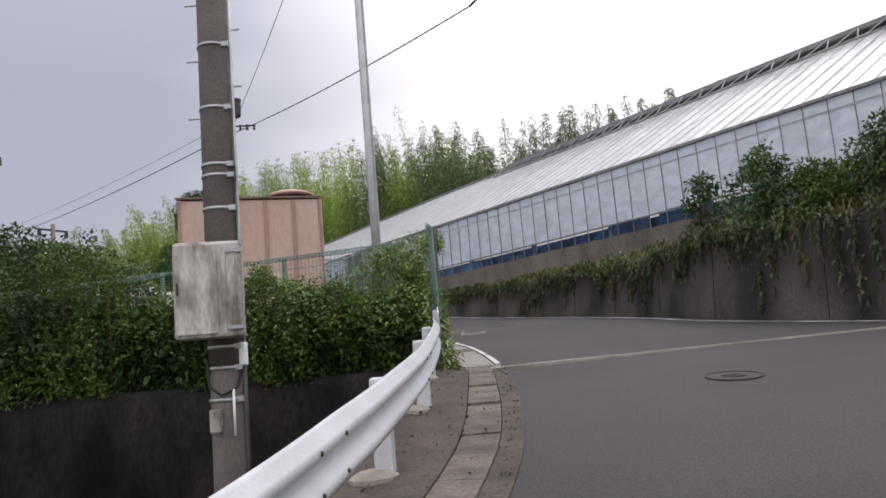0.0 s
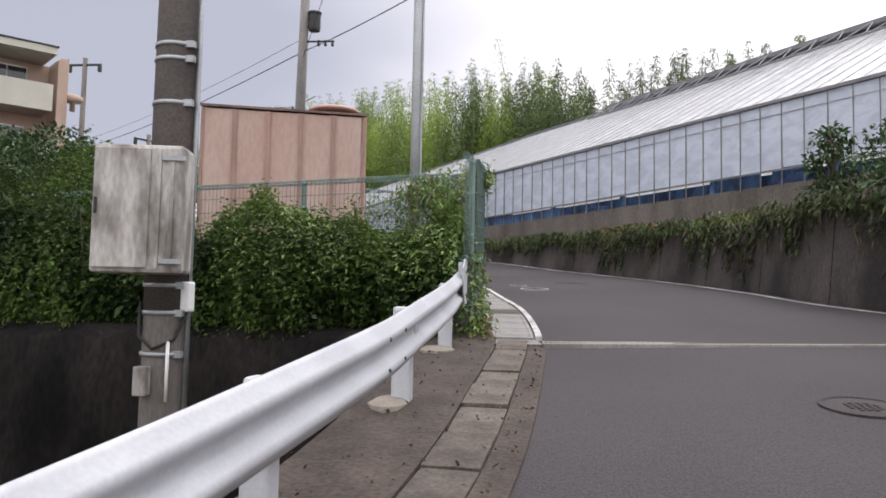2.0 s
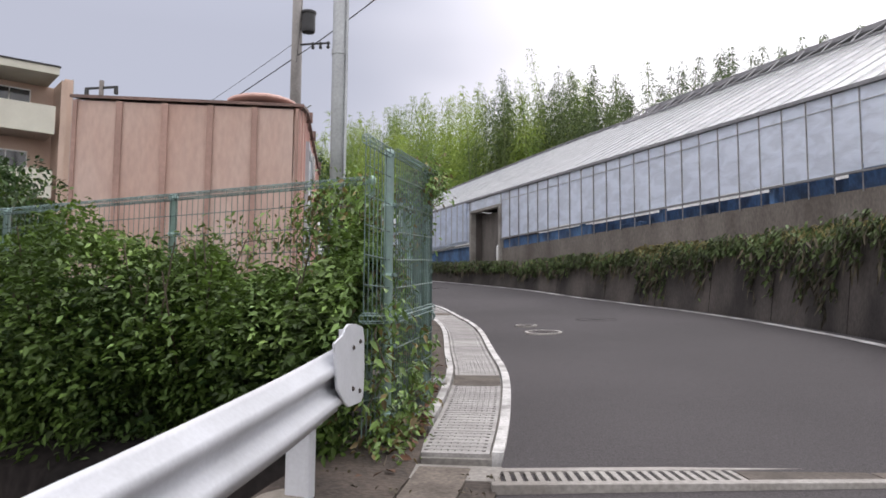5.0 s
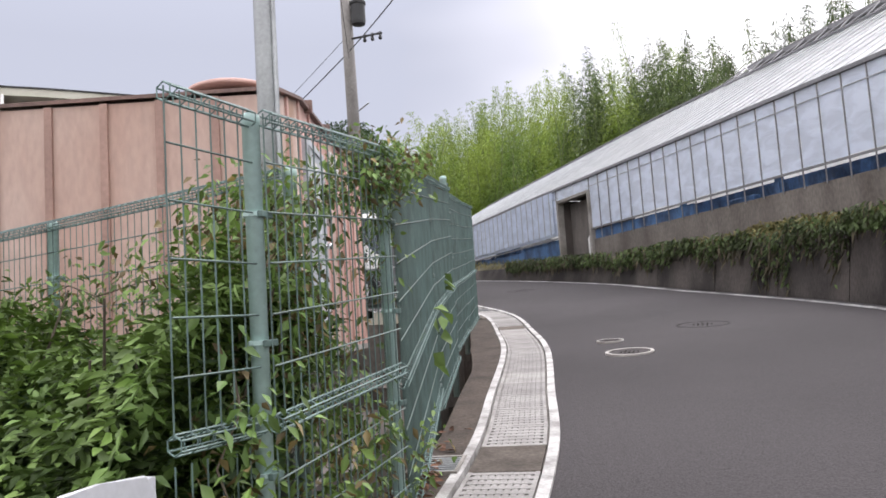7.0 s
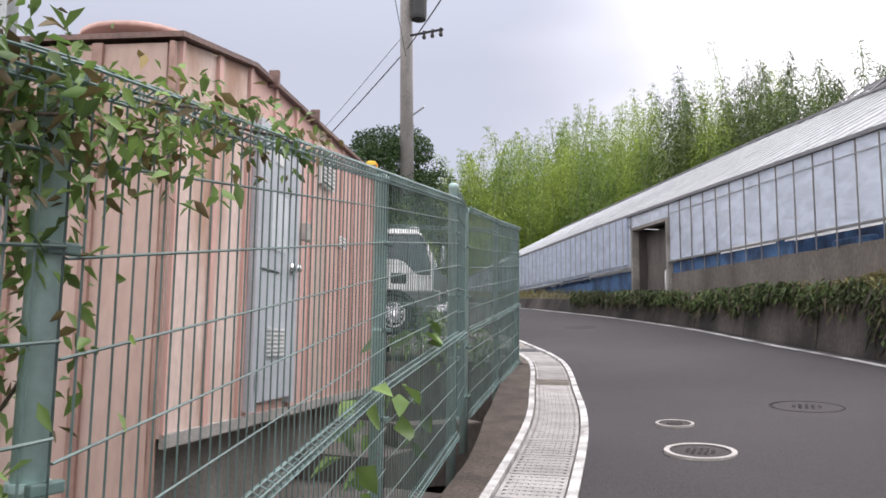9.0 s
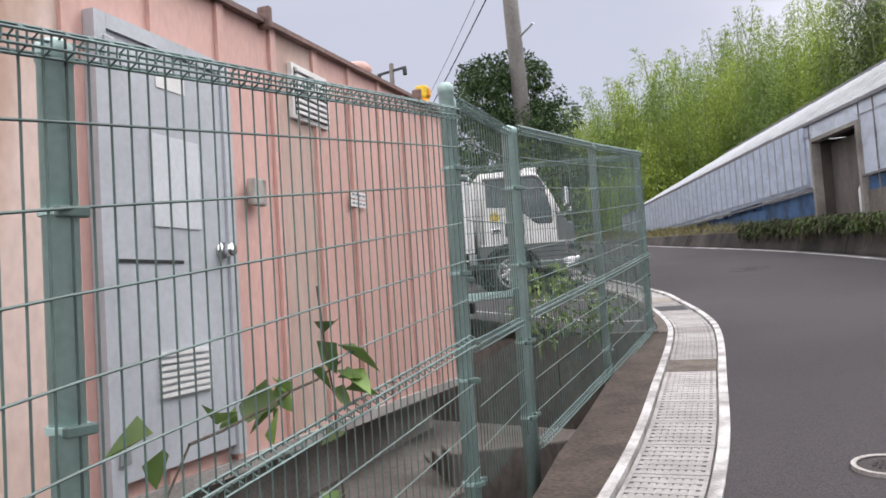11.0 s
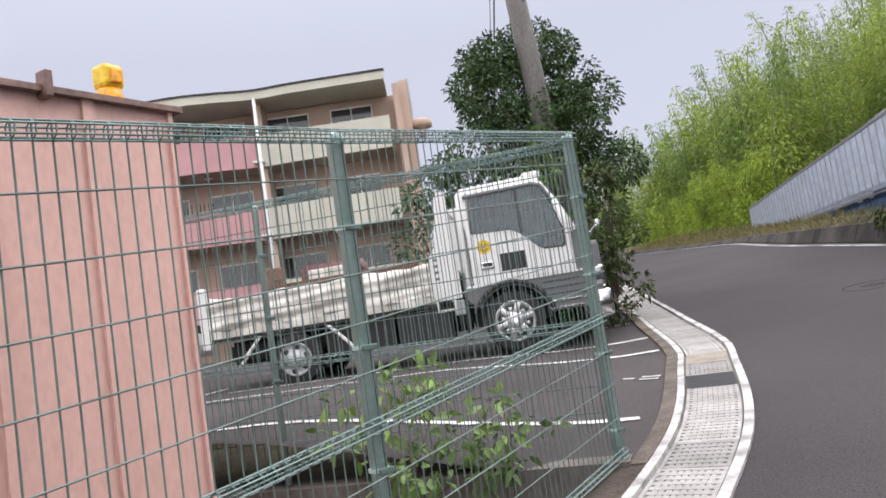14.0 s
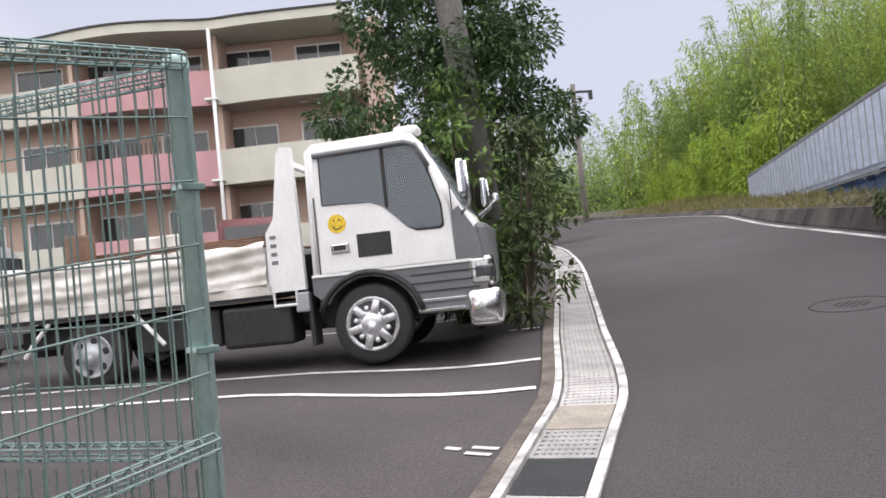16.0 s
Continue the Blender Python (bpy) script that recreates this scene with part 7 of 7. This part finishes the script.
# bamboo grove and woods on the hill
def grove(name, label, places, seed, mat, n_leaf, leaf, culm_h, lean, arch_by, low=0.12):
    rng = np.random.default_rng(seed)
    P, D, items, z_sort = [], [], [], []
    for (x, y, z) in places:
        h = (culm_h(x, y, z) if callable(culm_h) else culm_h) * rng.uniform(0.70, 1.06)
        a = rng.random() * math.tau
        tip = np.array((math.cos(a), math.sin(a))) * lean * h * rng.uniform(0.3, 1.2)
        curve = lambda s: np.array((x + tip[0] * s ** 2.2, y + tip[1] * s ** 2.2, z + h * (s - arch_by * s ** 4)))
        for s0, s1 in ((0, 0.35), (0.35, 0.7), (0.7, 0.95)):
            items.append((curve(s0), curve(s1), 0.045 * (1.1 - s0)))
        whorls = 30
        for w in range(whorls):
            s = low + (1 - low) * (w + rng.random() * 0.8) / whorls
            c = curve(s)
            reach = (h * 0.20 * (1.0 - min(s, 1.0)) ** 0.75 + 0.06) * rng.uniform(0.65, 1.25)
            m = 9 + int(n_leaf / whorls * 1.9 * reach / (h * 0.20))
            d = on_sphere(rng, m)
            r = reach * rng.random((m, 1)) ** 0.6
            z_sort.append(np.full(m, 1.15 - 0.35 * s))
            P.append(c + d * r * (1, 1, 0.32) + np.c_[np.zeros((m, 2)), -0.35 * r[:, 0]])
            D.append(d * (1, 1, 0.4) + rng.normal(size=(m, 3)) * 0.35 + (0, 0, -0.35))
    P, D = np.vstack(P), np.vstack(D)
    t = thing(name, label, "bamboo" if "bamboo" in name else "trees", kind="stuff")
    leaves("foliage", P, D, rng.uniform(0.5, 1.2, len(P)) * leaf * np.concatenate(z_sort), 0.22, mat, t, rng=rng, droop=0.3, plain=True)
    wires("culms", items, M_CULM, t, "", 5)
    return t


def hill(u, d):
    return float(np.interp(d, (12, 15, 26, 32, 45, 70), (3.9, 4.2, 4.6, 5.5, 9, 14))) + 0.02 * max(0, u - 46)


rng = np.random.default_rng(121)


def spread(count, u0, u1, d0, d1, edge=None):
    """Places between two distances from the greenhouse line."""
    got = []
    for _ in range(count):
        u = rng.uniform(u0, u1)
        d = edge(u) + abs(rng.normal()) * d1 if edge else rng.uniform(d0, d1)
        p = gh(u, d, 0)
        got.append((p.x, p.y, hill(u, d) - 0.25))
    return got


def crest(x, y, z):
    """Height of the trees behind the greenhouse, rising along the hill."""
    u, d = -0.5878 * x + 0.8090 * y, 0.8090 * x + 0.5878 * y
    top = float(np.interp(u * 29 / d, (14, 22, 27, 32, 36, 40, 47, 55, 65, 80), (12.2, 12.6, 13.7, 14.6, 14.9, 17.0, 18.4, 19.6, 21.5, 23.5)))
    return 1.6 + (top - 1.6) * d / 29 - z


def lane_crest(x, y, z):
    d = 0.8090 * x + 0.5878 * y
    return 9.8 + 0.36 * max(0, d - 14)


edge = lambda u: 15.6 - (u - 46) * 0.17
grove("bamboo_grove", "tall bright yellow-green bamboo grove beside the lane", spread(190, 47.6, 72, 0, 6.5, lambda u: edge(u) + 1.5), 131, M_LEAF_BAMBOO, 1200, 0.27, lane_crest, 0.17, 0.06)
grove("bamboo_grove", "young bright green bamboo at the lane edge", spread(120, 46.9, 64, 0, 1.8, edge), 132, M_LEAF_YOUNG, 900, 0.21, 4.6, 0.26, 0.10)
grove("bamboo_grove", "tall green bamboo behind the greenhouse", spread(160, 41, 86, 27.5, 36), 136, M_LEAF_BAMBOO, 1250, 0.32, crest, 0.07, 0.03, 0.42)
grove("hill_woods", "dark green trees on the hill behind the greenhouse", spread(140, 15, 50, 27.5, 35), 133, M_LEAF_WOOD, 1550, 0.28, crest, 0.03, 0.01, 0.45)
grove("bamboo_grove", "distant yellow-green bamboo on the hill", [p for p in spread(200, 62, 112, -8, 32) if p[0] * 0.809 + p[1] * 0.588 > 2.5 + np.interp(p[0] * -0.588 + p[1] * 0.809, (46, 56, 71, 88, 112), (16, 13, 8, 0, -8))], 134, M_LEAF_BAMBOO, 700, 0.42, 12.6, 0.18, 0.07)
spots = [(x, y, 2.0) for x, y in zip(rng.uniform(-62, -34, 60), rng.uniform(52, 92, 60))]
grove("hill_woods", "distant green trees beyond the apartment block", spots, 135, M_LEAF_WOOD, 360, 0.6, 9.0, 0.2, 0.06)

# dead leaves and twigs on the verge
rng = np.random.default_rng(141)
n = 260
P = np.c_[rng.normal(size=n) * 0.14 + 0.0, rng.normal(size=n) * 0.6 + 9.9, np.zeros(n)]
P[:, 0] = np.clip(P[:, 0] * 0.5 - 0.16, -0.32, -0.10) - (P[:, 1] - 9.9) * 0.14
P[:, 2] = [hz(y) + 0.035 for y in P[:, 1]]
M_DEAD = material("dead_leaf", (0.16, 0.075, 0.04), (0.09, 0.045, 0.03), 0.8, scale=6, fine=30, island=0.5, bump=0)
tagged(leaves("leaf_litter", P, np.c_[rng.normal(size=(n, 2)), rng.normal(size=n) * 0.15], rng.uniform(0.04, 0.09, n), 0.5, M_DEAD, rng=rng), "scattered brown dead leaves beside the gutter", "leaf litter", kind="stuff")
n = 1500
i = rng.integers(0, len(A0), n)
off = rng.choice((0.06, 0.42, 0.75), n, p=(0.4, 0.3, 0.3)) + rng.normal(size=n) * (0.035, 0.16)[1] * rng.random(n)
P = A0[i] + A0n[i] * np.clip(off, 0.02, 0.92)[:, None] + rng.normal(size=(n, 2)) * 0.02
P = np.c_[P, [hz(y) + 0.034 for y in P[:, 1]]]
tagged(leaves("soil_crumbs", P, np.c_[rng.normal(size=(n, 2)), rng.normal(size=n) * 0.5], rng.uniform(0.008, 0.03, n), 0.7, M_CREEPER, rng=rng), "brown crumbs of soil and dry leaf on the verge", "leaf litter", kind="stuff")
inlet = thing("drain_inlet", "small rusty slotted drain inlet in the dirt verge", "drain", m=Matrix.Translation((-0.26, 10.8, hz(10.8) + 0.03)) @ pose(0, 0, 0, 4.5, 0, 8))
part("frame", boxes(((-0.14, -0.16, -0.03), (-0.12, 0.16, 0.008)), ((0.12, -0.16, -0.03), (0.14, 0.16, 0.008)), ((-0.12, -0.16, -0.03), (0.12, -0.14, 0.008)), ((-0.12, 0.14, -0.03), (0.12, 0.16, 0.008))), M_CONC, inlet)
for y in np.linspace(-0.12, 0.12, 7):
    part("grate_bar", boxes(((-0.12, y - 0.008, -0.02), (0.12, y + 0.008, 0.004))), M_STEEL, inlet)
